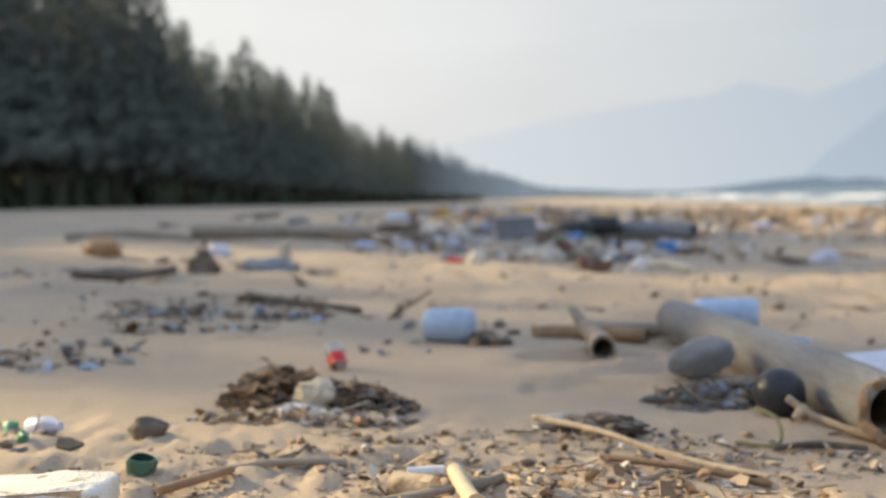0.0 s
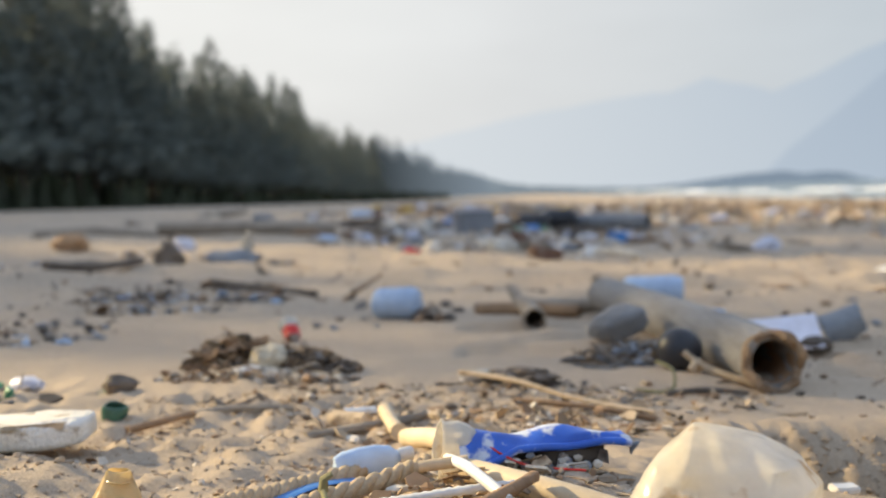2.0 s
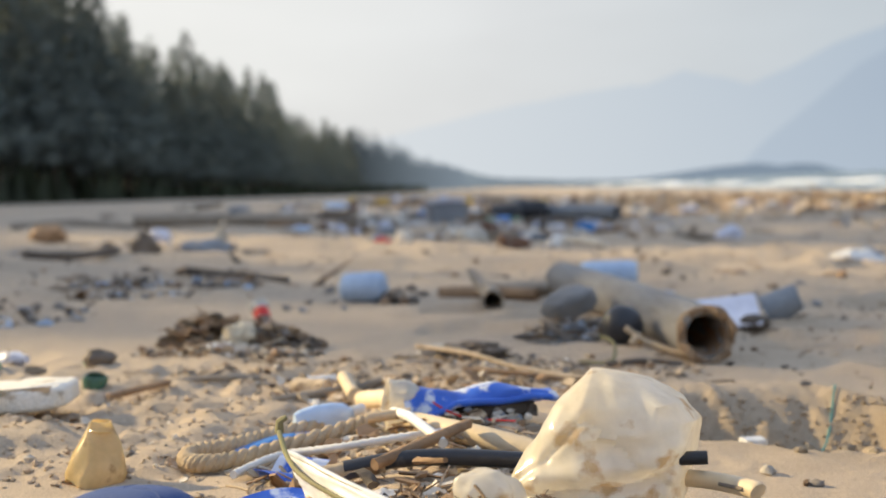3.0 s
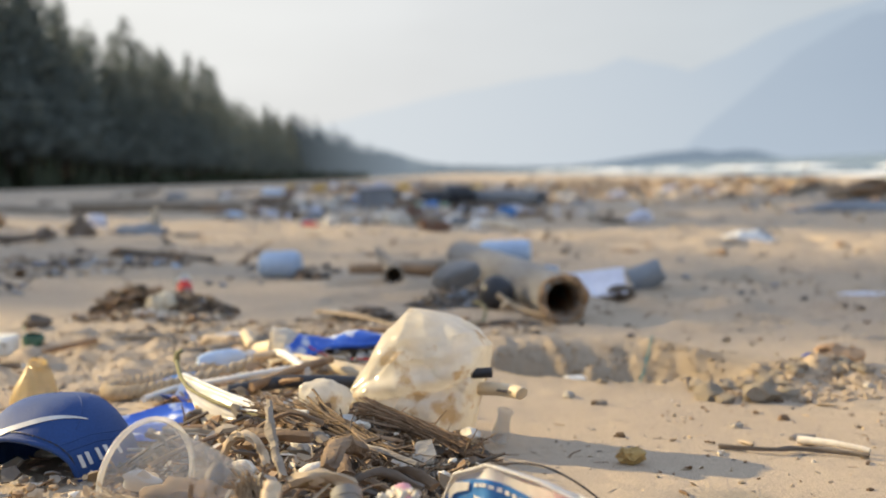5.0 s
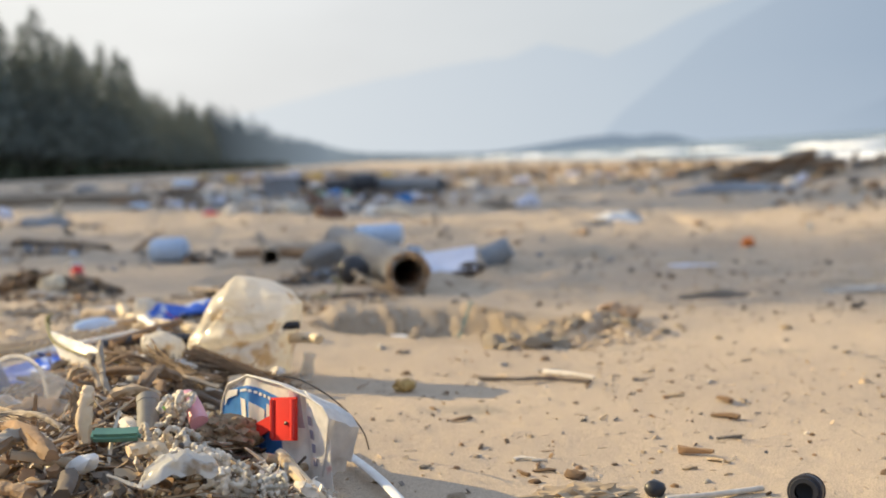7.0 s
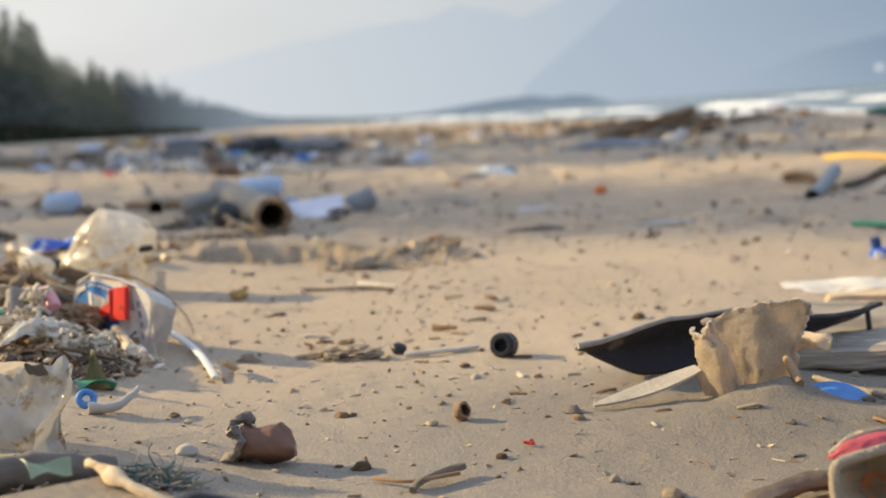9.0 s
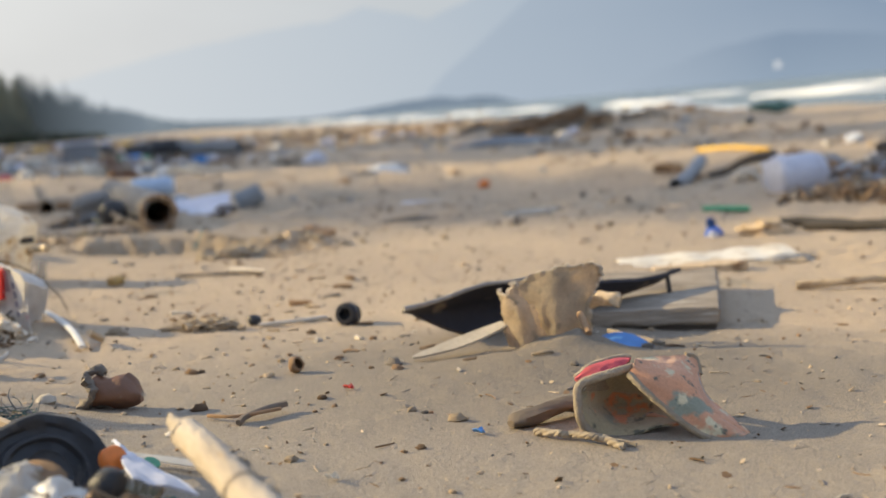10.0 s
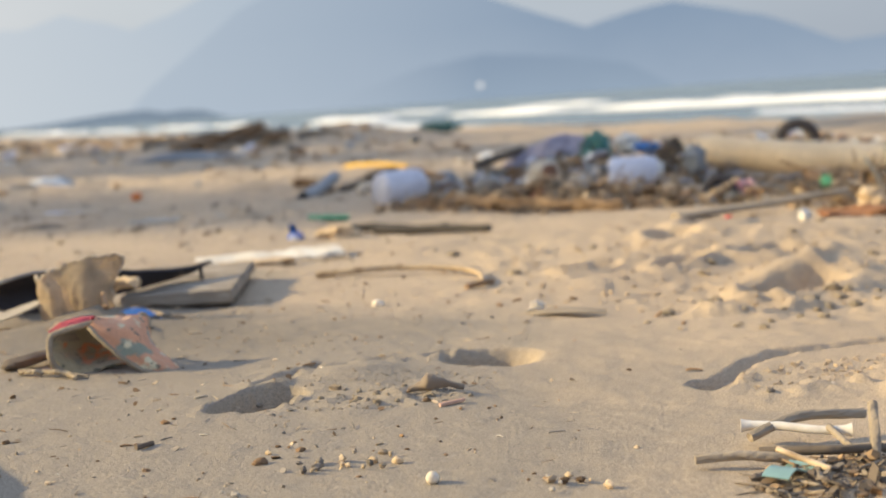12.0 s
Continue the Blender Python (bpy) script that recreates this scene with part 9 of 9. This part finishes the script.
thing("foam_ball", "cream foam chunk on the debris field", "foam", (0.55, 6.7), (0, 0, 0), lump(0.075, 26, (1.1, 0.9, 0.8), 0.4, 3), FOAMW, lift=0.035)
thing("plastic_bag", "white plastic bag with handles", "bag", (1.00, 6.35), (0, 0, 0), lump(0.07, 27, (1.0, 0.8, 0.8), 0.5, 3), WHITE, "plastic bags", lift=0.03)
bent_tube("root_snag", "white bleached root on sand", "root", [(1.02, 6.3, 0.06), (1.12, 6.2, 0.05), (1.22, 6.1, 0.015)], 0.020, FOAMW, 8, 0.2)
for k, (x, y, w) in enumerate(((-0.02, 21.5, 0.22), (0.95, 21.0, 0.30), (1.45, 22.0, 0.34), (2.6, 20.5, 0.45), (-0.6, 24, 0.3))):
    thing("yellow_float", "bright yellow float among far debris", "float", (x, y), (0, 0, 20 * k), lump(w * 0.5, 30 + k, (1.3, 0.6, 0.42), 0.25, 2), YELLOW, "yellow floats", lift=0.06)
FAR_KINDS = (("driftwood", "grey driftwood piece on the far beach", "driftwood", (DARKW, BROWNW, GREYWOOD)), ("plastic_bottle", "faded plastic bottle on the far beach", "bottle", (BLUEWHITE, WHITE, GREYP, LILAC)),
             ("plastic_bag", "crumpled plastic bag on the far beach", "bag", (WHITE, MILKY, LILAC, GREYP)), ("foam_chunk", "broken foam chunk on the far beach", "foam", (FOAMW, SHELLM, CREAM)),
             ("plastic_scrap", "coloured plastic scrap on the far beach", "plastic scrap", (SKYB, CLAY, GREYP, GREEN, BLACK)))
FAR_MESH = {}
for name, lab, cat, mats in FAR_KINDS:
    for k, m in enumerate(mats):
        if name == "driftwood":
            vf = tube([(-1, 0, 0.1), (-0.3, 0.15, 0.2), (0.4, -0.05, 0.15), (1, 0.1, 0.1)], lambda q: 0.16 - 0.07 * q, 8, 1, 0.25, k, step=3)
        elif name == "plastic_bottle":
            v, f = lathe([(0.20, -0.8), (0.26, -0.7), (0.26, 0.3), (0.10, 0.65), (0.10, 0.8)], 14)
            vf = ([Vector((p.z, p.y, p.x + 0.24)) for p in v], f)
        else:
            v, f = lump(0.6, 70 + k, (1.1, 0.8, 0.7), 0.6, 2, 1.8)
            vf = ([p + Vector((0, 0, 0.32)) for p in v], f)
        me = mesh_of(name, *vf)
        me.materials.append(m)
        FAR_MESH.setdefault(name, []).append(me)
rnd = random.Random(91)
for k in range(230):
    name, lab, cat, mats = FAR_KINDS[(0, 0, 0, 1, 2, 3, 2, 4)[rnd.randrange(8)]]
    z = rnd.random()
    if z < 0.50:
        y = rnd.uniform(6.6, 13)
        x = 0.06 * y + rnd.gauss(0.35, 0.75)
        s = rnd.uniform(0.05, 0.13)
    elif z < 0.72:
        y = rnd.uniform(13, 28)
        x = 0.08 * y + rnd.gauss(0.3, 1.9)
        s = rnd.uniform(0.08, 0.22)
    else:
        y = rnd.uniform(7, 18)
        x = rnd.uniform(2.0, 5.2) + 0.08 * y
        s = rnd.uniform(0.05, 0.12)
        if name in ("plastic_bottle", "plastic_scrap"):
            name, lab, cat, mats = FAR_KINDS[0]
    ob = new(name, rnd.choice(FAR_MESH[name]))
    sc = s * (1.8 if name == "driftwood" else 1.0)
    ob.matrix_basis = pose(x, y, gz(x, y) - 0.01, 0, rnd.uniform(-8, 8), rnd.uniform(-40, 40)) @ Matrix.Scale(sc, 4)
    tagged(ob, lab, cat, "far " + cat)
rubbish("litter", "mixed driftwood and plastic on the far beach", 0.75, 8.6, 1.5, 2.0, 700, 24, 0.030, BRIGHT, 0.04)
rubbish("litter", "mixed driftwood and plastic on the far beach", 1.5, 17, 3.0, 6.0, 700, 25, 0.055, BRIGHT, 0.03)
rubbish("litter", "strand line of driftwood by the water", 4.6, 15, 2.2, 9.0, 900, 26, 0.045, (BROWNW, DRIFT, DRIFT, GREYP), 0.03)
rubbish("litter", "twigs and scraps on the middle beach", 3.2, 5.0, 1.4, 2.6, 90, 27, 0.022, (BROWNW, DARKW, DRIFT, GREYP), 0.01)
rubbish("litter", "far brown driftwood line below the surf", 5.0, 26, 4.5, 11.0, 900, 36, 0.075, (BROWNW, DRIFT, DARKW, ROOTW, GREYWOOD), 0.03)
# root snag on the bank
rnd = random.Random(17)
t = thing("root_snag", "brown tangled tree root half buried in the sand bank", "root", (4.45, 8.45), (0, 0, -8))


def snag_top(x):
    """Height of the root mass, low at one end and steep at the other."""
    return float(np.interp(x, (-0.62, -0.45, -0.1, 0.25, 0.44, 0.52, 0.60), (0.02, 0.11, 0.13, 0.18, 0.24, 0.18, 0.02)))


vf = lump(1.0, 4, (1, 1, 1), 0.25, 5, 2.4)
part("root_mass", ([Vector((p.x * 0.58, p.y * 0.20, max(p.z, -0.1) * 0.86 * snag_top(p.x * 0.58) - 0.02)) + noise.noise_vector(Vector((p.x * 7, p.y * 4, p.z * 9))) * 0.035 for p in vf[0]], vf[1]), GREYWOOD, t)
for k in range(26):
    x0 = rnd.uniform(-0.58, 0.40)
    x2 = min(0.56, x0 + rnd.uniform(0.12, 0.45))
    h0, h2 = rnd.uniform(0.1, 0.95), rnd.uniform(0.5, 1.0)
    p0, p2 = Vector((x0, -0.16 - rnd.uniform(0, 0.06), snag_top(x0) * h0)), Vector((x2, -0.14 - rnd.uniform(0, 0.05), snag_top(x2) * h2))
    part("root", tube([p0, (p0 + p2) / 2 + Vector((0, -0.02, rnd.uniform(-0.02, 0.03))), p2], lambda q: 0.012 + 0.012 * q, 8, rough=0.25, seed=k, step=4), (BROWNW, ROOTW, GREYWOOD)[k % 3], t)
thing("tarpaulin", "grey tarpaulin sunk before the root", "tarpaulin", (3.75, 7.45), (0, 0, -15), lump(0.30, 5, (1.6, 0.5, 0.22), 0.4, 3), GREYP, lift=0.0)

# the rubbish heap on the seaward side
rubbish("litter", "bark, husk and plastic in a long heap", 2.75, 0.85, 0.62, 0.22, 1500, 28, 0.016, (BROWNW, ORGANIC, DRIFT, DARKW, ROOTW, GREYWOOD, STONE), 0.07, turn=-52, sticks=0.5, flakes=0.92)
rubbish("litter", "bark, husk and plastic in a long heap", 3.22, 1.46, 0.66, 0.34, 1100, 29, 0.021, BRIGHT, 0.045, turn=-52, sticks=0.42, flakes=0.88)
rubbish("litter", "bark, husk and plastic in a long heap", 3.35, 0.20, 0.55, 0.35, 1200, 30, 0.018, (BROWNW, ORGANIC, DRIFT, DARKW, ROOTW, STONE, GREYP), 0.08, turn=-50, sticks=0.5, flakes=0.92)
rubbish("litter", "driftwood and plastic along the bank", 4.9, 2.9, 1.2, 0.6, 300, 31, 0.04, BRIGHT, 0.05, turn=-50)
rubbish("litter", "driftwood scraps on the far sand", 4.2, 5.5, 1.2, 1.2, 80, 32, 0.03, (BROWNW, DARKW, DRIFT), 0.02)
rnd = random.Random(101)
for k in range(44):
    name, lab, cat, mats = FAR_KINDS[rnd.randrange(5)]
    q = rnd.random()
    x, y = 2.90 + 1.1 * q + rnd.gauss(0, 0.16), 0.92 + 1.15 * (0.6 - q) + rnd.gauss(0, 0.18) + 0.7
    ob = new(name, rnd.choice(FAR_MESH[name]))
    s = rnd.uniform(0.04, 0.085) * (1.6 if name == "driftwood" else 1)
    ob.matrix_basis = pose(x, y, gz(x, y) + rnd.uniform(-0.01, 0.04), rnd.uniform(-20, 20), rnd.uniform(-20, 20), rnd.uniform(0, 360)) @ Matrix.Scale(s, 4)
    tagged(ob, lab.replace("on the far beach", "in the rubbish heap"), cat, "heaped " + cat)

# white house on the far cape, its brightness painted as emission
AZ, FAR = radians(31.76), 3350.0
HOUSE_GLOW = plain_glow("far_white_house_glow", (0.72, 0.74, 0.75), (0.78, 0.79, 0.79), 30, 50)
t = thing("house", "small white house on the far cape", "house", (FAR * math.sin(AZ), FAR * math.cos(AZ), 30.0), (0, 0, -32))
part("wall", slab(17, 12, 11, 0.2, 0.1, 2, 3), HOUSE_GLOW, t)
part("roof", ([p + Vector((0, 0, 11.02)) for p in slab(18, 13, 4, 1.2, 0.1, 2, 4)[0]], slab(18, 13, 4, 1.2, 0.1, 2, 4)[1]), HOUSE_GLOW, t)
